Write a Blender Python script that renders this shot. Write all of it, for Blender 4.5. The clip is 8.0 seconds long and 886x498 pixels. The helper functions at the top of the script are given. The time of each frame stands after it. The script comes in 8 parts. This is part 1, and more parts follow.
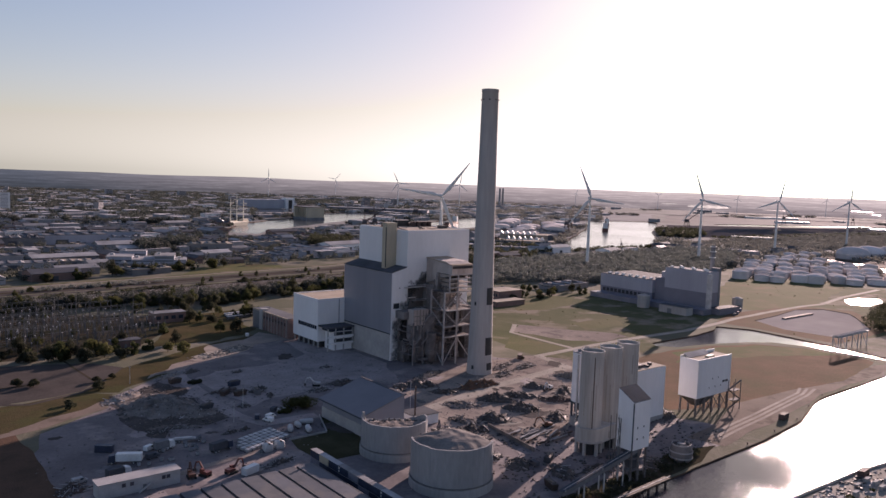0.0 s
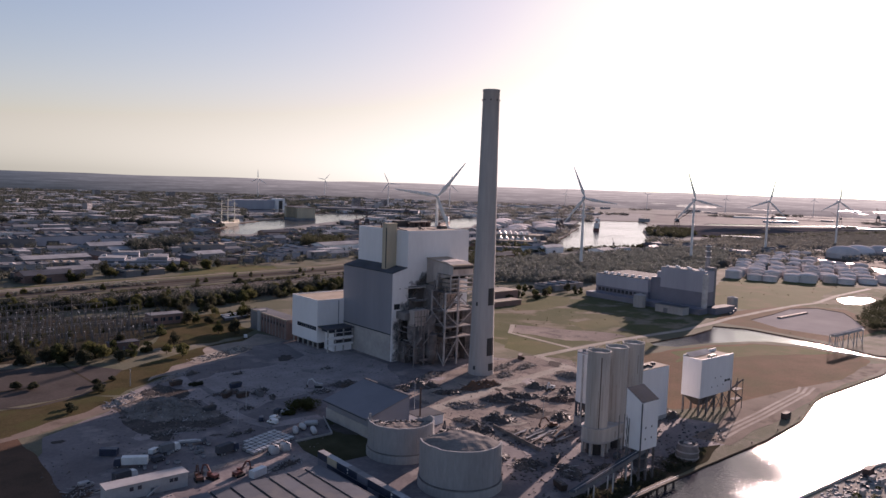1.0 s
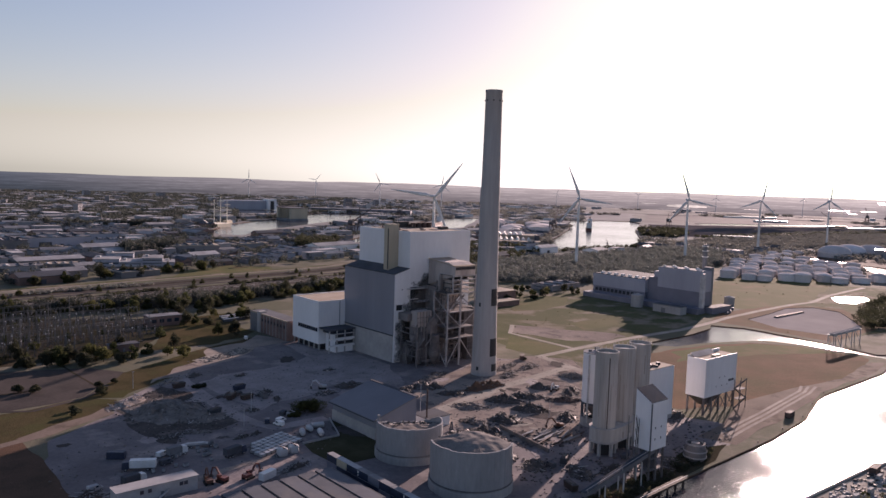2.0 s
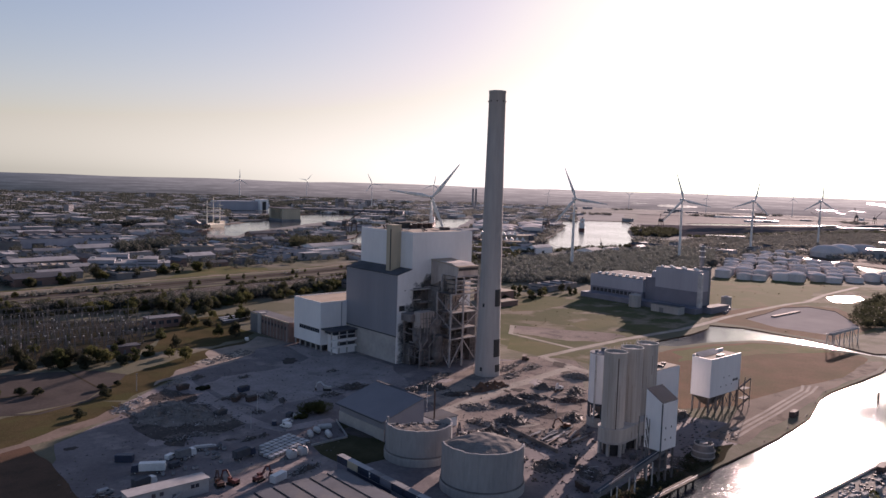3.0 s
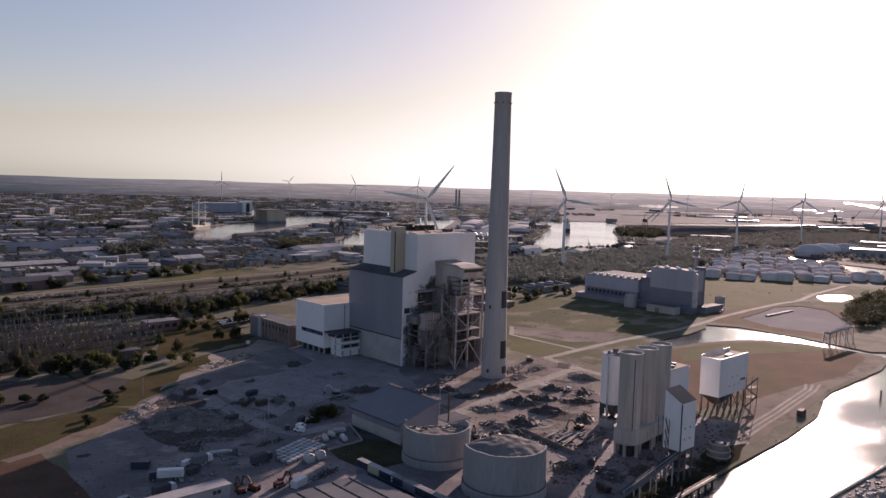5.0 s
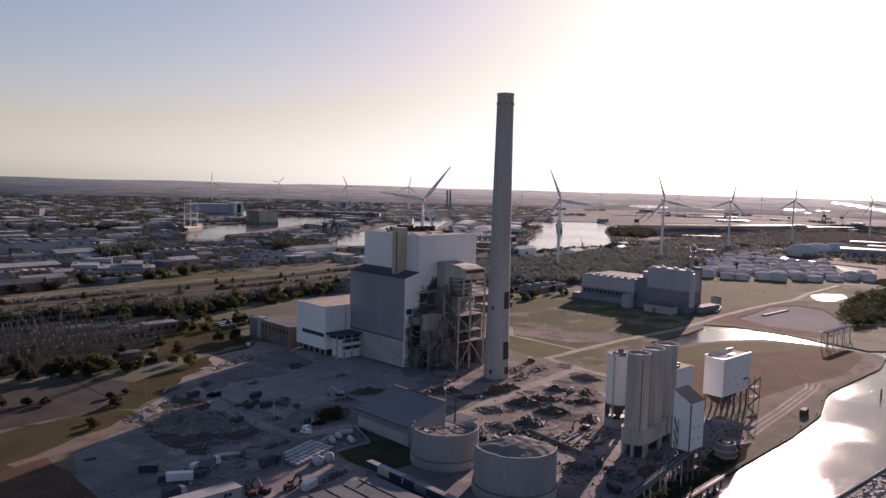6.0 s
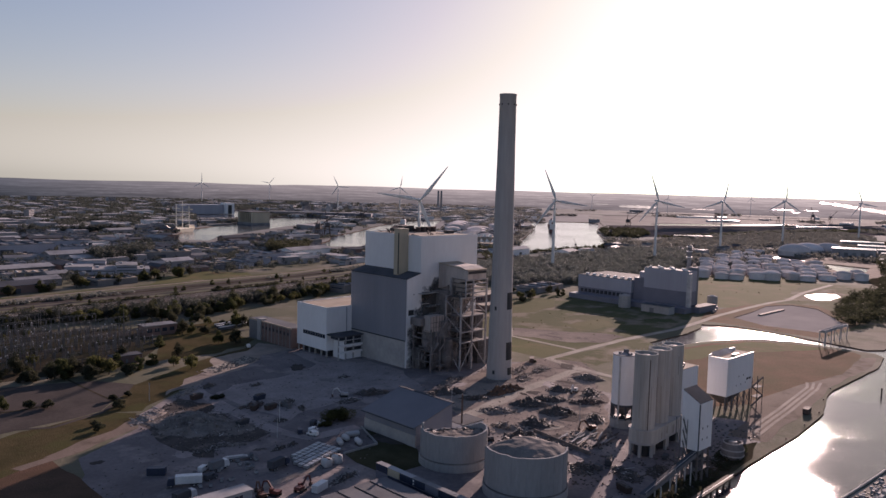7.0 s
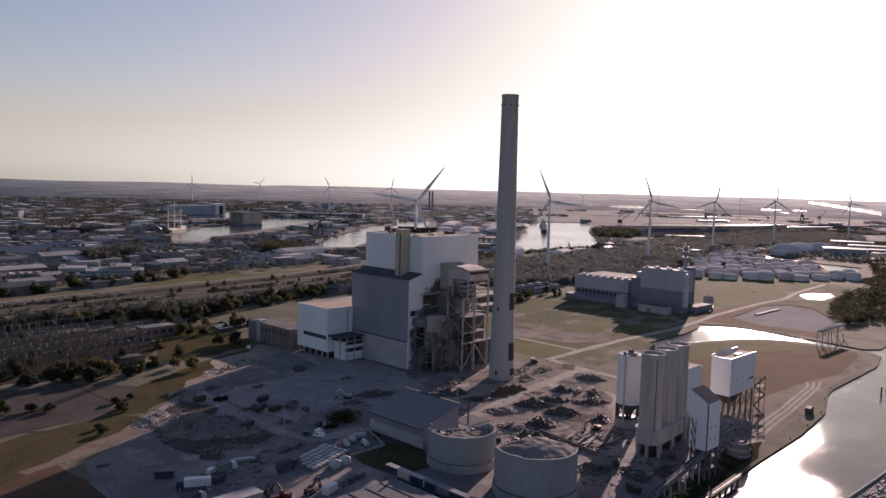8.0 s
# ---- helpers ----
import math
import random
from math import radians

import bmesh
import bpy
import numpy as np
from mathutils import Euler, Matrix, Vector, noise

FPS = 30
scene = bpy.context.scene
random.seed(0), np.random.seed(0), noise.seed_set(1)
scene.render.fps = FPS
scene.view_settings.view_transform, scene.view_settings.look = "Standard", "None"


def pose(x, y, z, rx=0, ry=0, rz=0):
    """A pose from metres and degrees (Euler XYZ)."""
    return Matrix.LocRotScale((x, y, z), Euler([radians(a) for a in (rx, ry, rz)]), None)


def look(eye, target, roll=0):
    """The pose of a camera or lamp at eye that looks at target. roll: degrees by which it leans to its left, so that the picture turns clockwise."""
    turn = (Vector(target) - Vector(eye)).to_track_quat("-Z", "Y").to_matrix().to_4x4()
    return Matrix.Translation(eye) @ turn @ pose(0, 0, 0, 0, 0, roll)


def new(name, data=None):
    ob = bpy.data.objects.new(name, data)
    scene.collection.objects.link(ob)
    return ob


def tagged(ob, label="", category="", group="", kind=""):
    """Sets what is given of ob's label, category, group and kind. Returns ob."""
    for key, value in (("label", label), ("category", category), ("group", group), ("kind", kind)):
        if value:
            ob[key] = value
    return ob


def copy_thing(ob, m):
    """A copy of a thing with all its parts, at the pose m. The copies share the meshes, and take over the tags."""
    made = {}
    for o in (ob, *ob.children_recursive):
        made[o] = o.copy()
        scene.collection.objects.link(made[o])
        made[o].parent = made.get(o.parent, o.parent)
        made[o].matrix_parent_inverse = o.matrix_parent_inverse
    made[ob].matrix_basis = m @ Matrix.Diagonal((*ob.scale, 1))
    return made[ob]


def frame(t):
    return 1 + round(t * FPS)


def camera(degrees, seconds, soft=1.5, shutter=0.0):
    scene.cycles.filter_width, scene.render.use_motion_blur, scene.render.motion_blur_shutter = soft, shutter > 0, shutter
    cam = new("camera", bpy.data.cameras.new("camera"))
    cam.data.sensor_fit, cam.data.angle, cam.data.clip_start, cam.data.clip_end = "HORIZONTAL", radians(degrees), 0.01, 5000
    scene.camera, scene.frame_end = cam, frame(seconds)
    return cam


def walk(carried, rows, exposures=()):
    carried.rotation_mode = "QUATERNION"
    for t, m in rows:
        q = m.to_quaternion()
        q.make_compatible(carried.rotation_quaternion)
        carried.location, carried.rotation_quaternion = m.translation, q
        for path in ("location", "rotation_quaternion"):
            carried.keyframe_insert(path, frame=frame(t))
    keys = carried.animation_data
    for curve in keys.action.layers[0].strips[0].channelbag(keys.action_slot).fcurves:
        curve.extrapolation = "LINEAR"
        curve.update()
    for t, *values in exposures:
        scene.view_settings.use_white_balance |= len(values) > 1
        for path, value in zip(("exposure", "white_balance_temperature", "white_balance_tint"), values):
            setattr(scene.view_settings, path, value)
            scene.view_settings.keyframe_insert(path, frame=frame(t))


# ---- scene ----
cam = camera(59.8, 8.0)
# seconds, eye, target, roll
PATH = [
    (0, (6.18, 7.61, 102.28), (258.09, 316.26, 66.58), 2.04),
    (0.5, (3.79, 10.00, 102.21), (257.67, 317.05, 66.65), 1.99),
    (1, (1.49, 12.36, 102.19), (257.94, 317.28, 66.76), 1.96),
    (1.5, (-0.86, 14.70, 102.18), (257.64, 317.91, 66.90), 1.92),
    (3, (-8.50, 21.95, 102.27), (255.76, 320.19, 67.34), 1.84),
    (3.5, (-10.89, 24.29, 102.29), (255.25, 320.88, 67.58), 1.80),
    (4, (-13.25, 26.76, 102.29), (254.72, 321.72, 67.74), 1.76),
    (4.5, (-15.64, 29.24, 102.25), (254.22, 322.50, 67.92), 1.72),
    (6, (-22.87, 36.54, 102.32), (252.88, 324.32, 68.56), 1.60),
    (6.5, (-25.22, 39.05, 102.31), (252.45, 325.01, 68.80), 1.56),
    (7, (-27.60, 41.65, 102.22), (252.09, 325.67, 68.89), 1.54),
    (7.5, (-29.82, 44.17, 102.15), (251.78, 326.31, 69.02), 1.52),
    (8, (-32.08, 46.57, 102.22), (251.39, 326.85, 69.21), 1.49),
]
EXPOSURES = [(0, 0.80, 6900, 33), (4, 0.68, 6900, 33), (8, 0.50, 6900, 33)]
walk(cam, [(t, look(eye, target, roll)) for t, eye, target, roll in PATH], EXPOSURES)

# ---- sky and sun: low evening sun, clear hazy sky ----
SUN_AZ, SUN_EL = 67.8, 14.0          # degrees clockwise from +y, and above the horizon
world = bpy.data.worlds.new("sky")
scene.world = world
world.use_nodes = True
wn = world.node_tree
sky = wn.nodes.new("ShaderNodeTexSky")
sky.sky_type = 'NISHITA'
sky.sun_disc = False
sky.sun_elevation = radians(SUN_EL)
sky.sun_rotation = radians(SUN_AZ)
sky.altitude = 100
sky.air_density = 1.0
sky.dust_density = 0.95
sky.ozone_density = 2.0
haze = wn.nodes.new("ShaderNodeHueSaturation")          # pale, slightly hazy evening sky
haze.inputs["Saturation"].default_value = 1.2
split = wn.nodes.new("ShaderNodeSeparateColor")
join = wn.nodes.new("ShaderNodeCombineColor")
wn.links.new(sky.outputs[0], split.inputs[0])


def sky_math(op, a, b):
    n = wn.nodes.new("ShaderNodeMath")
    n.operation = op
    for sock, v in zip(n.inputs, (a, b)):
        if isinstance(v, bpy.types.NodeSocket):
            wn.links.new(v, sock)
        else:
            sock.default_value = v
    return n.outputs[0]


# a grey haze takes the yellow out of the low sky
blue = sky_math('MAXIMUM', split.outputs[2], sky_math('MULTIPLY', split.outputs[0], 0.92))
green = sky_math('MAXIMUM', split.outputs[1], sky_math('MULTIPLY', split.outputs[0], 1.11))
GLARE = 26.0                                            # haze evens out the sky between zenith, horizon and sun
for k, value in enumerate((split.outputs[0], green, blue)):
    even = sky_math('POWER', value, 0.82)
    bend = sky_math('POWER', sky_math('ADD', sky_math('POWER', sky_math('MULTIPLY', even, 1 / 10), 2.0), 1.0), 0.5)
    even = sky_math('DIVIDE', sky_math('MULTIPLY', even, 0.97), bend)
    near_sun = sky_math('MULTIPLY', sky_math('MAXIMUM', sky_math('SUBTRACT', value, 34.0), 0.0), 0.3)
    wn.links.new(sky_math('MINIMUM', sky_math('ADD', even, near_sun), GLARE), join.inputs[k])
wn.links.new(join.outputs[0], haze.inputs["Color"])
wn.links.new(haze.outputs[0], wn.nodes["Background"].inputs[0])
wn.nodes["Background"].inputs[1].default_value = 0.105
sun_data = bpy.data.lights.new("sun", 'SUN')
sun_data.energy = 5.0
sun_data.angle = radians(0.6)
sun_data.color = (1.0, 0.86, 0.75)
sun = new("sun", sun_data)
sun_dir = Vector((math.sin(radians(SUN_AZ)) * math.cos(radians(SUN_EL)), math.cos(radians(SUN_AZ)) * math.cos(radians(SUN_EL)), math.sin(radians(SUN_EL))))
sun.matrix_world = look(sun_dir * 600, (0, 0, 0))

# ---- materials ----
def mix_rgb(nt, fac, a, b):
    n = nt.nodes.new("ShaderNodeMix")
    n.data_type = 'RGBA'
    for sock, v in ((n.inputs[0], fac), (n.inputs[6], a), (n.inputs[7], b)):
        if isinstance(v, bpy.types.NodeSocket):
            nt.links.new(v, sock)
        else:
            sock.default_value = v
    return n.outputs[2]


def noise_fac(nt, coord, scale, detail=4, lo=0.35, hi=0.65, rough=0.6):
    n = nt.nodes.new("ShaderNodeTexNoise")
    n.inputs["Scale"].default_value, n.inputs["Detail"].default_value, n.inputs["Roughness"].default_value = scale, detail, rough
    nt.links.new(coord, n.inputs["Vector"])
    m = nt.nodes.new("ShaderNodeMapRange")
    m.inputs[1].default_value, m.inputs[2].default_value = lo, hi
    nt.links.new(n.outputs[0], m.inputs[0])
    return m.outputs[0]


def rgba(c, k=1.0):
    return (min(c[0] * k, 1), min(c[1] * k, 1), min(c[2] * k, 1), 1)


def surface(name, base, other=None, big=0.05, small=0.8, rough=0.85, metal=0.0, bump=0.3, bump_size=0.3, spec=0.5,
            vary=0.0, stretch=(1, 1, 1), grime=0.25, patch=None, patch_size=0.02, patch_cut=(0.5, 0.6), haze_sheen=0.0):
    """A weathered surface: two colours in large stains, fine grain, relief, and optional patches of a third colour."""
    m = bpy.data.materials.new(name)
    m.use_nodes = True
    nt = m.node_tree
    b = nt.nodes["Principled BSDF"]
    geo = nt.nodes.new("ShaderNodeNewGeometry")
    mp = nt.nodes.new("ShaderNodeMapping")
    mp.inputs["Scale"].default_value = stretch
    nt.links.new(geo.outputs["Position"], mp.inputs[0])
    co = mp.outputs[0]
    other = other or tuple(c * 0.72 for c in base)
    col = mix_rgb(nt, noise_fac(nt, co, big), rgba(base), rgba(other))
    if patch:
        col = mix_rgb(nt, noise_fac(nt, co, patch_size, 5, patch_cut[0], patch_cut[1]), col, rgba(patch))
    grain = noise_fac(nt, co, small, 5, 0.3, 0.7)
    dark = nt.nodes.new("ShaderNodeMix")
    dark.data_type, dark.blend_type = 'RGBA', 'MULTIPLY'
    dark.inputs[0].default_value = grime
    gr = mix_rgb(nt, grain, (0.45, 0.45, 0.45, 1), (1.0, 1.0, 1.0, 1))
    nt.links.new(col, dark.inputs[6])
    nt.links.new(gr, dark.inputs[7])
    col = dark.outputs[2]
    if vary:
        info = nt.nodes.new("ShaderNodeObjectInfo")
        hsv = nt.nodes.new("ShaderNodeHueSaturation")
        mr = nt.nodes.new("ShaderNodeMapRange")
        mr.inputs[3].default_value, mr.inputs[4].default_value = 1 - vary, 1 + vary
        nt.links.new(info.outputs["Random"], mr.inputs[0])
        nt.links.new(mr.outputs[0], hsv.inputs["Value"])
        nt.links.new(col, hsv.inputs["Color"])
        col = hsv.outputs[0]
    nt.links.new(col, b.inputs["Base Color"])
    b.inputs["Metallic"].default_value = metal
    b.inputs["Specular IOR Level"].default_value = spec
    # bluish sheen stands in for distance haze at grazing views
    b.inputs["Sheen Weight"].default_value, b.inputs["Sheen Roughness"].default_value = haze_sheen, 0.6
    b.inputs["Sheen Tint"].default_value = (0.93, 0.93, 1.0, 1)
    rr = nt.nodes.new("ShaderNodeMapRange")
    rr.inputs[3].default_value, rr.inputs[4].default_value = max(rough - 0.12, 0.05), min(rough + 0.1, 1)
    nt.links.new(grain, rr.inputs[0])
    nt.links.new(rr.outputs[0], b.inputs["Roughness"])
    if bump:
        bn = nt.nodes.new("ShaderNodeTexNoise")
        bn.inputs["Scale"].default_value, bn.inputs["Detail"].default_value = 1 / bump_size, 4
        nt.links.new(co, bn.inputs["Vector"])
        bp = nt.nodes.new("ShaderNodeBump")
        bp.inputs["Strength"].default_value, bp.inputs["Distance"].default_value = bump, bump_size * 0.5
        nt.links.new(bn.outputs[0], bp.inputs["Height"])
        nt.links.new(bp.outputs[0], b.inputs["Normal"])
    return m


def leaf_material(name, a, c, haze_sheen=0.0):
    """Leaves that reflect and let light through."""
    m = bpy.data.materials.new(name)
    m.use_nodes = True
    nt = m.node_tree
    b = nt.nodes["Principled BSDF"]
    out = nt.nodes["Material Output"]
    geo = nt.nodes.new("ShaderNodeNewGeometry")
    col = mix_rgb(nt, geo.outputs["Random Per Island"], rgba(a), rgba(c))
    col = mix_rgb(nt, noise_fac(nt, geo.outputs["Position"], 0.04), col, rgba(tuple(v * 0.65 for v in a)))
    nt.links.new(col, b.inputs["Base Color"])
    b.inputs["Roughness"].default_value = 0.6
    b.inputs["Specular IOR Level"].default_value = 0.03
    # sheen on the leaves in place of haze
    b.inputs["Sheen Weight"].default_value, b.inputs["Sheen Roughness"].default_value = haze_sheen, 0.6
    tr = nt.nodes.new("ShaderNodeBsdfTranslucent")
    nt.links.new(col, tr.inputs[0])
    mx = nt.nodes.new("ShaderNodeMixShader")
    mx.inputs[0].default_value = 0.55
    nt.links.new(b.outputs[0], mx.inputs[1])
    nt.links.new(tr.outputs[0], mx.inputs[2])
    nt.links.new(mx.outputs[0], out.inputs[0])
    return m


def water_material(name, base, rough, wave, size, patch=0.02):
    """Water with fine ripples that die down in calm patches."""
    m = bpy.data.materials.new(name)
    m.use_nodes = True
    nt = m.node_tree
    b = nt.nodes["Principled BSDF"]
    geo = nt.nodes.new("ShaderNodeNewGeometry")
    col = mix_rgb(nt, noise_fac(nt, geo.outputs["Position"], 0.03), rgba(base), rgba(tuple(v * 0.7 for v in base)))
    nt.links.new(col, b.inputs["Base Color"])
    b.inputs["Roughness"].default_value = rough
    b.inputs["IOR"].default_value = 1.33
    n = nt.nodes.new("ShaderNodeTexNoise")
    n.inputs["Scale"].default_value, n.inputs["Detail"].default_value, n.inputs["Roughness"].default_value = 1 / size, 3, 0.55
    nt.links.new(geo.outputs["Position"], n.inputs["Vector"])
    calm = noise_fac(nt, geo.outputs["Position"], patch, 3, 0.38, 0.6)
    st = nt.nodes.new("ShaderNodeMapRange")
    st.inputs[3].default_value, st.inputs[4].default_value = wave * 0.38, wave
    nt.links.new(calm, st.inputs[0])
    bp = nt.nodes.new("ShaderNodeBump")
    bp.inputs["Distance"].default_value = size * 0.36
    nt.links.new(st.outputs[0], bp.inputs["Strength"])
    nt.links.new(n.outputs[0], bp.inputs["Height"])
    nt.links.new(bp.outputs[0], b.inputs["Normal"])
    return m


M = {}
M["ground"] = surface("ground_earth", (0.16, 0.148, 0.108), (0.115, 0.118, 0.078), 0.02, 0.5, 0.95, bump=0.3, bump_size=2, patch=(0.21, 0.187, 0.15), patch_size=0.012, patch_cut=(0.52, 0.60), spec=0.025)
# distant land, walls and roofs: sheen added to imitate haze
M["far_land"] = surface("far_land", (0.122, 0.125, 0.114), (0.165, 0.163, 0.156), 0.012, 0.03, 0.95, bump=0, spec=0.01, patch=(0.085, 0.094, 0.078), patch_size=0.008, patch_cut=(0.5, 0.6), haze_sheen=0.07)
M["far_wall"] = surface("distant_wall", (0.35, 0.345, 0.35), (0.25, 0.247, 0.252), 0.02, 0.2, 0.85, bump=0, vary=0.3, spec=0.06, haze_sheen=0.3)
M["far_white"] = surface("distant_white_wall", (0.70, 0.70, 0.70), (0.6, 0.6, 0.6), 0.02, 0.2, 0.6, bump=0, haze_sheen=0.2)
M["far_roof"] = surface("distant_roofing", (0.33, 0.33, 0.34), (0.20, 0.20, 0.208), 0.008, 0.1, 0.7, bump=0, vary=0.3, spec=0.02, patch=(0.42, 0.42, 0.43), patch_size=0.01, patch_cut=(0.58, 0.62), haze_sheen=0.10)
M["yard"] = surface("yard_concrete", (0.232, 0.203, 0.205), (0.16, 0.14, 0.143), 0.045, 0.6, 0.85, bump=0.3, bump_size=0.6, patch=(0.32, 0.278, 0.265), patch_size=0.05, patch_cut=(0.52, 0.66), grime=0.5, spec=0.07)
M["yard_pale"] = surface("dusty_yard", (0.365, 0.318, 0.31), (0.275, 0.24, 0.235), 0.08, 0.7, 0.9, bump=0.3, bump_size=0.6, patch=(0.235, 0.205, 0.20), patch_size=0.12, patch_cut=(0.58, 0.66), grime=0.5, spec=0.07)
M["cinder"] = surface("dark_cinders", (0.12, 0.105, 0.10), (0.075, 0.068, 0.065), 0.12, 0.9, 0.95, bump=0.7, bump_size=0.8, patch=(0.20, 0.175, 0.16), patch_size=0.15, patch_cut=(0.57, 0.66), grime=0.55, spec=0.012)
M["lot"] = surface("worn_lot", (0.10, 0.085, 0.078), (0.07, 0.061, 0.057), 0.06, 0.7, 0.9, bump=0.3, bump_size=0.5, patch=(0.088, 0.078, 0.072), patch_size=0.05, patch_cut=(0.54, 0.64), grime=0.45, spec=0.012)
M["pasture"] = surface("olive_pasture", (0.125, 0.13, 0.06), (0.155, 0.142, 0.075), 0.03, 0.8, 0.95, bump=0.5, bump_size=0.6, patch=(0.19, 0.145, 0.085), patch_size=0.03, patch_cut=(0.54, 0.66), grime=0.45, spec=0.012)
M["sand"] = surface("sandy_ground", (0.36, 0.305, 0.265), (0.26, 0.22, 0.195), 0.05, 0.7, 0.95, bump=0.5, bump_size=0.8, patch=(0.20, 0.17, 0.155), patch_size=0.07, patch_cut=(0.56, 0.64), grime=0.45, spec=0.0)
M["quay_dirt"] = surface("quay_dirt", (0.225, 0.175, 0.145), (0.17, 0.135, 0.112), 0.04, 0.8, 0.95, bump=0.3, bump_size=0.5, patch=(0.12, 0.092, 0.072), patch_size=0.06, patch_cut=(0.54, 0.66), grime=0.35, spec=0.025)
M["rubble"] = surface("rubble_ground", (0.27, 0.24, 0.22), (0.15, 0.135, 0.125), 0.12, 1.2, 0.95, bump=0.8, bump_size=0.9, grime=0.6, spec=0.012)
M["dry_grass"] = surface("dry_grass", (0.20, 0.122, 0.08), (0.15, 0.10, 0.062), 0.04, 1.0, 0.95, bump=0.6, bump_size=0.5, patch=(0.135, 0.108, 0.062), patch_size=0.03, patch_cut=(0.44, 0.74), grime=0.55, spec=0.012)
M["grass"] = surface("mown_grass", (0.112, 0.118, 0.056), (0.145, 0.138, 0.074), 0.02, 0.9, 0.95, bump=0.6, bump_size=0.5, patch=(0.185, 0.15, 0.09), patch_size=0.025, patch_cut=(0.52, 0.66), grime=0.45, spec=0.012)
M["heath"] = surface("heath", (0.13, 0.126, 0.072), (0.097, 0.105, 0.053), 0.03, 0.9, 0.95, bump=0.6, bump_size=0.5, patch=(0.245, 0.205, 0.158), patch_size=0.035, patch_cut=(0.5, 0.62), grime=0.45, spec=0.012)
M["straw"] = surface("straw_grass", (0.105, 0.082, 0.047), (0.07, 0.061, 0.034), 0.06, 0.9, 0.95, bump=0.6, bump_size=0.6, patch=(0.085, 0.08, 0.04), patch_size=0.05, patch_cut=(0.52, 0.62), grime=0.4, spec=0.0)
M["brown_soil"] = surface("brown_soil", (0.145, 0.09, 0.066), (0.10, 0.068, 0.05), 0.06, 1.0, 0.95, bump=0.6, bump_size=0.6, spec=0.0)
M["bank_grass"] = surface("dark_bank_grass", (0.075, 0.07, 0.045), (0.05, 0.05, 0.03), 0.1, 1.0, 0.95, bump=0.6, bump_size=0.5, spec=0.0)
M["dark_soil"] = surface("dark_cinder_ground", (0.075, 0.06, 0.045), (0.045, 0.045, 0.03), 0.06, 1.0, 0.95, bump=0.6, bump_size=0.6, spec=0.0)
M["asphalt"] = surface("asphalt", (0.085, 0.082, 0.080), (0.12, 0.115, 0.11), 0.05, 1.5, 0.8, bump=0.2, bump_size=0.2, spec=0.012)
M["pale_road"] = surface("pale_concrete_road", (0.40, 0.36, 0.31), (0.30, 0.27, 0.23), 0.08, 1.0, 0.85, bump=0.2, bump_size=0.3, spec=0.012)
M["track"] = surface("worn_track_slabs", (0.34, 0.29, 0.25), (0.25, 0.21, 0.18), 0.1, 1.0, 0.9, bump=0.2, bump_size=0.3, spec=0.05, grime=0.4)
# coal, its base colour lifted paler in place of distance haze
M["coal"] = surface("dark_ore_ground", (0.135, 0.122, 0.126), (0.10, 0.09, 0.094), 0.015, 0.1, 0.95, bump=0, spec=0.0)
M["flat"] = surface("bare_flat_ground", (0.17, 0.16, 0.155), (0.13, 0.122, 0.12), 0.006, 0.05, 0.95, bump=0, spec=0.01, haze_sheen=0.03, stretch=(1, .4, 1))
M["concrete"] = surface("grey_concrete", (0.42, 0.41, 0.40), (0.33, 0.325, 0.315), 0.06, 1.0, 0.85, bump=0.25, bump_size=0.3, stretch=(1, 1, 0.15), grime=0.35, spec=0.06)
M["chimney"] = surface("chimney_concrete", (0.48, 0.455, 0.44), (0.38, 0.36, 0.35), 0.05, 0.6, 0.85, bump=0.2, bump_size=0.4, stretch=(1, 1, 0.1), grime=0.3, spec=0.06)
M["silo"] = surface("silo_concrete", (0.50, 0.475, 0.445), (0.385, 0.365, 0.34), 0.12, 0.9, 0.85, bump=0.2, bump_size=0.4, stretch=(1, 1, 0.08), grime=0.4, spec=0.06)
M["tank"] = surface("tank_concrete", (0.34, 0.34, 0.345), (0.285, 0.285, 0.29), 0.12, 0.8, 0.85, bump=0.2, bump_size=0.4, stretch=(1, 1, 0.3), grime=0.3, spec=0.06)
M["tank_top"] = surface("dusty_tank_top", (0.25, 0.225, 0.21), (0.19, 0.175, 0.165), 0.12, 0.9, 0.95, bump=0.4, bump_size=0.6, grime=0.5, spec=0.03)
M["white_clad"] = surface("white_cladding", (0.80, 0.80, 0.805), (0.73, 0.73, 0.735), 0.05, 0.7, 0.5, bump=0.06, bump_size=0.25, stretch=(1, 1, 0.25), grime=0.12)
M["blue_clad"] = surface("slate_blue_cladding", (0.255, 0.265, 0.30), (0.215, 0.225, 0.26), 0.05, 0.8, 0.5, bump=0.1, bump_size=0.25, stretch=(1, 1, 0.1), grime=0.2)
M["pale_blue"] = surface("pale_blue_cladding", (0.38, 0.39, 0.445), (0.32, 0.33, 0.38), 0.05, 0.8, 0.5, bump=0.1, bump_size=0.3, stretch=(1, 1, 0.1), grime=0.2)
M["navy"] = surface("dark_blue_cladding", (0.19, 0.195, 0.24), (0.155, 0.16, 0.20), 0.05, 0.8, 0.5, bump=0.1, bump_size=0.3, grime=0.25)
M["shed_roof"] = surface("blue_grey_roofing", (0.185, 0.184, 0.204), (0.158, 0.157, 0.176), 0.06, 0.8, 0.6, bump=0.05, bump_size=0.3, grime=0.2, spec=0.2)
M["dull_white"] = surface("dusty_white_plastic", (0.52, 0.52, 0.52), (0.42, 0.42, 0.42), 0.3, 2.0, 0.7, bump=0.1, bump_size=0.3, grime=0.35, vary=0.2)
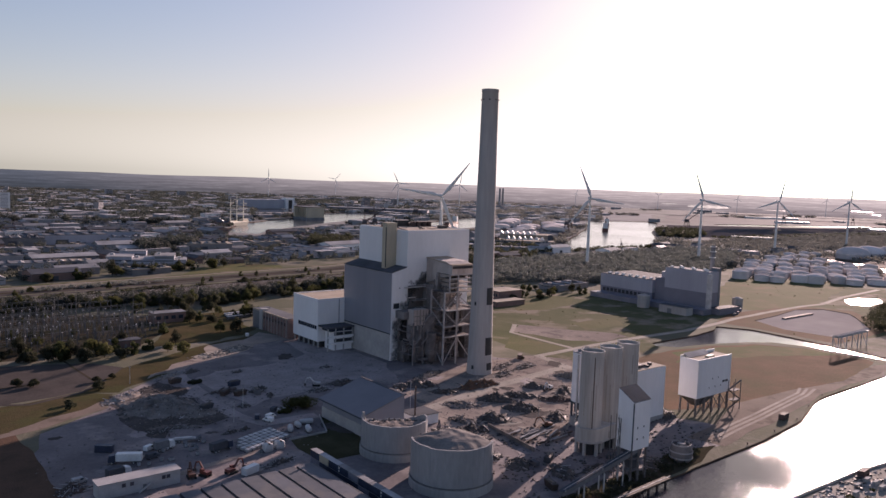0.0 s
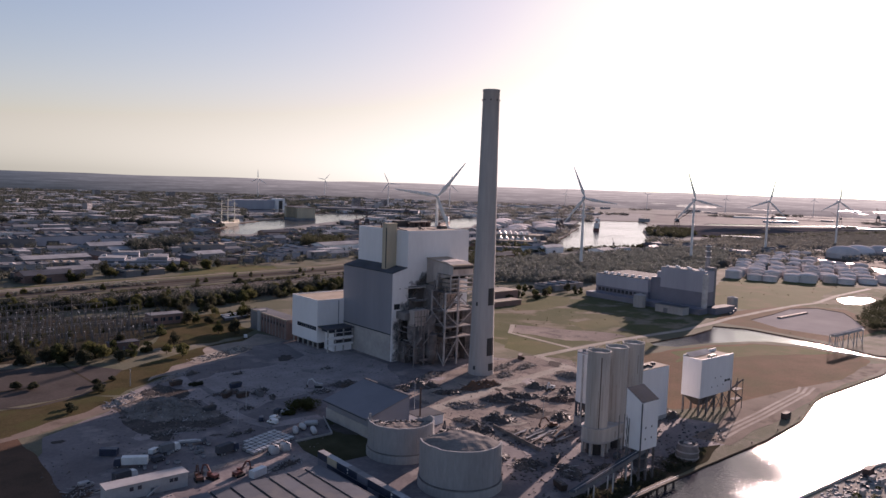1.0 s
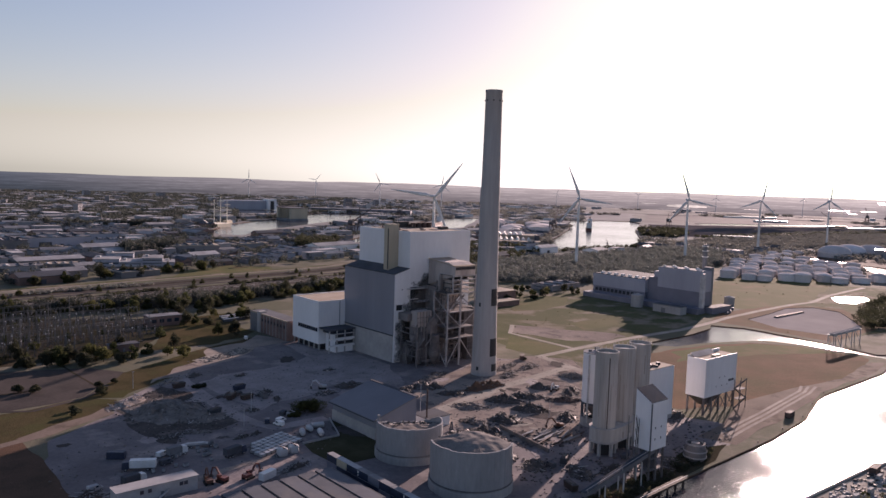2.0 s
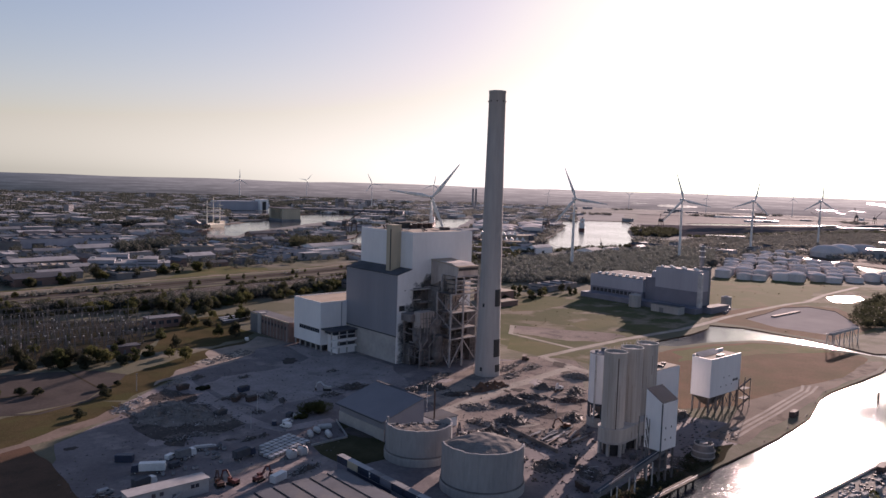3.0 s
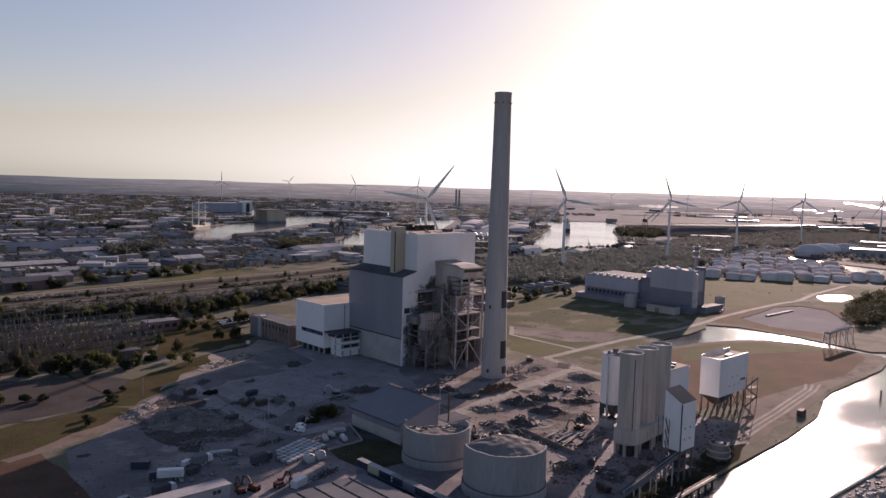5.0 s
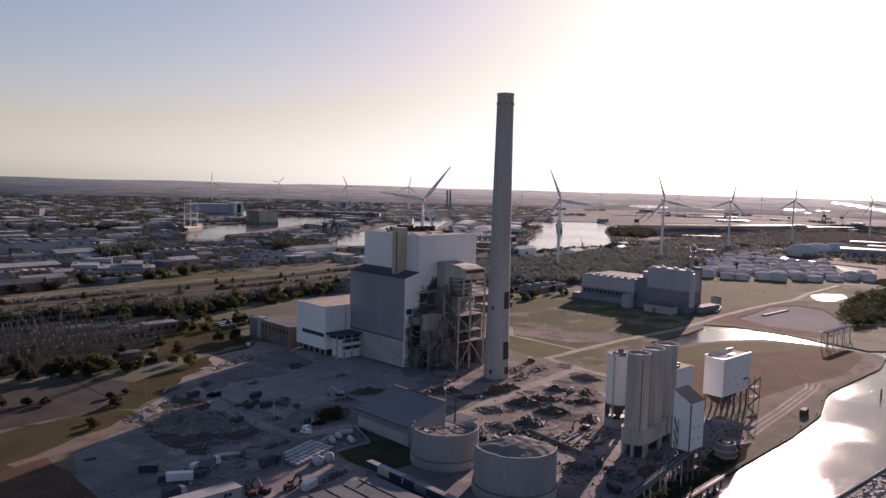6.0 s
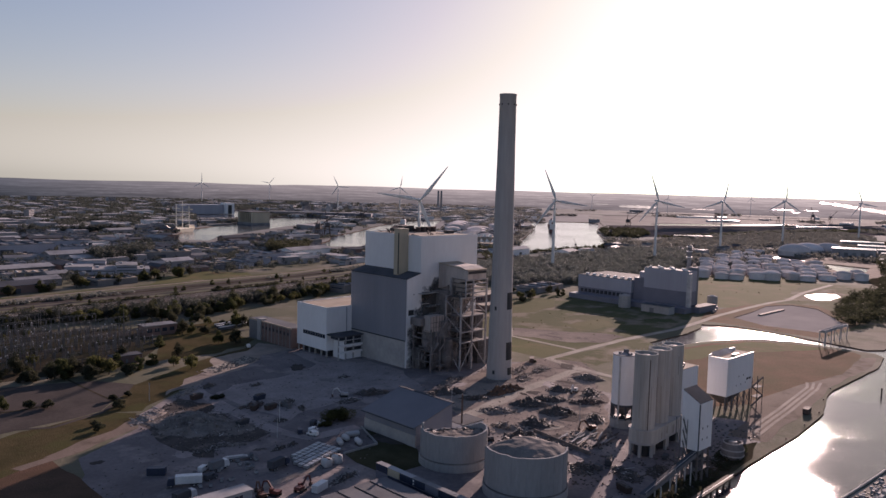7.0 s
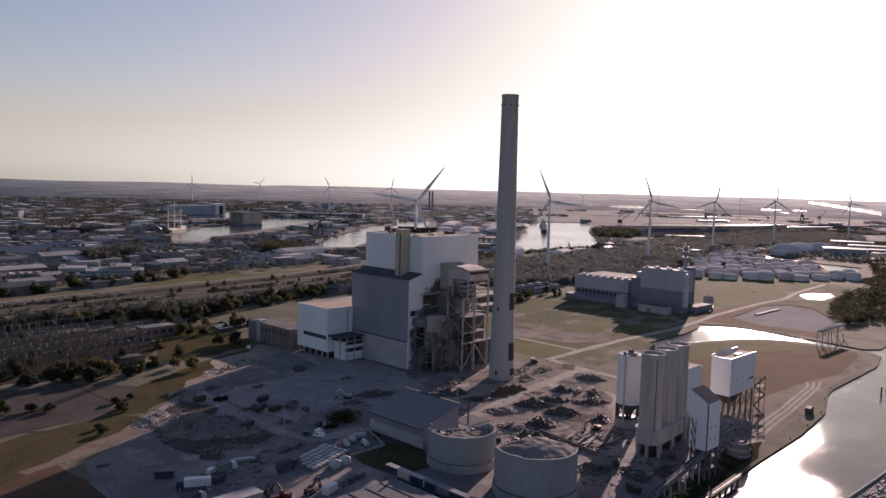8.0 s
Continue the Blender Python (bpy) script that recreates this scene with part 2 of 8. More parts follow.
M["beige"] = surface("beige_cladding", (0.52, 0.45, 0.33), (0.43, 0.37, 0.28), 0.06, 0.8, 0.6, bump=0.1, bump_size=0.3, stretch=(1, 1, 0.1), grime=0.25)
M["casing"] = surface("stained_casing", (0.55, 0.48, 0.44), (0.36, 0.31, 0.285), 0.12, 0.9, 0.7, bump=0.2, bump_size=0.4, stretch=(1, 1, 0.2), grime=0.4)
M["steel"] = surface("grey_painted_steel", (0.55, 0.55, 0.55), (0.38, 0.37, 0.365), 0.3, 2.0, 0.55, bump=0.1, bump_size=0.2, grime=0.3)
M["frame"] = surface("dusty_frame_steel", (0.46, 0.44, 0.435), (0.31, 0.295, 0.29), 0.3, 2.0, 0.7, bump=0.1, bump_size=0.2, grime=0.35, spec=0.1)
M["mast"] = surface("weathered_galvanised_steel", (0.16, 0.155, 0.15), (0.11, 0.105, 0.10), 0.3, 2.0, 0.6, bump=0.1, bump_size=0.2)
M["rust"] = surface("rusty_steel", (0.10, 0.062, 0.052), (0.062, 0.045, 0.04), 0.25, 1.5, 0.85, bump=0.4, bump_size=0.3, vary=0.3)
M["dark"] = surface("dark_opening", (0.03, 0.03, 0.034), (0.02, 0.02, 0.024), 0.3, 1.5, 0.6, bump=0)
M["glass"] = surface("window_glass", (0.04, 0.05, 0.07), (0.03, 0.035, 0.05), 0.2, 1.5, 0.12, bump=0, grime=0.1)
M["roof_dark"] = surface("dark_roofing", (0.10, 0.105, 0.12), (0.07, 0.075, 0.085), 0.08, 0.8, 0.8, bump=0.2, bump_size=0.4, spec=0.06)
M["roof_grey"] = surface("grey_roofing", (0.21, 0.212, 0.222), (0.135, 0.137, 0.145), 0.06, 0.7, 0.7, bump=0.2, bump_size=0.4, vary=0.25, spec=0.012)
M["panel_roof"] = surface("dusty_panel_roofing", (0.145, 0.152, 0.17), (0.105, 0.11, 0.123), 0.09, 0.9, 0.7, bump=0.1, bump_size=0.3, vary=0.25, patch=(0.17, 0.165, 0.165), patch_size=0.05, spec=0.1)
M["roof_tan"] = surface("gravel_roofing", (0.42, 0.35, 0.28), (0.32, 0.27, 0.22), 0.08, 0.8, 0.9, bump=0.3, bump_size=0.4, vary=0.15, spec=0.06)
M["roof_pale"] = surface("pale_roofing", (0.40, 0.395, 0.40), (0.26, 0.257, 0.26), 0.06, 0.7, 0.6, bump=0.15, bump_size=0.4, vary=0.25, spec=0.012)
M["wall_mix"] = surface("weathered_wall", (0.325, 0.315, 0.32), (0.24, 0.232, 0.236), 0.06, 0.7, 0.85, bump=0.15, bump_size=0.4, vary=0.4, spec=0.06)
M["brick"] = surface("red_brick", (0.235, 0.15, 0.13), (0.17, 0.11, 0.095), 0.1, 1.5, 0.85, bump=0.2, bump_size=0.2)
M["scrap"] = surface("scrap_metal", (0.085, 0.072, 0.066), (0.05, 0.043, 0.04), 0.3, 2.0, 0.7, bump=0.4, bump_size=0.4, patch=(0.16, 0.145, 0.14), patch_size=0.4, patch_cut=(0.6, 0.68))
M["sooty"] = surface("sooty_steel", (0.23, 0.21, 0.206), (0.14, 0.129, 0.127), 0.2, 1.5, 0.85, bump=0.3, bump_size=0.3, vary=0.3, spec=0.1)
M["soot"] = surface("soot_stain", (0.10, 0.092, 0.09), (0.18, 0.168, 0.165), 0.14, 0.8, 0.9, bump=0.05, bump_size=0.4, stretch=(1, 1, .5), grime=0.4, spec=0.06)
M["base_wall"] = surface("stained_base_wall", (0.46, 0.44, 0.42), (0.37, 0.355, 0.345), 0.09, 0.5, 0.85, bump=0.1, bump_size=0.4, grime=0.3, spec=0.06)
M["streak"] = surface("dark_stain", (0.31, 0.288, 0.265), (0.37, 0.345, 0.32), 0.3, 0.9, 0.9, bump=0, stretch=(1, 1, .2), grime=0.4, spec=0.06)
M["rail"] = surface("rail_ballast", (0.10, 0.085, 0.073), (0.07, 0.06, 0.052), 0.05, 1.2, 0.9, bump=0.5, bump_size=0.4, spec=0.012)
M["white_paint"] = surface("white_paint", (0.75, 0.75, 0.74), (0.62, 0.62, 0.61), 0.3, 2.0, 0.45, bump=0.05, bump_size=0.3, grime=0.2)
M["blue_paint"] = surface("blue_paint", (0.03, 0.045, 0.085), (0.02, 0.032, 0.06), 0.3, 2.0, 0.5, bump=0.1, bump_size=0.3)
M["orange_paint"] = surface("orange_paint", (0.17, 0.07, 0.04), (0.11, 0.05, 0.035), 0.3, 2.0, 0.5, bump=0.1, bump_size=0.3)
M["red_paint"] = surface("faded_red_paint", (0.17, 0.05, 0.04), (0.12, 0.04, 0.035), 0.3, 2.0, 0.5, bump=0.1, bump_size=0.3)
M["rubber"] = surface("black_rubber", (0.025, 0.025, 0.025), (0.018, 0.018, 0.018), 0.5, 3.0, 0.9, bump=0)
M["bark"] = surface("bark", (0.10, 0.075, 0.055), (0.07, 0.055, 0.04), 0.5, 3.0, 0.9, bump=0.4, bump_size=0.2)
M["ship_cream"] = surface("cream_ship_paint", (0.82, 0.76, 0.62), (0.74, 0.68, 0.55), 0.2, 1.0, 0.5, bump=0)
M["tank_roof"] = surface("weathered_tank_roof", (0.66, 0.60, 0.57), (0.56, 0.51, 0.485), 0.05, 0.6, 0.95, bump=0, grime=0.25, spec=0.0, vary=0.25)
M["tank_wall"] = surface("oil_tank_wall", (0.72, 0.66, 0.645), (0.62, 0.57, 0.555), 0.05, 0.6, 0.95, bump=0, grime=0.25, vary=0.2, spec=0.0)
M["gloss_roof"] = surface("glossy_metal_roof", (0.40, 0.38, 0.37), (0.32, 0.30, 0.30), 0.05, 0.6, 0.25, metal=0.6, bump=0)
M["silt"] = surface("wet_silt", (0.44, 0.40, 0.375), (0.39, 0.355, 0.335), 0.02, 0.05, 0.85, bump=0.05, bump_size=0.6, spec=0.0)
M["leaf"] = leaf_material("green_leaves", (0.066, 0.078, 0.036), (0.12, 0.125, 0.058))
M["leaf_dark"] = leaf_material("dark_green_leaves", (0.050, 0.054, 0.034), (0.08, 0.084, 0.048), 0.1)
M["leaf_olive"] = leaf_material("olive_leaves", (0.10, 0.105, 0.045), (0.17, 0.165, 0.07))
# woodland and far leaves: colour paled and greyed to imitate haze
M["leaf_wood"] = leaf_material("haze_pale_woodland_leaves", (0.112, 0.123, 0.108), (0.13, 0.14, 0.12), 1.0)
M["leaf_far"] = leaf_material("haze_pale_foliage", (0.135, 0.135, 0.118), (0.15, 0.148, 0.13), 1.0)
M["leaf_suburb"] = leaf_material("suburban_foliage", (0.050, 0.058, 0.050), (0.064, 0.073, 0.06), 0.35)
M["paving"] = surface("pale_quay_paving", (0.19, 0.19, 0.192), (0.15, 0.15, 0.152), 0.01, 0.1, 0.9, bump=0, spec=0.01, haze_sheen=0.06)
M["rooflight"] = surface("bright_rooflight_glazing", (0.70, 0.70, 0.70), (0.62, 0.62, 0.62), 0.05, 0.6, 0.32, bump=0, spec=0.5)


def distance_material(name):
    """The far land under the horizon: haze painted as glow, paler towards the sun."""
    m = bpy.data.materials.new(name)
    m.use_nodes = True
    nt = m.node_tree
    geo = nt.nodes.new("ShaderNodeNewGeometry")
    mp = nt.nodes.new("ShaderNodeMapping")
    mp.inputs["Scale"].default_value = (0.0045, 0.0045, 0.16)
    nt.links.new(geo.outputs["Position"], mp.inputs[0])
    xyz = nt.nodes.new("ShaderNodeSeparateXYZ")
    nt.links.new(geo.outputs["Position"], xyz.inputs[0])
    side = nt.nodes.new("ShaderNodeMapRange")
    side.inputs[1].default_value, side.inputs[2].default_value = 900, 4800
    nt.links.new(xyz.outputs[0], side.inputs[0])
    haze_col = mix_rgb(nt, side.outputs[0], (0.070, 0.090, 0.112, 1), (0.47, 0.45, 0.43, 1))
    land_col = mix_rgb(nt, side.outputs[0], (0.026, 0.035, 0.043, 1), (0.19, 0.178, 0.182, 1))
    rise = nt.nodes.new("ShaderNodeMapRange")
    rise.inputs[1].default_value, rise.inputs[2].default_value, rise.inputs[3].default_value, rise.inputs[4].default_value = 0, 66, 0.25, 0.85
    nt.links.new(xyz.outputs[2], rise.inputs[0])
    streak = nt.nodes.new("ShaderNodeMath")
    streak.use_clamp = True
    nt.links.new(rise.outputs[0], streak.inputs[0])
    coarse = noise_fac(nt, mp.outputs[0], 1.0, 3, 0.40, 0.66, 0.6)
    fine = noise_fac(nt, mp.outputs[0], 5.0, 5, 0.35, 0.7, 0.7)
    both = nt.nodes.new("ShaderNodeMath")
    both.operation = 'MULTIPLY_ADD'
    both.inputs[2].default_value = -0.3
    nt.links.new(coarse, both.inputs[0])
    nt.links.new(fine, both.inputs[1])
    nt.links.new(both.outputs[0], streak.inputs[1])
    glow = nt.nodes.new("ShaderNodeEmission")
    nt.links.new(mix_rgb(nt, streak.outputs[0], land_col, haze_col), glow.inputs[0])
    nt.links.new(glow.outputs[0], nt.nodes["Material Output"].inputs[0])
    return m




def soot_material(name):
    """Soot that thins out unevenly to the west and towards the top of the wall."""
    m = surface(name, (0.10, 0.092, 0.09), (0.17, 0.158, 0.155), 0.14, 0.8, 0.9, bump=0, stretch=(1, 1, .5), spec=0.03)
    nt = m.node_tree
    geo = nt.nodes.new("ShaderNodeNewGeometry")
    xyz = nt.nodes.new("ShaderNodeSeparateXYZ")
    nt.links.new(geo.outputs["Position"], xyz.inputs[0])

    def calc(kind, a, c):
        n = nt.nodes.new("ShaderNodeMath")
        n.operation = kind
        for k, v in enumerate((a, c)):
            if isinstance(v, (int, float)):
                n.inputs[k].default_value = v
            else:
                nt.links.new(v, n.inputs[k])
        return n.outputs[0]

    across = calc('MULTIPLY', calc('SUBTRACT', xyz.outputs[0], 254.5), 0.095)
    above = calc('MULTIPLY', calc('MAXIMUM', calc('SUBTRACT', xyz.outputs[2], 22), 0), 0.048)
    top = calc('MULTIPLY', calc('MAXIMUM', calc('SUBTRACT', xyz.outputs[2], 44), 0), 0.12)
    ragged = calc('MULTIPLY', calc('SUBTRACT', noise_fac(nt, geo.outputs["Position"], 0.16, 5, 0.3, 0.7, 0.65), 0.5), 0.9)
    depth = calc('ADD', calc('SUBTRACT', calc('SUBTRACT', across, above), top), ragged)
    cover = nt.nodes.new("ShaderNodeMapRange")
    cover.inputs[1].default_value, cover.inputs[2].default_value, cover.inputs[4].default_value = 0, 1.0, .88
    nt.links.new(depth, cover.inputs[0])
    clear_bsdf = nt.nodes.new("ShaderNodeBsdfTransparent")
    mx = nt.nodes.new("ShaderNodeMixShader")
    nt.links.new(cover.outputs[0], mx.inputs[0])
    nt.links.new(clear_bsdf.outputs[0], mx.inputs[1])
    nt.links.new(nt.nodes["Principled BSDF"].outputs[0], mx.inputs[2])
    nt.links.new(mx.outputs[0], nt.nodes["Material Output"].inputs[0])
    return m


M["soot_wash"] = soot_material("thinning_soot")
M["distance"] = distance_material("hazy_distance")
M["water"] = water_material("canal_water", (0.045, 0.04, 0.05), 0.09, 0.50, 0.9)
M["water_pond"] = water_material("pond_water", (0.06, 0.06, 0.065), 0.22, 0.5, 1.5, 0.02)
M["estuary"] = water_material("estuary_water", (0.08, 0.08, 0.085), 0.3, 0.06, 6.0, 0.004)
M["water_far"] = water_material("harbour_water", (0.06, 0.065, 0.075), 0.12, 0.25, 2.0, 0.006)

# ---- building tools ----
class Geo:
    """Collects corners and faces for one part."""
    def __init__(self):
        self.v, self.f = [], []

    def add(self, pts, faces):
        n = len(self.v)
        self.v += [tuple(p) for p in pts]
        self.f += [tuple(n + i for i in f) for f in faces]
        return self

    def hexa(self, p):
        """Eight corners: bottom ring, then top ring."""
        return self.add(p, [(3, 2, 1, 0), (4, 5, 6, 7), (0, 1, 5, 4), (1, 2, 6, 5), (2, 3, 7, 6), (3, 0, 4, 7)])

    def box(self, x0, x1, y0, y1, z0, z1):
        return self.hexa([(x0, y0, z0), (x1, y0, z0), (x1, y1, z0), (x0, y1, z0), (x0, y0, z1), (x1, y0, z1), (x1, y1, z1), (x0, y1, z1)])

    def prism(self, poly, z0, z1):
        n = len(poly)
        pts = [(x, y, z0) for x, y in poly] + [(x, y, z1) for x, y in poly]
        return self.add(pts, [tuple(range(n - 1, -1, -1)), tuple(range(n, 2 * n))] + [(i, (i + 1) % n, n + (i + 1) % n, n + i) for i in range(n)])

    def section(self, ring, axis, a, b):
        """A profile of (u, z) pushed from a to b along x or y."""
        n = len(ring)
        mk = (lambda u, z, s: (s, u, z)) if axis == "x" else (lambda u, z, s: (u, s, z))
        pts = [mk(u, z, a) for u, z in ring] + [mk(u, z, b) for u, z in ring]
        return self.add(pts, [tuple(range(n)), tuple(range(2 * n - 1, n - 1, -1))] + [(i, n + i, n + (i + 1) % n, (i + 1) % n) for i in range(n)])

    def lathe(self, cx, cy, profile, n=24, cap0=True, cap1=True):
        """Rings of (radius, z) round an upright axis."""
        pts = []
        for r, z in profile:
            pts += [(cx + r * math.cos(2 * math.pi * i / n), cy + r * math.sin(2 * math.pi * i / n), z) for i in range(n)]
        fs = []
        for k in range(len(profile) - 1):
            fs += [(k * n + i, k * n + (i + 1) % n, (k + 1) * n + (i + 1) % n, (k + 1) * n + i) for i in range(n)]
        if cap0:
            fs.append(tuple(range(n - 1, -1, -1)))
        if cap1:
            fs.append(tuple(range((len(profile) - 1) * n, len(profile) * n)))
        return self.add(pts, fs)

    def beam(self, p, q, w, h=None):
        p, q, h = Vector(p), Vector(q), h or w
        d = (q - p).normalized()
        side = d.cross(Vector((0, 0, 1)))
        side = side.normalized() if side.length > 1e-4 else Vector((1, 0, 0))
        up = side.cross(d)
        s, u = side * w / 2, up * h / 2
        return self.hexa([p - s - u, p + s - u, q + s - u, q - s - u, p - s + u, p + s + u, q + s + u, q - s + u])

    def tube(self, p, q, r0, r1=None, n=8):
        p, q, r1 = Vector(p), Vector(q), r0 if r1 is None else r1
        d = (q - p).normalized()
        side = d.cross(Vector((0, 0, 1)))
        side = side.normalized() if side.length > 1e-4 else Vector((1, 0, 0))
        up = side.cross(d)
        ring = [side * math.cos(2 * math.pi * i / n) + up * math.sin(2 * math.pi * i / n) for i in range(n)]
        pts = [p + v * r0 for v in ring] + [q + v * r1 for v in ring]
        return self.add(pts, [(i, (i + 1) % n, n + (i + 1) % n, n + i) for i in range(n)] + [tuple(range(n - 1, -1, -1)), tuple(range(n, 2 * n))])


def mesh_of(name, geo, material, origin=(0, 0, 0)):
    me = bpy.data.meshes.new(name)
    ox, oy, oz = origin
    me.from_pydata([(x - ox, y - oy, z - oz) for x, y, z in geo.v], [], geo.f)
    bm = bmesh.new()
    bm.from_mesh(me)
    bmesh.ops.recalc_face_normals(bm, faces=bm.faces)
    bm.to_mesh(me)
    bm.free()
    me.materials.append(material)
    return me


def origin_of(ob):
    o = Vector((0, 0, 0))
    while ob:
        o += ob.location
        ob = ob.parent
    return tuple(o)


def part(name, geo, material, parent=None, label=""):
    """One mesh under a thing or part; corners are given in the world, or in the thing's own frame when that stands at the origin."""
    ob = new(name, mesh_of(name, geo, material, origin_of(parent)))
    ob.parent = parent
    return tagged(ob, label) if label else ob


def smooth(ob, angle=40):
    me = ob.data
    me.shade_smooth()
    me.set_sharp_from_angle(angle=radians(angle))
    return ob


def thing(name, x, y, z, label, category, group=""):
    ob = new(name)
    ob.empty_display_size = 0.5
    ob.location = (x, y, z)
    return tagged(ob, label, category, group)


def structure(name, geo, material, label, category="ground"):
    ob = new(name, mesh_of(name, geo, material))
    return tagged(ob, label, category, kind="structure")


def wobble(poly, step, amount, seed=0):
    """The outline cut into short edges that wander a little."""
    out, n = [], len(poly)
    for i in range(n):
        a, b = Vector(poly[i]).to_2d(), Vector(poly[(i + 1) % n]).to_2d()
        k = max(1, int((b - a).length / step))
        for j in range(k):
            p = a.lerp(b, j / k)
            q = Vector((p.x * 0.06 + seed, p.y * 0.06, seed * 1.7))
            out.append((p.x + amount * noise.noise(q), p.y + amount * noise.noise(q + Vector((31, 7, 3)))))
    return out


def fill_faces(rings):
    from_rings = [[Vector((x, y, 0)) for x, y in r] for r in rings]
    pts = [p for r in rings for p in r]
    tris = tessellate([*from_rings])
    return pts, [tuple(t) for t in tris]


from mathutils.geometry import tessellate_polygon as tessellate


def sheet(name, poly, z, material, label, category="ground", step=6, amount=2.0, seed=0):
    ring = wobble(poly, step, amount, seed) if amount else list(poly)
    pts, tris = fill_faces([ring])
    g = Geo().add([(x, y, z) for x, y in pts], tris)
    return structure(name, g, material, label, category)


def inside(x, y, poly):
    hit, n = False, len(poly)
    for i in range(n):
        (ax, ay), (bx, by) = poly[i], poly[(i + 1) % n]
        if (ay > y) != (by > y) and x < (bx - ax) * (y - ay) / (by - ay) + ax:
            hit = not hit
    return hit


def strip(line, width):
    """The outline of a road of that width along a line."""
    left, right = [], []
    for i, p in enumerate(line):
        a, b = Vector(line[max(i - 1, 0)]), Vector(line[min(i + 1, len(line) - 1)])
        d = (b - a).normalized()
        nrm = Vector((-d.y, d.x)) * width / 2
        left.append((p[0] + nrm.x, p[1] + nrm.y))
        right.append((p[0] - nrm.x, p[1] - nrm.y))
    return left + right[::-1]

# ---- ground and water ----
CANAL = [(120, 142), (225, 159.5), (256, 161), (306, 162.3), (350, 167.5), (383, 177), (400, 180), (440, 180.5), (478, 181), (512, 188), (521, 196),
         (519, 243), (509, 266), (493, 275.5), (459, 287), (436, 290), (424, 303), (430, 308), (484, 308), (515, 313), (529, 320), (541, 300),
         (540, 268), (534, 228), (529, 203), (540, 196), (900, 205), (900, 100), (420, 108), (300, 124), (246, 126), (120, 122)]
POND = [(572, 246), (566, 285), (582, 318), (622, 321), (668, 328), (697, 318), (692, 292), (628, 250)]
POND_B = [(752, 318), (783, 338), (808, 336), (823, 321), (800, 308), (760, 305)]
HARBOUR_A = [(569, 1322), (560, 1250), (586, 1217), (645, 1291), (740, 1367), (786, 1403), (891, 1486), (1071, 1617), (1245, 1790), (1250, 1866), (1144, 1900), (1010, 1800), (935, 1690), (815, 1595), (691, 1492)]
HARBOUR_D = [(905, 1905), (1015, 1900), (1130, 2010), (1245, 2225), (1400, 2310), (1330, 2360), (1170, 2290), (1035, 2179)]
HARBOUR_B = [(684, 1060), (700, 1030), (740, 1010), (813, 1070), (999, 1225), (1193, 1315), (1419, 1490), (1500, 1600), (1438, 1650), (1313, 1590), (1177, 1480), (1073, 1400), (942, 1290), (840, 1222), (765, 1130)]
HARBOUR_C = [(905, 805), (919, 836), (1108, 983), (1330, 1140), (1554, 1310), (1700, 1470), (1850, 1440), (1920, 1380), (1844, 1306), (1518, 1092), (1283, 910), (1200, 850), (1104, 807), (1024, 820)]
DOCK = [(2030, 1228), (2172, 1172), (2290, 1112), (2461, 1078), (2611, 1022), (2640, 1068), (2480, 1132), (2300, 1172), (2190, 1232), (2060, 1270)]
INLET = [(2640, 1500), (2740, 1380), (2790, 1400), (2690, 1520)]
LAGOON_A = [(1235, 575), (1255, 548), (1215, 489), (1172, 492), (1185, 525)]
LAGOON_B = [(1182, 461), (1179, 436), (1167, 393), (1083, 373), (1073, 401), (1115, 431)]
WATERS = [CANAL, POND, POND_B, HARBOUR_A, HARBOUR_D, HARBOUR_B, HARBOUR_C, DOCK, INLET, LAGOON_A, LAGOON_B]

bank = [wobble(p, 8 if p is CANAL else 5 if p is POND_B else 25, 0.8 if p is CANAL else 2 if p is POND_B else 3, i) for i, p in enumerate(WATERS)]
def circle(r):
    return [(r * math.cos(2 * math.pi * i / 96), r * math.sin(2 * math.pi * i / 96)) for i in range(96)]


# works land close by, then the wide plain beyond it, then the rise of the far horizon
g, near_faces = Geo(), 0
arc = [math.radians(-132 + 354 * i / 118) for i in range(119)]
plain = [(3800 * math.cos(a), 3800 * math.sin(a)) for a in arc] + [(1120 * math.cos(a), 1120 * math.sin(a)) for a in arc[::-1]]
for rings in ([circle(1121)] + bank[:3], [plain] + bank[3:], [[plain[0], plain[118], plain[119], plain[-1]]]):
    pts, tris = fill_faces(rings)
    g.add([(x, y, 0) for x, y in pts], tris)
    near_faces = near_faces or len(g.f)
for ring in bank:                                # quay and bank faces going down under the water
    k = len(ring)
    g.add([(x, y, 0) for x, y in ring] + [(x, y, -4) for x, y in ring], [(i, (i + 1) % k, k + (i + 1) % k, k + i) for i in range(k)])
ground = structure("ground", g, M["ground"], "flat dry industrial land reaching a hazy horizon")
ground.data.materials.append(M["far_land"])
ground.data.materials.append(M["brown_soil"])
for i, p in enumerate(ground.data.polygons):
    p.material_index = 2 if abs(p.normal.z) < .5 else int(i >= near_faces)
RISE = [(3800, 0), (4000, 3), (4200, 8), (4400, 18), (4600, 32), (4800, 54), (4960, 75)]
# glowing rim: haze and sunward brightness are put into its emission colour
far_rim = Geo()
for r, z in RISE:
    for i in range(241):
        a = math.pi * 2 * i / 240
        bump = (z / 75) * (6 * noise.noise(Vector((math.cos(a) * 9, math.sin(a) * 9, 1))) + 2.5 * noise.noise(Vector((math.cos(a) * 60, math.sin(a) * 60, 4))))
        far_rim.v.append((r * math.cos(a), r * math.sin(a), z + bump))
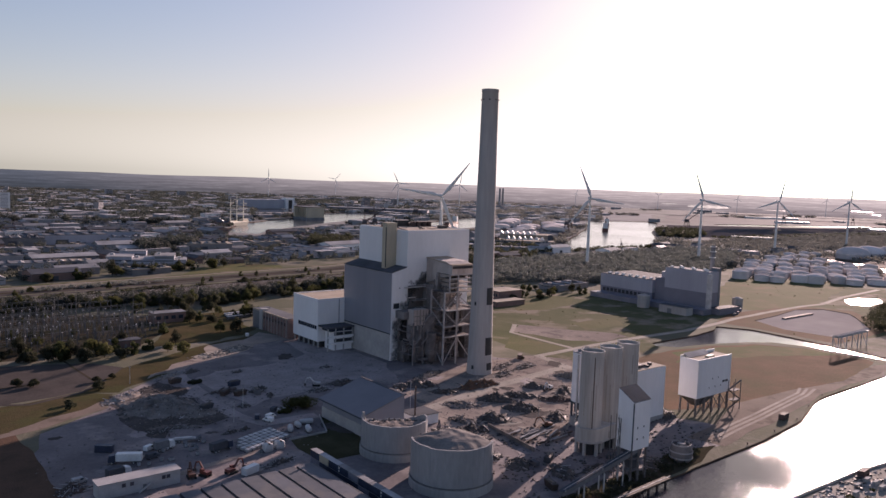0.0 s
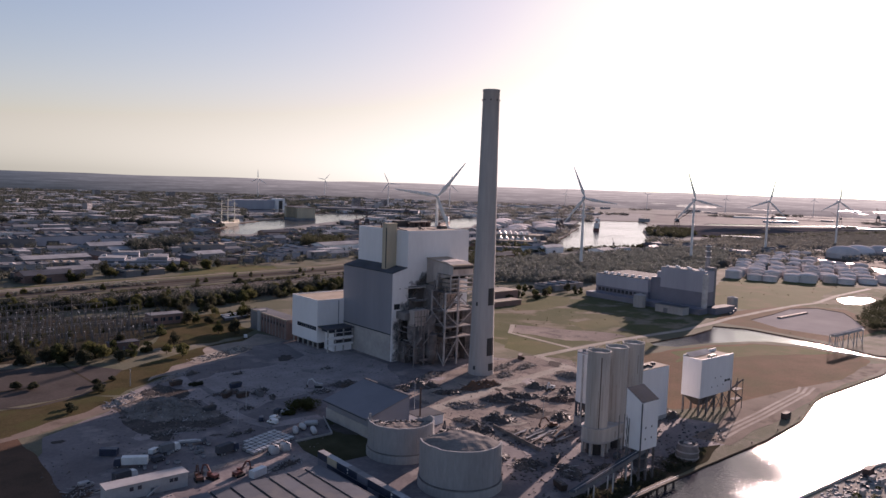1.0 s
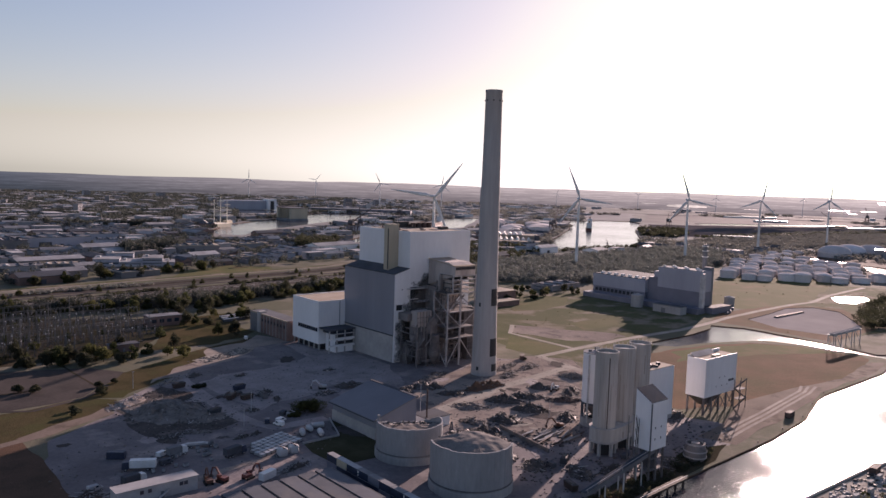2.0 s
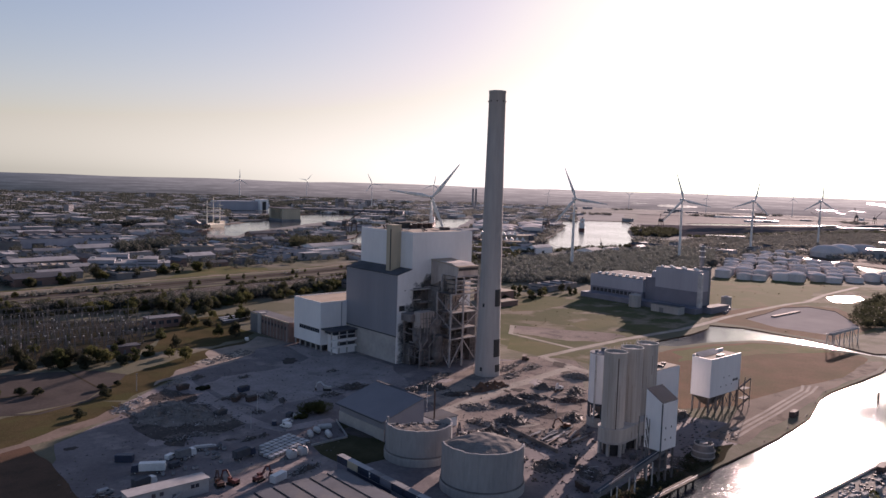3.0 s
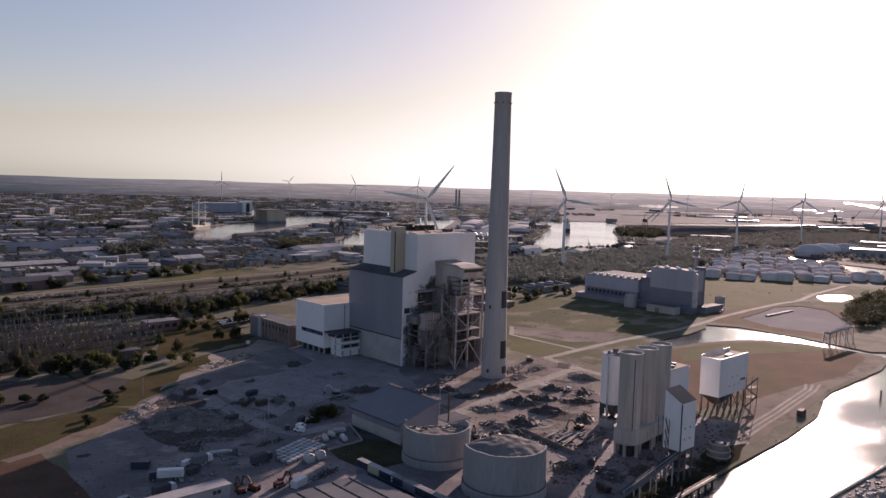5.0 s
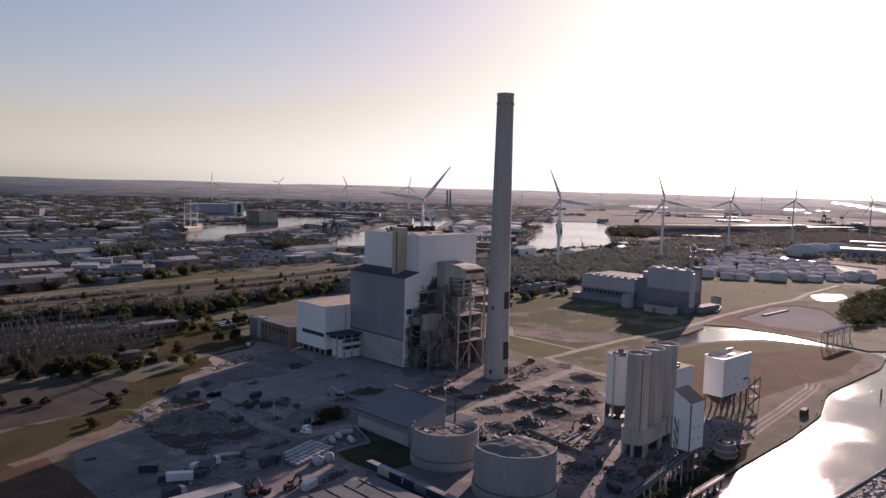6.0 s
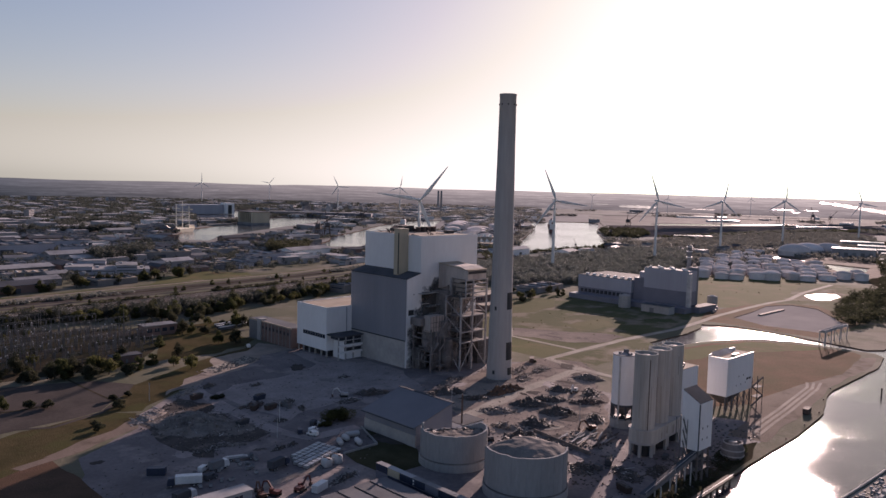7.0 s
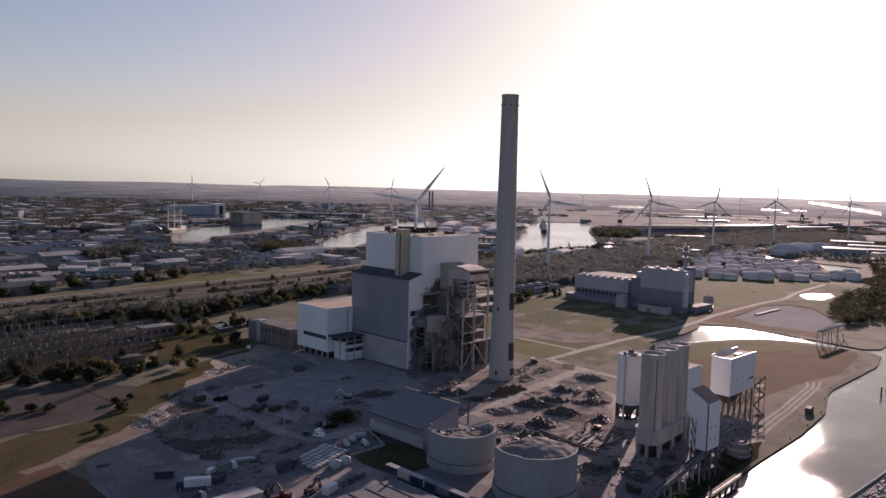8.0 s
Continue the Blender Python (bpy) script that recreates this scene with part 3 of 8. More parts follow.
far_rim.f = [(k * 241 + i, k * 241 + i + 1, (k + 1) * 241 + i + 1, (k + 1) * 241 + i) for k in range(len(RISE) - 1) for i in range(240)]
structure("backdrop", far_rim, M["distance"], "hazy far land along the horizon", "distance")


def rise(x, y):
    return float(np.interp(math.hypot(x, y), [p[0] for p in RISE], [p[1] for p in RISE]))


# wide estuary on the far rise
sea = Geo()
for k in range(21):
    u = k / 20
    cx, cy, half = 4480 - 360 * u ** 1.5, 1640 - 470 * u, 25 + 120 * u + 18 * math.sin(k * 1.9)
    for q in (-1, 0, 1):
        d = math.hypot(cx, cy)
        px, py = cx * (1 + q * half / d), cy * (1 + q * half / d)
        sea.v.append((px, py, rise(px, py) + 7))
sea.f = [(k * 3 + j, k * 3 + j + 1, k * 3 + j + 4, k * 3 + j + 3) for k in range(20) for j in (0, 1)]
structure("estuary", sea, M["estuary"], "distant wide bright water", "water")
# lakes and wet flats on the same rise: bearing and width in degrees, distance and depth
for bearing, wide, far, deep in ((32.0, 2.7, 4170, 250), (34.6, 1.1, 4320, 60), (22.4, 1.3, 4330, 18), (20.6, .9, 4330, 20), (27.6, 1.6, 4120, 26), (21.6, .5, 4120, 22)):
    pool = Geo()
    for k in range(13):
        a = radians(bearing + wide * (k / 12 - .5))
        half = deep / 2 * math.sin(math.pi * (k + .5) / 13) ** .5 * (1 + .25 * math.sin(k * 2.3 + bearing))
        for d in (far - half, far + half):
            pool.v.append((d * math.cos(a), d * math.sin(a), rise(d, 0) + 5))
    pool.f = [(k * 2, k * 2 + 2, k * 2 + 3, k * 2 + 1) for k in range(12)]
    structure("lake", pool, M["estuary"], "distant bright lake on the far land", "water")
for name, ring, mat, lab in (("canal", CANAL, "water", "grey canal water glittering in low sun"), ("basin", POND, "silt", "still silty settling basin with pale surface"),
                             ("pond", POND_B, "water_pond", "small bright pond"), ("harbour", HARBOUR_A, "water_far", "pale harbour water"),
                             ("harbour", HARBOUR_D, "water_far", "pale inner dock water"), ("harbour", HARBOUR_B, "water_far", "pale harbour arm"), ("harbour", HARBOUR_C, "water_far", "pale harbour basin beside jetties"),
                             ("dock", DOCK, "water_far", "narrow bright dock"), ("inlet", INLET, "water_far", "narrow bright inlet"), ("lagoon", LAGOON_A, "water_far", "bright water between oil tanks"), ("lagoon", LAGOON_B, "water_far", "bright pond beside the tank terminal")):
    level = {"silt": -0.2, "water_pond": -0.28, "water": -0.5}.get(mat, -0.8)
    level -= 0.02 * len([o for o in bpy.data.objects if o.name.startswith(("harbour", "lagoon", "lake", "dock", "inlet"))])
    xa, xb, ya, yb = (f(p[k] for p in ring) + e for k in (0, 1) for f, e in ((min, -4), (max, 4)))
    structure(name, Geo().add([(xa, ya, level), (xb, ya, level), (xb, yb, level), (xa, yb, level)], [(0, 1, 2, 3)]), M[mat], lab, "water")

YARD = [(60, 230), (58, 292), (72, 326), (100, 346), (110, 364), (154, 397), (205, 431), (236, 434), (312, 436), (312, 330), (340, 300), (300, 262), (300, 205), (310, 180),
        (286, 170), (225, 161.5), (130, 146), (110, 190)]
sheet("yard", YARD, 0.03, M["yard"], "cracked grey concrete yard with worn patches", step=8, amount=3, seed=1)
SAND = [(205, 250), (222, 296), (262, 318), (300, 326), (332, 322), (346, 300), (332, 284), (300, 258), (275, 236), (245, 214), (222, 214)]
sheet("sand_lot", SAND, 0.06, M["sand"], "sunlit sandy demolition ground", step=4, amount=5, seed=2)
# dark brown patch at the west corner of the yard
sheet("soil_patch", [(-40, 200), (60, 232), (64, 262), (64, 296), (62, 331), (50, 327), (20, 312), (-40, 290)], 0.05, M["brown_soil"], "dark brown bare soil", step=5, amount=3, seed=3)
sheet("grass_strip", [(-60, 290), (20, 311), (50, 326.5), (66, 332), (98, 346.5), (108, 366), (98, 376), (64, 370), (20, 352), (-60, 330)], 0.06, M["straw"], "straw-coloured dry grass strip", step=5, amount=3, seed=4)
sheet("sand_edge", [(50, 326), (72, 333), (100, 346), (99, 348), (70, 337), (48, 330)], 0.075, M["quay_dirt"], "pale sandy edge of the yard", step=3, amount=2, seed=5)
sheet("grass_verge", [(98, 377), (110, 366), (154, 400), (205, 436), (232, 442), (226, 458), (190, 448), (150, 424), (126, 412)], 0.06, M["straw"], "straw-coloured dry verge", step=5, amount=4, seed=6)
sheet("sand_verge", [(128, 384), (154, 397), (205, 430), (236, 434), (234, 442), (200, 438), (150, 406)], 0.08, M["sand"], "sandy verge along the yard", step=4, amount=4, seed=7)
sheet("parking", [(-60, 352), (20, 366), (64, 372), (98, 378), (128, 412), (116, 430), (78, 444), (-60, 455)], 0.05, M["lot"], "worn empty car park with few bushes", step=10, amount=2, seed=8)
sheet("switchyard_ground", [(-80, 470), (78, 455), (142, 450), (172, 488), (192, 548), (104, 596), (-80, 610)], 0.04, M["dark_soil"], "dark gravel ground of the switchyard", step=10, amount=2, seed=9)
sheet("meadow", [(150, 452), (196, 452), (228, 470), (228, 492), (250, 540), (196, 548), (176, 490)], 0.05, M["straw"], "rough dry grass beside the brick building", step=6, amount=5, seed=10)
sheet("path", strip([(-300, 585), (105, 621), (228, 631), (332, 637), (460, 652), (640, 688), (760, 730)], 3.6), 0.09, M["pale_road"], "pale concrete service road", step=20, amount=0.6, seed=11)
sheet("rough_strip", strip([(-300, 598), (105, 632), (255, 650), (449, 672), (640, 712)], 8), 0.055, M["rail"], "weedy strip beside the railway", step=8, amount=3, seed=67)
sheet("railway", strip([(-300, 612), (105, 645), (255, 664), (449, 690), (640, 735)], 26), 0.05, M["rail"], "brown railway ballast", step=20, amount=2, seed=12)
sheet("rough_strip", strip([(-300, 655), (112, 695), (255, 712), (449, 740), (640, 795)], 26), 0.06, M["lot"], "worn weedy strip along the railway", step=10, amount=5, seed=13)
sheet("path", strip([(-300, 690), (112, 722), (255, 742), (449, 764), (640, 815)], 3.6), 0.10, M["track"], "pale road beyond the railway", step=20, amount=0.8, seed=14)
sheet("field", [(280, 740), (330, 745), (400, 762), (410, 790), (380, 822), (310, 800), (296, 770)], 0.05, M["pasture"], "dry yellow field", step=10, amount=6, seed=15)
GRASS = [(336, 322), (345, 372), (432, 470), (520, 505), (575, 480), (575, 350), (530, 334), (490, 326), (425, 327), (373, 325)]
sheet("heath", GRASS, 0.04, M["heath"], "patchy brown and green rough grassland", step=8, amount=3, seed=16)
sheet("lawn", [(440, 441), (466, 434), (501, 441), (541, 466), (525, 490), (463, 462)], 0.06, M["grass"], "brighter green grass", step=6, amount=4, seed=62)
sheet("lawn", [(437, 385), (488, 378), (466, 356), (426, 362)], 0.06, M["grass"], "green patch in the heath", step=5, amount=6, seed=63)
sheet("lawn", [(364, 372), (336, 347), (337, 324), (370, 327)], 0.06, M["grass"], "rectangular olive lawn plot", step=6, amount=1, seed=64)
sheet("lawn", [(338, 317), (425, 320), (440, 316), (425, 300), (400, 292), (345, 291)], 0.05, M["heath"], "rough grass beside the works road", step=6, amount=3, seed=65)
sheet("sand_patch", [(396, 402), (411, 373), (431, 349), (436, 329), (401, 328), (386, 344), (380, 369), (376, 383)], 0.07, M["sand"], "pale bare sand in the grass", step=4, amount=5, seed=17)
ROAD = [(335, 319.5), (373, 322), (425, 324), (491, 321.5), (530, 325), (575, 331), (630, 334), (690, 336), (728, 333), (800, 345), (900, 352)]
sheet("road", strip(ROAD, 5), 0.10, M["pale_road"], "pale unpaved works road", "road", step=6, amount=0.6, seed=18)
sheet("path", strip([(396, 400), (373, 380), (372, 325)], 3.5), 0.11, M["pale_road"], "pale footpath across the grass", step=5, amount=0.4, seed=19)
sheet("path", strip([(338, 322), (334, 305), (331, 288), (330, 262), (326, 240)], 5), 0.11, M["pale_road"], "dusty track past the demolition ground", step=5, amount=0.6, seed=66)
sheet("path", strip([(205, 268), (226, 274), (268, 283), (300, 288), (331, 292)], 7), 0.10, M["pale_road"], "dusty haul road across the demolition ground", step=5, amount=1.2, seed=20)
FIELD = [(312, 212), (344, 193), (395, 191), (440, 188), (500, 198), (513, 206), (511, 243), (490, 269), (455, 282), (434, 285), (400, 286), (350, 280), (310, 250)]
sheet("dry_field", FIELD, 0.05, M["dry_grass"], "reddish dry grass field on the headland", step=6, amount=3, seed=21)
sheet("quay_sand", [(286, 168), (340, 173.5), (381, 179), (400, 183), (478, 184), (508, 191), (500, 197), (440, 189), (397, 196), (345, 199), (310, 186), (282, 182)], 0.07, M["quay_dirt"], "sandy quay strip beside the canal", step=5, amount=1.5, seed=22)
for off in (0, 2.6, 5.2):
    line = [(292, 173.4 + off), (306, 175.4 + off), (340, 179 + off), (372, 183.2 + off), (394, 186 + off), (410 - off, 190 + off)]
    sheet("quay_track", strip(line, 1.5), 0.12, M["track"], "pale concrete wheel track along the quay", "road", step=6, amount=0.2, seed=23)
outer = [(546, 238), (549, 305), (545, 330), (592, 348), (690, 342), (712, 300), (642, 240)]
pts, tris = fill_faces([wobble(outer, 8, 1.5, 24), wobble(POND, 25, 3, 1)])
structure("basin_bank", Geo().add([(x, y, 0.05) for x, y in pts], tris), M["dry_grass"], "dry grass bank round the basin")
sheet("field", [(612, 372), (650, 402), (790, 468), (860, 482), (935, 398), (830, 366), (728, 334), (700, 340), (628, 348), (624, 368)], 0.06, M["pasture"], "olive field beyond the works", step=10, amount=6, seed=25)
outer = [(856, 492), (990, 350), (1100, 340), (1290, 430), (1440, 560), (1260, 640), (1000, 570)]
lagoons = [wobble(p, 25, 3, WATERS.index(p)) for p in (LAGOON_A, LAGOON_B)]
pts, tris = fill_faces([wobble(outer, 20, 6, 26)] + lagoons)
structure("terminal_ground", Geo().add([(x, y, 0.05) for x, y in pts], tris), M["quay_dirt"], "brown bare ground of the tank terminal")
sheet("terminal_verge", [(905, 300), (990, 346), (1100, 336), (1290, 426), (1440, 556), (1900, 650), (1950, 500), (1300, 330), (930, 215)], 0.045, M["dark_soil"], "dark cluttered ground beside the terminal", step=30, amount=8, seed=101)
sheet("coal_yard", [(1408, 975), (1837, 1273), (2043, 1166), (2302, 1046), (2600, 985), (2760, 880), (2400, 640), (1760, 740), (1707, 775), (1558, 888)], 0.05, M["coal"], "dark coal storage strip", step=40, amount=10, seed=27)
sheet("mud_flat", [(1900, 1340), (2110, 1270), (2310, 1200), (2490, 1160), (2670, 1100), (2834, 1289), (2760, 1576), (2462, 1707)], 0.05, M["flat"], "wide pale flat ground beyond the coal yard", step=40, amount=14, seed=96)
sheet("mud_flat", [(2690, 1090), (2860, 1240), (3060, 1120), (3200, 900), (2900, 800), (2700, 960)], 0.055, M["flat"], "pale levelled ground", step=40, amount=14, seed=97)
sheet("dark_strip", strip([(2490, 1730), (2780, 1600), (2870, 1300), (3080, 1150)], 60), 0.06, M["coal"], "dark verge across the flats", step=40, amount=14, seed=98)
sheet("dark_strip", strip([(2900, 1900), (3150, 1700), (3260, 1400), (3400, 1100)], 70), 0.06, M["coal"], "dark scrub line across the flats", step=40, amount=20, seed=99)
sheet("sandy_lot", [(1290, 838), (1400, 850), (1580, 832), (1560, 815), (1360, 820)], 0.06, M["flat"], "pale lot beside the woods", step=20, amount=6, seed=100)
sheet("quay_yard", [(1020, 960), (1240, 1085), (1700, 1440), (1500, 1600), (1100, 1250), (900, 1000)], 0.05, M["paving"], "pale harbour storage yard", step=40, amount=8, seed=28)
sheet("sand_flat", [(1780, 1480), (2000, 1450), (2500, 1800), (2300, 2100), (1900, 1750)], 0.05, M["paving"], "pale sand flat beyond the harbour", step=40, amount=20, seed=29)
sheet("cinder_ground", [(104, 359), (114, 362), (131, 377), (137, 361), (135, 329), (139, 305), (125, 302), (118, 310), (108, 296), (103, 300), (100, 313), (102, 346)], 0.05, M["cinder"], "dark cinder and rubble ground", step=3, amount=3, seed=70)
sheet("yard_lane", strip([(150, 398), (144, 380), (141, 340), (141, 308), (146, 292), (170, 290)], 6.5), 0.07, M["yard_pale"], "dusty lane across the yard", step=3, amount=1.0, seed=71)
sheet("dusty_patch", [(150, 318), (150, 372), (166, 384), (186, 379), (222, 393), (226, 426), (234, 426), (246, 396), (250, 350), (232, 322), (206, 334), (176, 322)], 0.055, M["yard_pale"], "pale dusty concrete of the yard", step=4, amount=5, seed=72)
sheet("dusty_patch", [(66, 262), (66, 300), (82, 330), (98, 340), (100, 312), (104, 290), (96, 276)], 0.055, M["yard"], "pale swept concrete of the yard", step=4, amount=2, seed=73)
sheet("asphalt_patch", [(167, 408), (194, 416), (224, 424), (222, 395), (185, 381), (167, 387)], 0.065, M["yard"], "dark asphalt area in the yard", step=4, amount=1.5, seed=74)
# paler band of ground west of the brick building
sheet("sand_verge", [(165, 405), (184, 441), (208, 446), (226, 462), (236, 440), (214, 436), (198, 420), (180, 408)], 0.082, M["track"], "pale trodden ground beside the brick building", step=4, amount=3, seed=95)
sheet("broken_slabs", [(164, 418), (202, 433), (198, 422), (170, 410)], 0.1, M["pale_road"], "pale broken concrete slabs", step=2, amount=2.5, seed=75)
sheet("sand_edge", [(107, 362), (90, 350), (76, 343), (62, 335), (68, 331), (81, 340), (98, 346)], 0.085, M["quay_dirt"], "pale sandy edge along the yard", step=3, amount=3, seed=76)
sheet("cable_trench", strip([(105, 441), (107, 400), (108, 388)], 1.2), 0.1, M["dark_soil"], "dark drainage line in the car park", step=3, amount=.5, seed=77)
sheet("cable_trench", strip([(48, 405), (76, 400), (84, 402)], 1.4), 0.1, M["dark_soil"], "dark hedge line in the car park", step=3, amount=.6, seed=78)
sheet("footway", strip([(-40, 390), (61, 375), (75, 368), (97, 376), (112, 392)], 2.2), 0.09, M["lot"], "worn footway beside the verge", step=4, amount=.4, seed=79)
for k, (off, wide, mat, lab) in enumerate(((25, 5, "dark_soil", "dark ditch beside the railway"), (40, 7, "cinder", "dark cinder strip along the railway"), (62, 6, "dark_soil", "dark scrub strip along the railway"), (74, 3, "lot", "brown track beside the railway"), (96, 8, "heath", "rough strip before the halls"))):
    sheet("rough_strip", strip([(-300, 600 + off), (105, 633 + off), (255, 651 + off), (449, 676 + off), (640, 722 + off)], wide), 0.07 + .004 * k, M[mat], lab, step=9, amount=wide * .3, seed=80 + k)
sheet("quay_soil", [(178, 153), (200, 156), (225, 160.5), (262, 163), (284, 170), (262, 176), (238, 170), (215, 172), (190, 170), (176, 164)], 0.08, M["dark_soil"], "dark overgrown ground at the quay", step=3, amount=1.2, seed=90)
outer = [(549, 240), (549, 320), (560, 340), (625, 346), (640, 400), (850, 490), (905, 400), (905, 230), (700, 225)]
pts, tris = fill_faces([wobble(outer, 12, 2, 91), bank[1], bank[2]])
structure("rough_ground", Geo().add([(x, y, 0.035) for x, y in pts], tris), M["heath"], "rough brown and green ground round the ponds")
sheet("lawn", [(396, 262), (430, 258), (480, 238), (509, 222), (508, 243), (490, 266), (455, 279), (420, 282)], 0.07, M["pasture"], "greener edge of the headland field", step=5, amount=5, seed=92)


def patches(poly, count, kinds, lo, hi, seed, z0, label):
    """Irregular worn patches scattered over a piece of ground."""
    rg = random.Random(seed)
    px, py = [p[0] for p in poly], [p[1] for p in poly]
    n = 0
    while n < count:
        x, y = rg.uniform(min(px), max(px)), rg.uniform(min(py), max(py))
        if not inside(x, y, poly):
            continue
        r, turn, flat = rg.uniform(lo, hi), rg.uniform(0, 3.14), rg.uniform(.3, .8)
        ring = []
        for k in range(18):
            a = 2 * math.pi * k / 18
            q = r * (1 + .6 * noise.noise(Vector((math.cos(a) * 1.7 + n, math.sin(a) * 1.7, seed))))
            u, v = q * math.cos(a), q * flat * math.sin(a)
            ring.append((x + u * math.cos(turn) - v * math.sin(turn), y + u * math.sin(turn) + v * math.cos(turn)))
        n += 1
        if all(inside(a, b, poly) for a, b in ring):
            sheet("worn_patch", ring, z0 + .0015 * n, M[kinds[n % len(kinds)]], label, step=2, amount=.5, seed=seed + n)


patches(SAND, 34, ("rubble", "pale_road", "lot", "cinder"), 2, 7, 300, .125, "worn patch of the demolition ground")
patches(YARD, 46, ("yard_pale", "yard", "cinder", "yard_pale", "lot"), 2.5, 9, 400, .09, "worn patch of the yard concrete")

# ---- power station building ----
station = thing("power_station", 280, 380, 0, "demolition-stage white and slate-blue boiler house with stained steelwork", "power station")
X0, X1, X2, Y0, Y1 = 253.7, 263.6, 309.2, 354.5, 404.0
body = part("upper_block", Geo().box(X1, X2, Y0, Y1, 0, 72.6), M["white_clad"], station, "white clad boiler house wall")
part("parapet", Geo().box(X1 + .15, X2 - .15, Y0 + .15, Y0 + .6, 72.6, 73.3).box(X1 + .15, X2 - .15, Y1 - .6, Y1 - .15, 72.6, 73.3).box(X1 + .15, X1 + .6, Y0 + .6, Y1 - .6, 72.6, 73.3).box(X2 - .6, X2 - .15, Y0 + .6, Y1 - .6, 72.6, 73.3), M["white_clad"], station)
part("roof", Geo().box(X1 + .6, X2 - .6, Y0 + .6, Y1 - .6, 72.6, 72.9), M["roof_tan"], station, "gravel roof")
part("front_block", Geo().section([(X0, 0), (X1, 0), (X1, 52.4), (X0, 49.6)], "y", Y0, Y1), M["white_clad"], station)
part("dark_cladding", Geo().box(X0 - .35, X0 - .003, Y0 + .3, Y1, 15.4, 49.4), M["blue_clad"], station, "slate-blue ribbed steel cladding")
part("base_wall", Geo().box(X0 - .25, X0 - .003, Y0 + .6, Y1, 0, 15.2), M["base_wall"], station, "stained pale concrete base wall")
part("gutter", Geo().box(X0 - .5, X0 - .36, Y0, Y1, 15.0, 15.6), M["dark"], station)
part("sloping_roof", Geo().hexa([(X0 - .6, Y0 - .2, 49.55), (X1, Y0 - .2, 52.4), (X1, Y1 + .1, 52.4), (X0 - .6, Y1 + .1, 49.55), (X0 - .6, Y0 - .2, 49.95), (X1, Y0 - .2, 52.85), (X1, Y1 + .1, 52.85), (X0 - .6, Y1 + .1, 49.95)]), M["roof_dark"], station, "dark sloping roof")
ribs = Geo()
for k in range(33):
    y = Y0 + 1 + k * 1.5
    ribs.box(X0 - .40, X0 - .354, y - .06, y + .06, 15.7, 49.3)
part("cladding_ribs", ribs, M["blue_clad"], station)
seams = Geo()
for k in range(30):
    x = X0 + 1.5 + k * 1.8
    seams.box(x - .04, x + .04, Y0 - .02, Y0 - .003, 2.5, 49 if x < X1 else 72.5)
part("cladding_seams", seams, M["white_clad"], station)
tower = part("lift_tower", Geo().box(256.6, 263.55, 365.2, 369.6, 50.6, 76.6), M["beige"], station, "beige clad lift shaft")
part("slot", Geo().box(256.45, 256.6, 365.3, 366.1, 51.5, 74.5), M["dark"], tower, "dark vertical slot")
part("cap", Geo().box(256.3, 263.7, 364.9, 369.9, 76.6, 77.0), M["beige"], tower)
for x0, x1, z0, z1 in ((264.7, 270.2, 35.2, 42.0), (255.0, 258.9, 29.4, 32.5), (268.3, 268.9, 42.8, 43.4), (258.5, 259.2, 40.6, 41.2)):
    op = part("opening", Geo().box(x0, x1, Y0 - .06, Y0 - .004, z0, z1), M["dark"], station, "dark wall opening")
    part("lintel", Geo().box(x0 - .2, x1 + .2, Y0 - .14, Y0 - .002, z1, z1 + .25), M["white_clad"], op)
    part("sill", Geo().box(x0 - .2, x1 + .2, Y0 - .14, Y0 - .002, z0 - .25, z0), M["white_clad"], op)
# machinery left on the roof
rng = random.Random(5)
fan = Geo()
for k in range(4):
    fan.lathe(292 + k * 4.2, 388, [(1.6, 72.9), (1.6, 75.3), (1.9, 75.6), (1.9, 76.0)], 12)
    fan.box(290.6 + k * 4.2, 293.4 + k * 4.2, 390.4, 393, 72.9, 75)
part("roof_fans", fan, M["rust"], station, "rusty roof fans")
duct = Geo().box(283, 292, 392, 397, 72.9, 76.5).box(276, 283, 394, 396, 73.5, 75.5).box(300, 305, 370, 374, 72.9, 74.6)
for k in range(24):
    p = (rng.uniform(268, 306), rng.uniform(360, 400), 72.9)
    duct.beam(p, (p[0] + rng.uniform(-4, 4), p[1] + rng.uniform(-4, 4), 73 + rng.uniform(0.2, 2)), rng.uniform(.2, .7))
tagged(part("roof_machinery", duct, M["scrap"], station, "dark scrapped machinery on the roof"), kind="stuff")

# stained casing and open steel frame at the flank
CX0, CX1, CY0 = 277.6, 292.6, 331.5
part("duct_casing", Geo().section([(CY0, 50.0), (Y0 - .1, 43.0), (Y0 - .1, 57.4), (CY0 + 6, 57.2), (CY0, 55.2)], "x", CX0, CX1), M["casing"], station, "stained beige duct casing")
part("duct_roof", Geo().hexa([(CX0 - .4, CY0 - .4, 55.3), (CX1 + .4, CY0 - .4, 55.3), (CX1 + .4, Y0 - .12, 57.5), (CX0 - .4, Y0 - .12, 57.5), (CX0 - .4, CY0 - .4, 55.7), (CX1 + .4, CY0 - .4, 55.7), (CX1 + .4, Y0 - .12, 58.0), (CX0 - .4, Y0 - .12, 58.0)]), M["roof_tan"], station)
part("duct_edge", Geo().box(CX0 + .4, CX1 - .2, CY0 - .25, CY0 - .01, 53.4, 54.9), M["dark"], station, "row of dark openings")
part("duct_elbow", Geo().section([(342, 30), (354.3, 30), (354.3, 45), (336, 48), (336, 42)], "x", 279, 286), M["casing"], station)
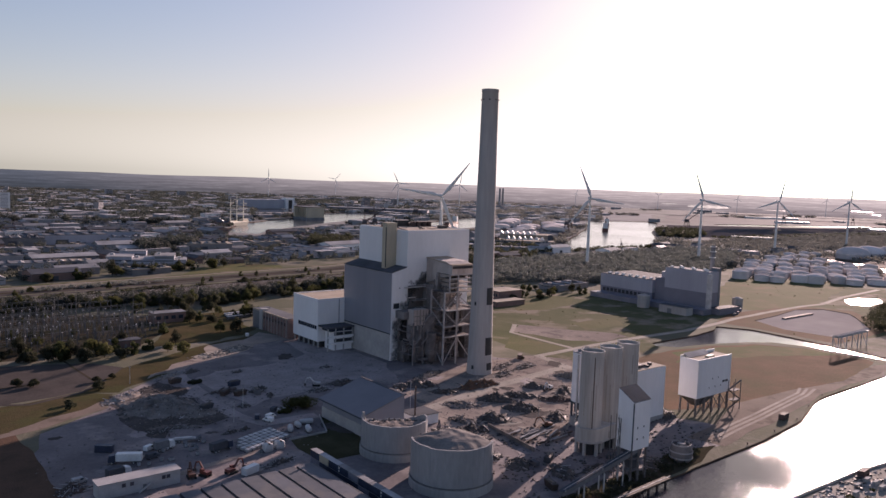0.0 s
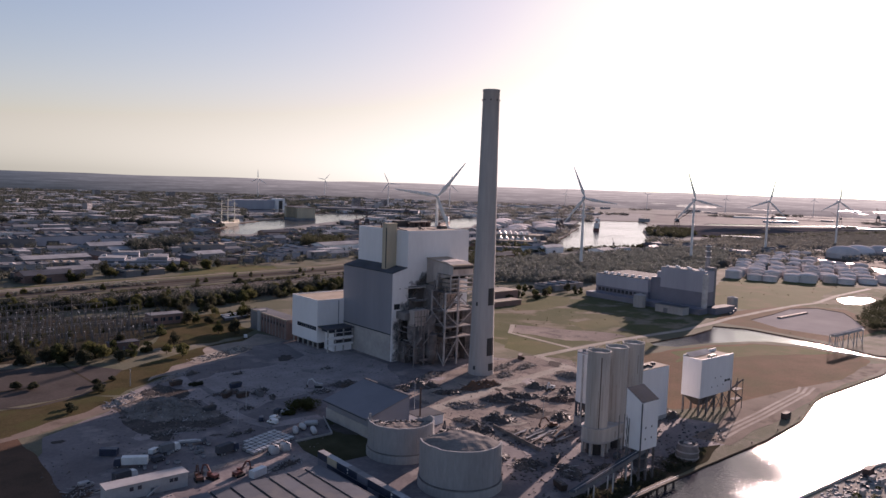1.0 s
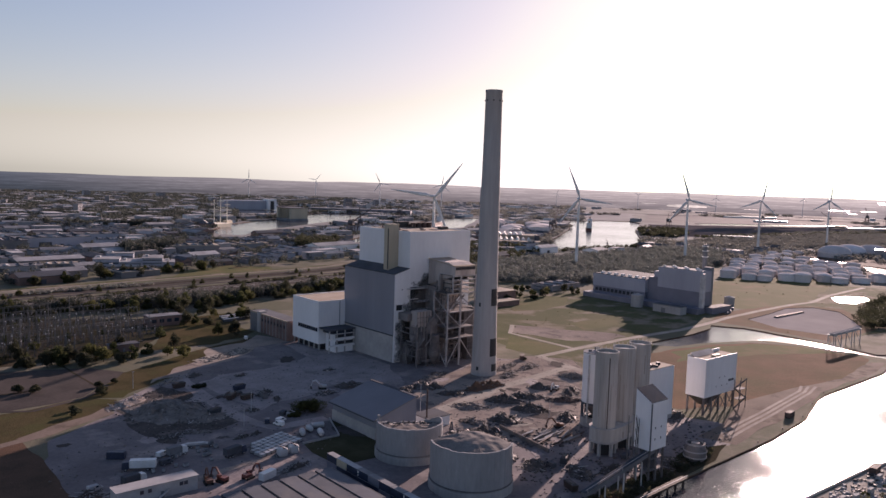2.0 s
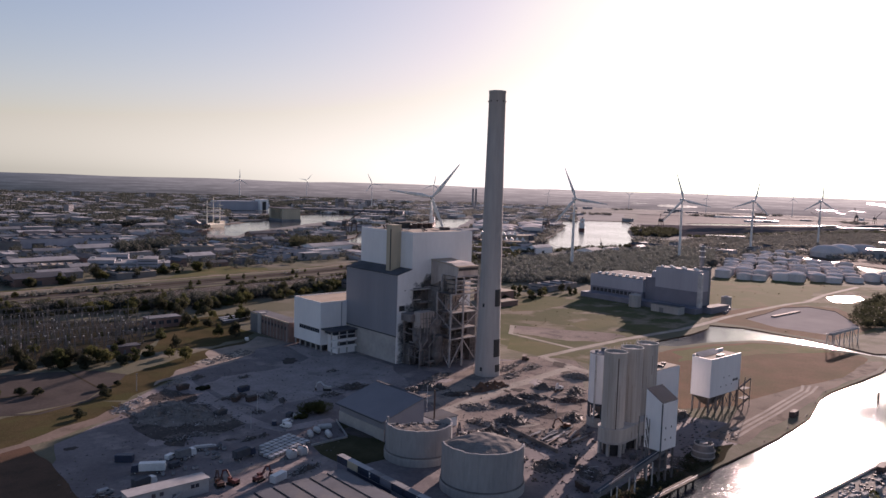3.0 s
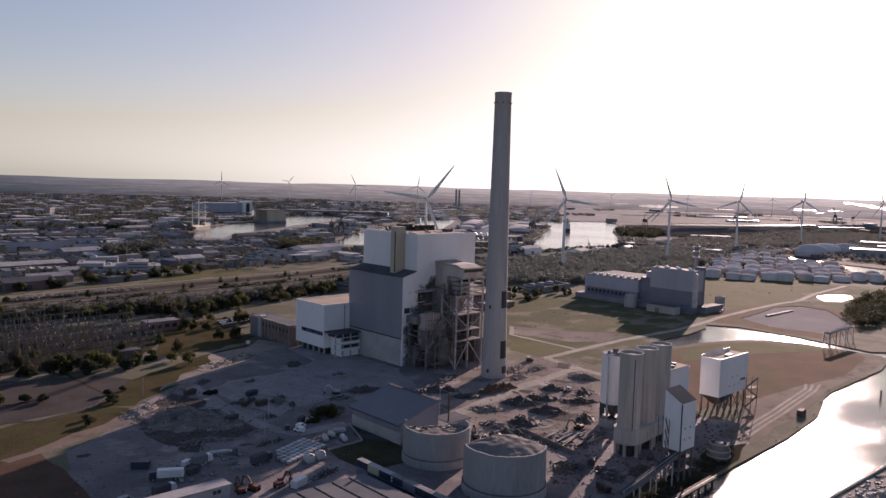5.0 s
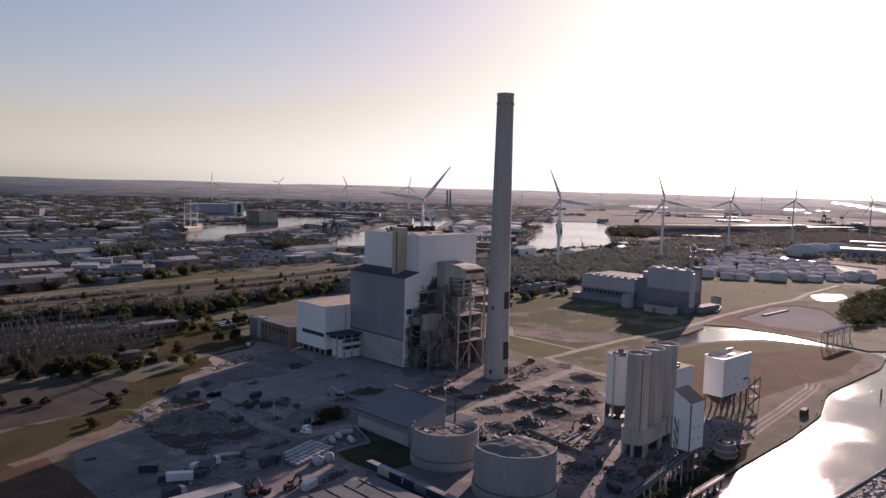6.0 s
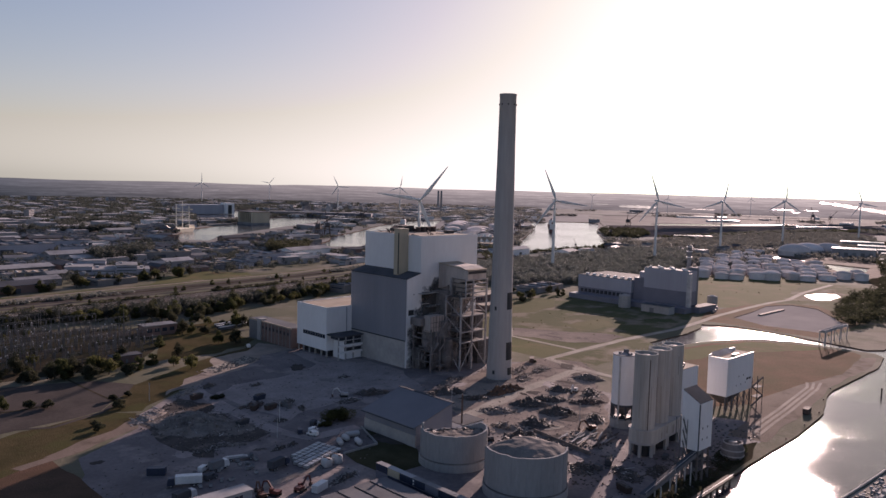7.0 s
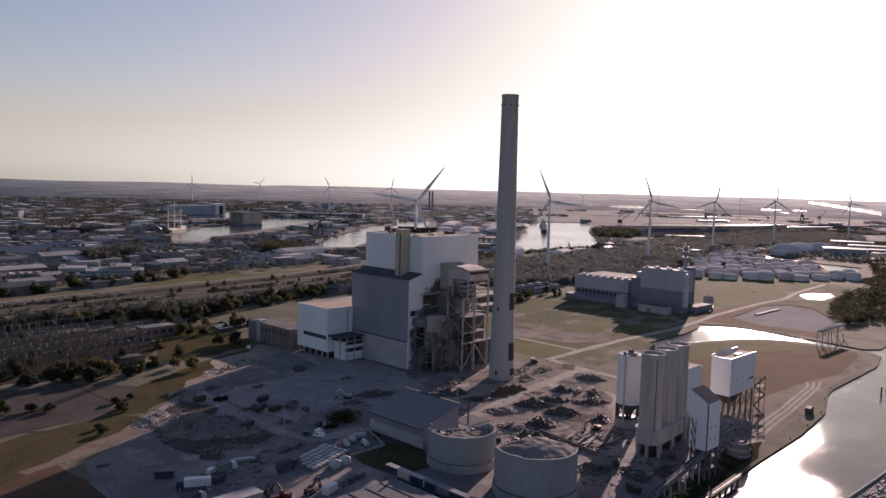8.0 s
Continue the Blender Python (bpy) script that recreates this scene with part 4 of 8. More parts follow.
xs, ys, zs = (272.8, 282.0, 293.0), (331.3, 343.0), (15.5, 21.3, 30.2, 40.5, 42.9, 45.4, 47.9, 50.1)
for x in xs:
    for y in ys:
        part("column", Geo().box(x - .4, x + .4, y - .4, y + .4, 0, 50.5 if x > 275 else 40.8), M["frame"], station, "pale steel column")
for y in ys:
    part("column", Geo().box(275.8, 276.5, y - .35, y + .35, 40.9, 50.4), M["frame"], station, "pale steel column")
for z in zs:
    left = xs[0] if z < 41 else 276.1
    for y in ys:
        part("girder", Geo().box(left + .5, xs[-1] - .5, y - .26, y + .26, z - .3, z + .3), M["frame"], station)
    part("platform", Geo().box(left + .5, xs[-1] - .5, ys[0] + .35, ys[1] - .35, z - .1, z + .1), M["sooty"], station)
for low, high, peak in ((1.0, 15.0, True), (21.8, 29.8, False), (30.6, 38.5, True)):
    for x in (xs[0], xs[2]):
        foot, head = ((x, low), (xs[1], high)) if peak else ((xs[1], low), (x, high))
        part("brace", Geo().beam((foot[0], ys[0] - .5, foot[1]), (head[0], ys[0] - .5, head[1]), .42), M["frame"], station)
    part("brace", Geo().beam((xs[0] - .5, ys[0], low), (xs[0] - .5, ys[1], high), .4), M["frame"], station)
part("back_panel", Geo().box(276.6, 292.4, 342.0, 342.55, 40.9, 50.0), M["sooty"], station, "grey stained panel behind the rails")
part("walkway", Geo().box(262, 278, 352.0, 354.4, 41.0, 41.4).beam((262, 352, 42.4), (278, 352, 42.4), .2), M["steel"], station)
# stripped hoppers and ducts below
for x, y, r, z0, z1 in ((264.5, 347, 4.4, 14, 24), (271, 345, 5.0, 16, 26), (269, 338, 3.4, 6, 17)):
    part("hopper", Geo().lathe(x, y, [(r * .35, z0 - 5), (r, z0), (r, z1), (r * .9, z1 + .5)], 16), M["sooty"], station, "stained hopper")
part("duct", Geo().box(256.5, 275, 346, 354.3, 24.5, 28.6), M["sooty"], station, "soot-darkened gas duct")
part("duct", Geo().section([(262, 2), (266, 2), (266, 20), (262, 22)], "y", 340, 344), M["sooty"], station)
mess = Geo()
rng = random.Random(8)
for k in range(330):
    x, y, z = rng.uniform(256, 290), rng.uniform(334, 353.5), rng.uniform(0.5, 26)
    if rng.random() < .3:
        x, z = rng.uniform(274, 290), rng.uniform(26, 41)
    ax = rng.choice(((1, 0, 0), (0, 1, 0), (0, 0, 1), (0.7, 0, 0.7)))
    L = rng.uniform(2, 9)
    x1, y1, z1 = min(x + ax[0] * L, 293), min(y + ax[1] * L, 354.2), z + ax[2] * L
    mess.beam((x, y, z), (x1 + .01, y1, z1 + .01), rng.uniform(.18, .7))
tagged(part("pipework", mess, M["sooty"], station, "tangle of sooty pipework and beams"), kind="stuff")
legs = Geo()
for x in (257, 264, 271):
    for y in (338, 352):
        legs.box(x - .3, x + .3, y - .3, y + .3, 0, 24)
    for z in (6, 12, 18):
        legs.box(x - .2, x + .2, 338, 352, z - .2, z + .2)
part("support_frame", legs, M["sooty"], station, "sooty support frame")

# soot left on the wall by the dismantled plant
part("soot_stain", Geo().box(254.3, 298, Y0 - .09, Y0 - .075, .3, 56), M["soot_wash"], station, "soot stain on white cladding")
# stripped boiler casings left behind the open frame
for k, (x0, x1, y0, y1, z0, z1, mat) in enumerate(((275.5, 291.5, 345.5, 354.2, 27.5, 42.6, "sooty"), (283.6, 291.8, 344.2, 354.2, 2.0, 13.0, "soot"), (273.6, 281.8, 345, 354.2, 15.6, 27.2, "sooty"), (283.2, 291.5, 346.5, 354.2, 16, 27, "sooty"),
                                                  (259.6, 269.8, 341.5, 346.8, 21.5, 30.2, "casing"), (274.0, 282.0, 347, 354.2, .2, 14.4, "sooty"), (294.2, 307.5, 338, 354.2, .2, 13.5, "soot"), (294.4, 301, 341, 354.2, 13.6, 30, "sooty"), (258.2, 264.0, 348, 354.2, .2, 11, "soot"))):
    block_part = part("boiler_casing", Geo().box(x0, x1, y0, y1, z0, z1), M[mat], station, "stained boiler casing")
    for j in range(1, int((z1 - z0) / 2.6)):
        part("stiffener", Geo().box(x0 - .12, x1 + .12, y0 - .16, y0 - .004, z0 + j * 2.6 - .12, z0 + j * 2.6 + .12), M["sooty"], block_part)
    for j in range(int((x1 - x0) / 2.2) + 1):
        part("stiffener", Geo().box(x0 + j * 2.2 - .1, x0 + j * 2.2 + .1, y0 - .3, y0 - .164, z0 + .1, z1 - .1), M["sooty"], block_part)
for z in (20.5, 29.0, 33.5):
    part("ledge", Geo().box(267, 280, 350.5, 354.3, z, z + .35), M["sooty"], station)
    rail = Geo().beam((267, 350.6, z + 1.2), (280, 350.6, z + 1.2), .12)
    for k in range(6):
        rail.beam((267.2 + k * 2.4, 350.6, z + .3), (267.2 + k * 2.4, 350.6, z + 1.2), .1)
    part("handrail", rail, M["steel"], station)
for k in range(5):
    part("stripped_wall", Geo().box(260 + k * 4.2, 263.4 + k * 4.2, 341.2, 341.5, 1 + (k % 3) * 3, 9 + (k * 7) % 11), M["sooty"], station)

# low white annexe on columns
annexe = thing("annexe_building", 245, 418, 0, "white clad low annexe raised on columns beside the boiler house", "building")
part("body", Geo().box(235, 276, 403, 433, 3.8, 28.6), M["white_clad"], annexe)
part("roof", Geo().box(235.5, 275.5, 403.5, 432.5, 28.6, 28.85), M["roof_tan"], annexe, "pale tan gravel roof")
part("parapet", Geo().box(235, 235.4, 403, 433, 28.6, 29.3).box(235.4, 276, 403, 403.4, 28.6, 29.3).box(235.4, 276, 432.6, 433, 28.6, 29.3), M["white_clad"], annexe)
for k in range(9):
    part("window", Geo().box(234.9, 234.995, 404.2 + k * 2.5, 406.4 + k * 2.5, 11.0, 13.3), M["glass"], annexe)
for y in (403.8, 409, 415, 421, 427, 432.3):
    for x in (236, 246, 256):
        part("column", Geo().box(x - .4, x + .4, y - .4, y + .4, 0, 3.8), M["concrete"], annexe)
# near-black block painted in for the shade between the columns
part("recess", Geo().box(238, 275, 404.5, 431.5, 0, 3.78), M["dark"], annexe, "dark undercroft")
part("downpipe", Geo().box(249.3, 249.8, 402.8, 402.99, 13.5, 28.4), M["blue_clad"], annexe)
part("porch_body", Geo().box(240, 253.4, 392.6, 402.9, 0, 11.0), M["white_clad"], annexe)
part("porch_roof", Geo().box(235.2, 257.5, 391.6, 402.85, 13.2, 14.0), M["roof_dark"], annexe, "dark flat canopy roof")
part("porch_upper", Geo().box(238, 253, 393.5, 402.8, 11.0, 13.2), M["glass"], annexe)
for x in (235.8, 241, 246.5, 252.6):
    part("column", Geo().box(x - .3, x + .3, 391.9, 392.5, 0, 13.2), M["concrete"], annexe)
for z in (3.6, 7.6):
    part("gallery_slab", Geo().box(235.5, 253.2, 391.8, 392.58, z, z + 1.1), M["white_clad"], annexe)
    part("gallery_shade", Geo().box(240.2, 252.9, 392.5, 392.595, z + 1.2, z + 3.2), M["dark"], annexe)

# brick turbine office
brick = thing("brick_building", 245, 458, 0, "long red brick building with white vertical piers", "building")
part("wall", Geo().box(232, 243, 434.5, 483, 0, 12.2), M["brick"], brick)
part("roof", Geo().box(232.3, 242.7, 434.8, 482.7, 12.2, 12.6), M["roof_grey"], brick, "grey flat roof")
part("cornice", Geo().box(231.6, 232.3, 434.5, 483.3, 11.8, 12.7), M["roof_tan"], brick)
part("stair_tower", Geo().box(231.2, 236, 468.5, 472.5, 0, 13.6), M["concrete"], brick, "pale stair tower")
part("end_wall", Geo().box(231.6, 231.99, 473, 483, 0, 11.7), M["roof_grey"], brick)
for k in range(8):
    part("pier", Geo().box(231.7, 231.99, 436 + k * 4.1, 436.28 + k * 4.1, 0.4, 11.5), M["roof_pale"], brick, "white pier")
    part("window", Geo().box(231.85, 231.99, 437.6 + k * 4.1, 438.8 + k * 4.1, 7.5, 9.5), M["glass"], brick)

# ---- chimney ----
CHX, CHY = 280.2, 308.9
chimney = thing("chimney", CHX, CHY, 0, "tall tapering grey concrete chimney with ragged dark openings", "chimney")
prof = [(6.9, 0), (6.45, 12), (6.1, 26), (5.75, 45), (5.35, 70), (4.95, 100), (4.6, 125), (4.35, 148.6), (4.5, 148.8), (4.5, 150.0), (3.9, 150.0), (3.9, 146)]
smooth(part("shaft", Geo().lathe(CHX, CHY, prof, 48, True, True), M["chimney"], chimney))
for z in (26, 52, 78, 104, 130):
    r = np.interp(z, [0, 45, 100, 150], [6.9, 5.75, 4.95, 4.3])
    smooth(part("joint_ring", Geo().lathe(CHX, CHY, [(r + .02, z - .12), (r + .1, z - .08), (r + .1, z + .08), (r + .02, z + .12)], 48, False, False), M["chimney"], chimney))
for a, z0, z1, w in ((-84, 37.5, 46.5, .42), (-84, 10.6, 20.0, .42), (-80, 2.6, 6.4, .33), (-168, 37.0, 39.0, .1), (-165, 3, 5, .1)):
    r0, r1 = (np.interp(z, [0, 12, 26, 45], [6.9, 6.45, 6.1, 5.75]) for z in (z0, z1))
    pts = []
    for r, z in ((r0, z0), (r1, z1)):
        for k in range(5):
            t = radians(a) + w * (k / 4 - .5) * 2
            pts.append((CHX + (r + .05) * math.cos(t), CHY + (r + .05) * math.sin(t), z))
    part("breach", Geo().add(pts, [(k, k + 1, k + 6, k + 5) for k in range(4)]), M["dark"], chimney, "ragged dark opening")
for k in range(8):
    t = radians(45 * k)
    part("lamp_bracket", Geo().box(CHX + 4.4 * math.cos(t) - .25, CHX + 4.4 * math.cos(t) + .25, CHY + 4.4 * math.sin(t) - .25, CHY + 4.4 * math.sin(t) + .25, 144.2, 144.9), M["dark"], chimney)

# ---- silos and hoppers on the quay ----
def silo(x, y, first):
    s = thing("concrete_silo", x, y, 0, "weathered tan concrete silo on a drum base" + (" with vertical dark streaks" if first else ""), "silo", "row of concrete silos")
    smooth(part("shell", Geo().lathe(x, y, [(4.35, 10.75), (4.35, 39.3), (4.5, 39.35), (4.5, 39.9), (4.05, 39.9), (4.05, 38.7)], 40), M["silo"], s))
    part("roof_litter", Geo().lathe(x, y, [(4.0, 38.7), (2.5, 39.0), (.4, 39.3)], 20), M["roof_pale"], s, "pale debris on the silo top")
    for a in (-128,) if first else ():
        t = radians(a)
        part("ladder", Geo().box(x + 4.35 * math.cos(t) - .14, x + 4.35 * math.cos(t) + .14, y + 4.35 * math.sin(t) - .14, y + 4.35 * math.sin(t) + .14, 10, 38), M["rust"], s)
    rs = random.Random(int(x))
    for k in range(7):
        t, w, top = radians(-175 + k * 18 + rs.uniform(-6, 6)), rs.uniform(.012, .045), rs.uniform(24, 40)
        low = top - rs.uniform(6, 20)
        ring = [(x + 4.365 * math.cos(t + d), y + 4.365 * math.sin(t + d), z) for z in (low, top) for d in (-w, w)]
        part("streak", Geo().add(ring, [(0, 1, 3, 2)]), M["streak"], s, "dark water stain")
    for k in range(16):
        t = radians(22.5 * k)
        part("rim_post", Geo().beam((x + 4.3 * math.cos(t), y + 4.3 * math.sin(t), 39.9), (x + 4.3 * math.cos(t), y + 4.3 * math.sin(t), 40.7), .1), M["steel"], s)


for k, (x, y) in enumerate(((233.8, 194.0), (246.2, 195.2), (258.6, 196.6))):
    silo(x, y, k == 0)
plinth = thing("silo_plinth", 246, 195, 0, "stained concrete plinth on legs joining three silos", "plinth")
axis = [(233.8, 194.0), (246.2, 195.2), (258.6, 196.6)]
tilt = math.atan2(2.6, 24.8)


def stadium(r):
    ring = [(axis[2][0] + r * math.cos(tilt + radians(a)), axis[2][1] + r * math.sin(tilt + radians(a))) for a in range(-90, 91, 9)]
    return ring + [(axis[0][0] + r * math.cos(tilt + radians(a)), axis[0][1] + r * math.sin(tilt + radians(a))) for a in range(90, 271, 9)]


part("body", Geo().prism(stadium(5.3), 5.8, 10.2), M["silo"], plinth)
part("ledge", Geo().prism(stadium(5.5), 10.204, 10.7), M["silo"], plinth)
part("skirt_beam", Geo().prism(stadium(5.4), 5.0, 5.796), M["concrete"], plinth)
for x, y in axis:
    for k in range(6):
        t = radians(60 * k + 20)
        part("leg", Geo().box(x + 4.6 * math.cos(t) - .5, x + 4.6 * math.cos(t) + .5, y + 4.6 * math.sin(t) - .5, y + 4.6 * math.sin(t) + .5, 0, 4.998), M["concrete"], plinth)
    # black drum added for the shade between the silo legs
    part("core", Geo().lathe(x, y, [(3.2, 0), (3.2, 4.99)], 16), M["dark"], plinth)
for k, (u, z0, z1) in enumerate(((-7, 5.9, 8.5), (-2, 7.0, 10.0), (4, 5.9, 9.2), (9, 6.0, 10.0), (12, 5.9, 7.4))):
    px, py = axis[1][0] + u * math.cos(tilt) + 5.32 * math.sin(tilt), axis[1][1] + u * math.sin(tilt) - 5.32 * math.cos(tilt)
    part("stain", Geo().beam((px, py, z0), (px + .01, py, z1), .02, .9 + .3 * (k % 3)), M["streak"], plinth, "dark water stain")
wx, wy = 259.2, 219.0
ws = thing("steel_silo", wx, wy, 0, "white steel silo with flat cluttered top on dark legs", "silo")
smooth(part("shell", Geo().lathe(wx, wy, [(5.15, 10.2), (5.15, 31.4)], 40), M["white_clad"], ws))
part("top", Geo().lathe(wx, wy, [(5.25, 31.42), (5.25, 31.7), (.05, 31.9)], 40), M["roof_pale"], ws, "flat dusty top")
for a, d, e, h in ((30, 2.5, .8, 1.4), (160, 2.8, .6, 1.0), (250, 3.2, .9, .8), (310, 1.0, .5, 1.9)):
    tx, ty = wx + d * math.cos(radians(a)), wy + d * math.sin(radians(a))
    part("top_fitting", Geo().box(tx - e, tx + e, ty - e * .7, ty + e * .7, 31.75, 31.8 + h), M["roof_grey"], ws)
part("ring_beam", Geo().lathe(wx, wy, [(5.0, 9.4), (5.35, 9.4), (5.35, 10.19), (5.0, 10.19)], 32), M["roof_dark"], ws, "dark ring beam")
smooth(part("cone", Geo().lathe(wx, wy, [(.6, 4.4), (4.6, 9.39)], 24), M["sooty"], ws, "stained discharge cone"))
for k in range(10):
    t = radians(36 * k + 9)
    part("leg", Geo().box(wx + 4.9 * math.cos(t) - .28, wx + 4.9 * math.cos(t) + .28, wy + 4.9 * math.sin(t) - .28, wy + 4.9 * math.sin(t) + .28, 3.5, 9.39), M["roof_dark"], ws)
part("plinth", Geo().lathe(wx, wy, [(5.4, 0), (5.4, 3.6), (4.2, 3.7)], 32), M["concrete"], ws)
# black disc standing in for shade under the cone
part("core", Geo().lathe(wx, wy, [(3.6, 3.72), (3.6, 4.38)], 16), M["dark"], ws)
part("cage_ladder", Geo().box(wx - 5.6, wx - 5.1, wy - 1.3, wy - .7, 2, 31), M["steel"], ws)

tt = thing("transfer_tower", 226.2, 168.3, 0, "white clad transfer tower with dark sloping roof", "tower")
part("wall", Geo().section([(165, 11.5), (171.7, 11.5), (171.7, 32.3), (165, 28.4)], "x", 221.7, 231.2), M["white_clad"], tt)
part("corner_trim", Geo().box(221.6, 221.95, 164.9, 165.25, 11.5, 28.3), M["roof_dark"], tt, "dark corner flashing")
part("roof", Geo().hexa([(221.72, 165.02, 28.42), (231.18, 165.02, 28.42), (231.18, 171.68, 32.3), (221.72, 171.68, 32.3), (221.72, 165.02, 28.6), (231.18, 165.02, 28.6), (231.18, 171.68, 32.5), (221.72, 171.68, 32.5)]), M["roof_dark"], tt, "dark slate sloping roof")
for x in (222.4, 226.4, 230.5):
    for y in (165.6, 171.1):
        part("leg", Geo().box(x - .3, x + .3, y - .3, y + .3, 0, 11.49), M["sooty"], tt, "dark steel leg")
    part("brace", Geo().beam((x, 165.6, 1), (x, 171.1, 10.5), .22), M["sooty"], tt)
for z in (4, 8):
    part("floor", Geo().box(222.1, 230.8, 165.3, 171.4, z, z + .2), M["sooty"], tt)
part("chute", Geo().hexa([(225, 167, 3), (228, 167, 3), (228, 169.5, 3), (225, 169.5, 3), (223.5, 166.2, 11.4), (229.5, 166.2, 11.4), (229.5, 170.6, 11.4), (223.5, 170.6, 11.4)]), M["roof_dark"], tt, "dark steel chute")
for z in (15, 19):
    for x in (224, 227.5):
        part("vent", Geo().box(x, x + .5, 164.93, 164.997, z, z + .7), M["dark"], tt)

stair = Geo()
for k in range(5):
    z = 2 + k * 4
    stair.beam((218.6, 168, z), (221.4, 171, z + 4), .35).beam((218.6, 168, z + 1), (221.4, 171, z + 5), .1)
for px, py in ((218.5, 167.8), (218.5, 172), (221.5, 172)):
    stair.beam((px, py, 0), (px, py, 23), .22)
part("stair", stair, M["mast"], tt, "grey steel outside stair")

gal = thing("conveyor_gallery", 200, 168, 0, "inclined grey conveyor gallery on steel trestles", "conveyor")
part("gallery", Geo().beam((226, 166.5, 10.8), (188, 166.5, 3.9), 1.7, 1.5), M["roof_grey"], gal)
part("gallery_roof", Geo().beam((226, 166.5, 11.65), (188, 166.5, 4.75), 2.0, .2), M["roof_dark"], gal)
for x, z in ((218, 8.5), (208, 6.7), (198, 4.9)):
    for y in (165.4, 167.6):
        part("trestle_leg", Geo().beam((x, y, 0), (x, y, z), .35), M["steel"], gal)
part("rail_beam", Geo().beam((226, 165.4, 12.6), (188, 165.4, 5.7), .12).beam((226, 165.4, 11.2), (226, 165.4, 12.6), .1).beam((207, 165.4, 7.9), (207, 165.4, 9.2), .1).beam((189, 165.4, 4.6), (189, 165.4, 5.9), .1), M["steel"], gal)

wb = thing("quay_shed", 286, 208, 0, "tall windowless pale shed beside the silos", "building")
part("wall", Geo().box(275, 296.2, 204, 213, 0, 23.7), M["white_clad"], wb)
part("roof", Geo().box(275.3, 295.9, 204.3, 212.7, 23.7, 24.0), M["roof_tan"], wb, "sunlit tan roof")
part("roof_plant", Geo().box(280, 284, 207, 210, 24, 25.2).box(286, 287, 206, 212, 24, 24.8).lathe(291, 209, [(1.1, 24), (1.1, 25)], 10), M["dark"], wb)
part("plinth", Geo().box(274.8, 296.4, 203.8, 203.99, 0, 2), M["concrete"], wb)

bx = thing("elevated_bunker", 324, 201, 0, "white clad bunker raised on stained steel legs", "bunker")
part("wall", Geo().box(310.6, 337.8, 196.8, 206.4, 8.2, 25.2), M["white_clad"], bx)
part("roof", Geo().box(311.2, 337.2, 197.4, 205.8, 25.2, 25.4), M["roof_tan"], bx, "sunlit tan roof")
part("parapet", Geo().box(310.6, 337.8, 196.8, 197.2, 25.2, 25.9).box(310.6, 311.1, 197.2, 206, 25.2, 25.9).box(310.6, 337.8, 206, 206.4, 25.2, 26.6), M["white_clad"], bx)
part("roof_panel", Geo().hexa([(312, 203.0, 25.6), (329, 203.0, 25.6), (329, 206, 27.2), (312, 206, 27.2), (312, 203.0, 25.8), (329, 203.0, 25.8), (329, 206, 27.4), (312, 206, 27.4)]), M["roof_pale"], bx, "bright tilted roof panel")
part("roof_hatch", Geo().box(321, 326, 198.5, 200.5, 25.4, 26.4), M["beige"], bx)
for k in range(2):
    part("window", Geo().box(331 + k * 2.6, 333 + k * 2.6, 196.7, 196.795, 13.2, 14.2), M["dark"], bx)
for k in range(5):
    part("vent", Geo().box(320 + k * 2.4, 320.4 + k * 2.4, 196.7, 196.795, 11.8 + (k % 2) * 4, 12.4 + (k % 2) * 4), M["dark"], bx)
part("hopper", Geo().hexa([(316, 200, 3.5), (322, 200, 3.5), (322, 203, 3.5), (316, 203, 3.5), (311, 197.2, 8.15), (327, 197.2, 8.15), (327, 206, 8.15), (311, 206, 8.15)]), M["sooty"], bx, "stained discharge hopper")
for i, x in enumerate((311.4, 318, 324.4, 331, 337.2)):
    for y in (197.6, 205.6):
        part("leg", Geo().box(x - .35, x + .35, y - .35, y + .35, 0, 8.1), M["sooty"], bx)
    if i:
        part("brace", Geo().beam((x - 6.3, 197.4, .4), (x, 197.4, 7.8), .25), M["sooty"], bx)
        part("brace", Geo().beam((x, 197.4, .4), (x - 6.3, 197.4, 7.8), .25), M["sooty"], bx)
part("stair_frame", Geo().beam((334, 195.2, 0), (334, 195.2, 14), .25).beam((340, 195.2, 0), (340, 195.2, 14), .25).beam((334, 192.5, 0), (334, 192.5, 14), .25).beam((340, 192.5, 0), (340, 192.5, 14), .25)
     .beam((334, 195.2, 0), (340, 192.5, 5), .5).beam((340, 192.5, 5), (334, 195.2, 9.5), .5).beam((334, 195.2, 9.5), (340, 192.5, 14), .5)
     .box(333.8, 340.2, 192.3, 195.4, 4.8, 5).box(333.8, 340.2, 192.3, 195.4, 9.4, 9.6), M["sooty"], bx, "stained outside stair")

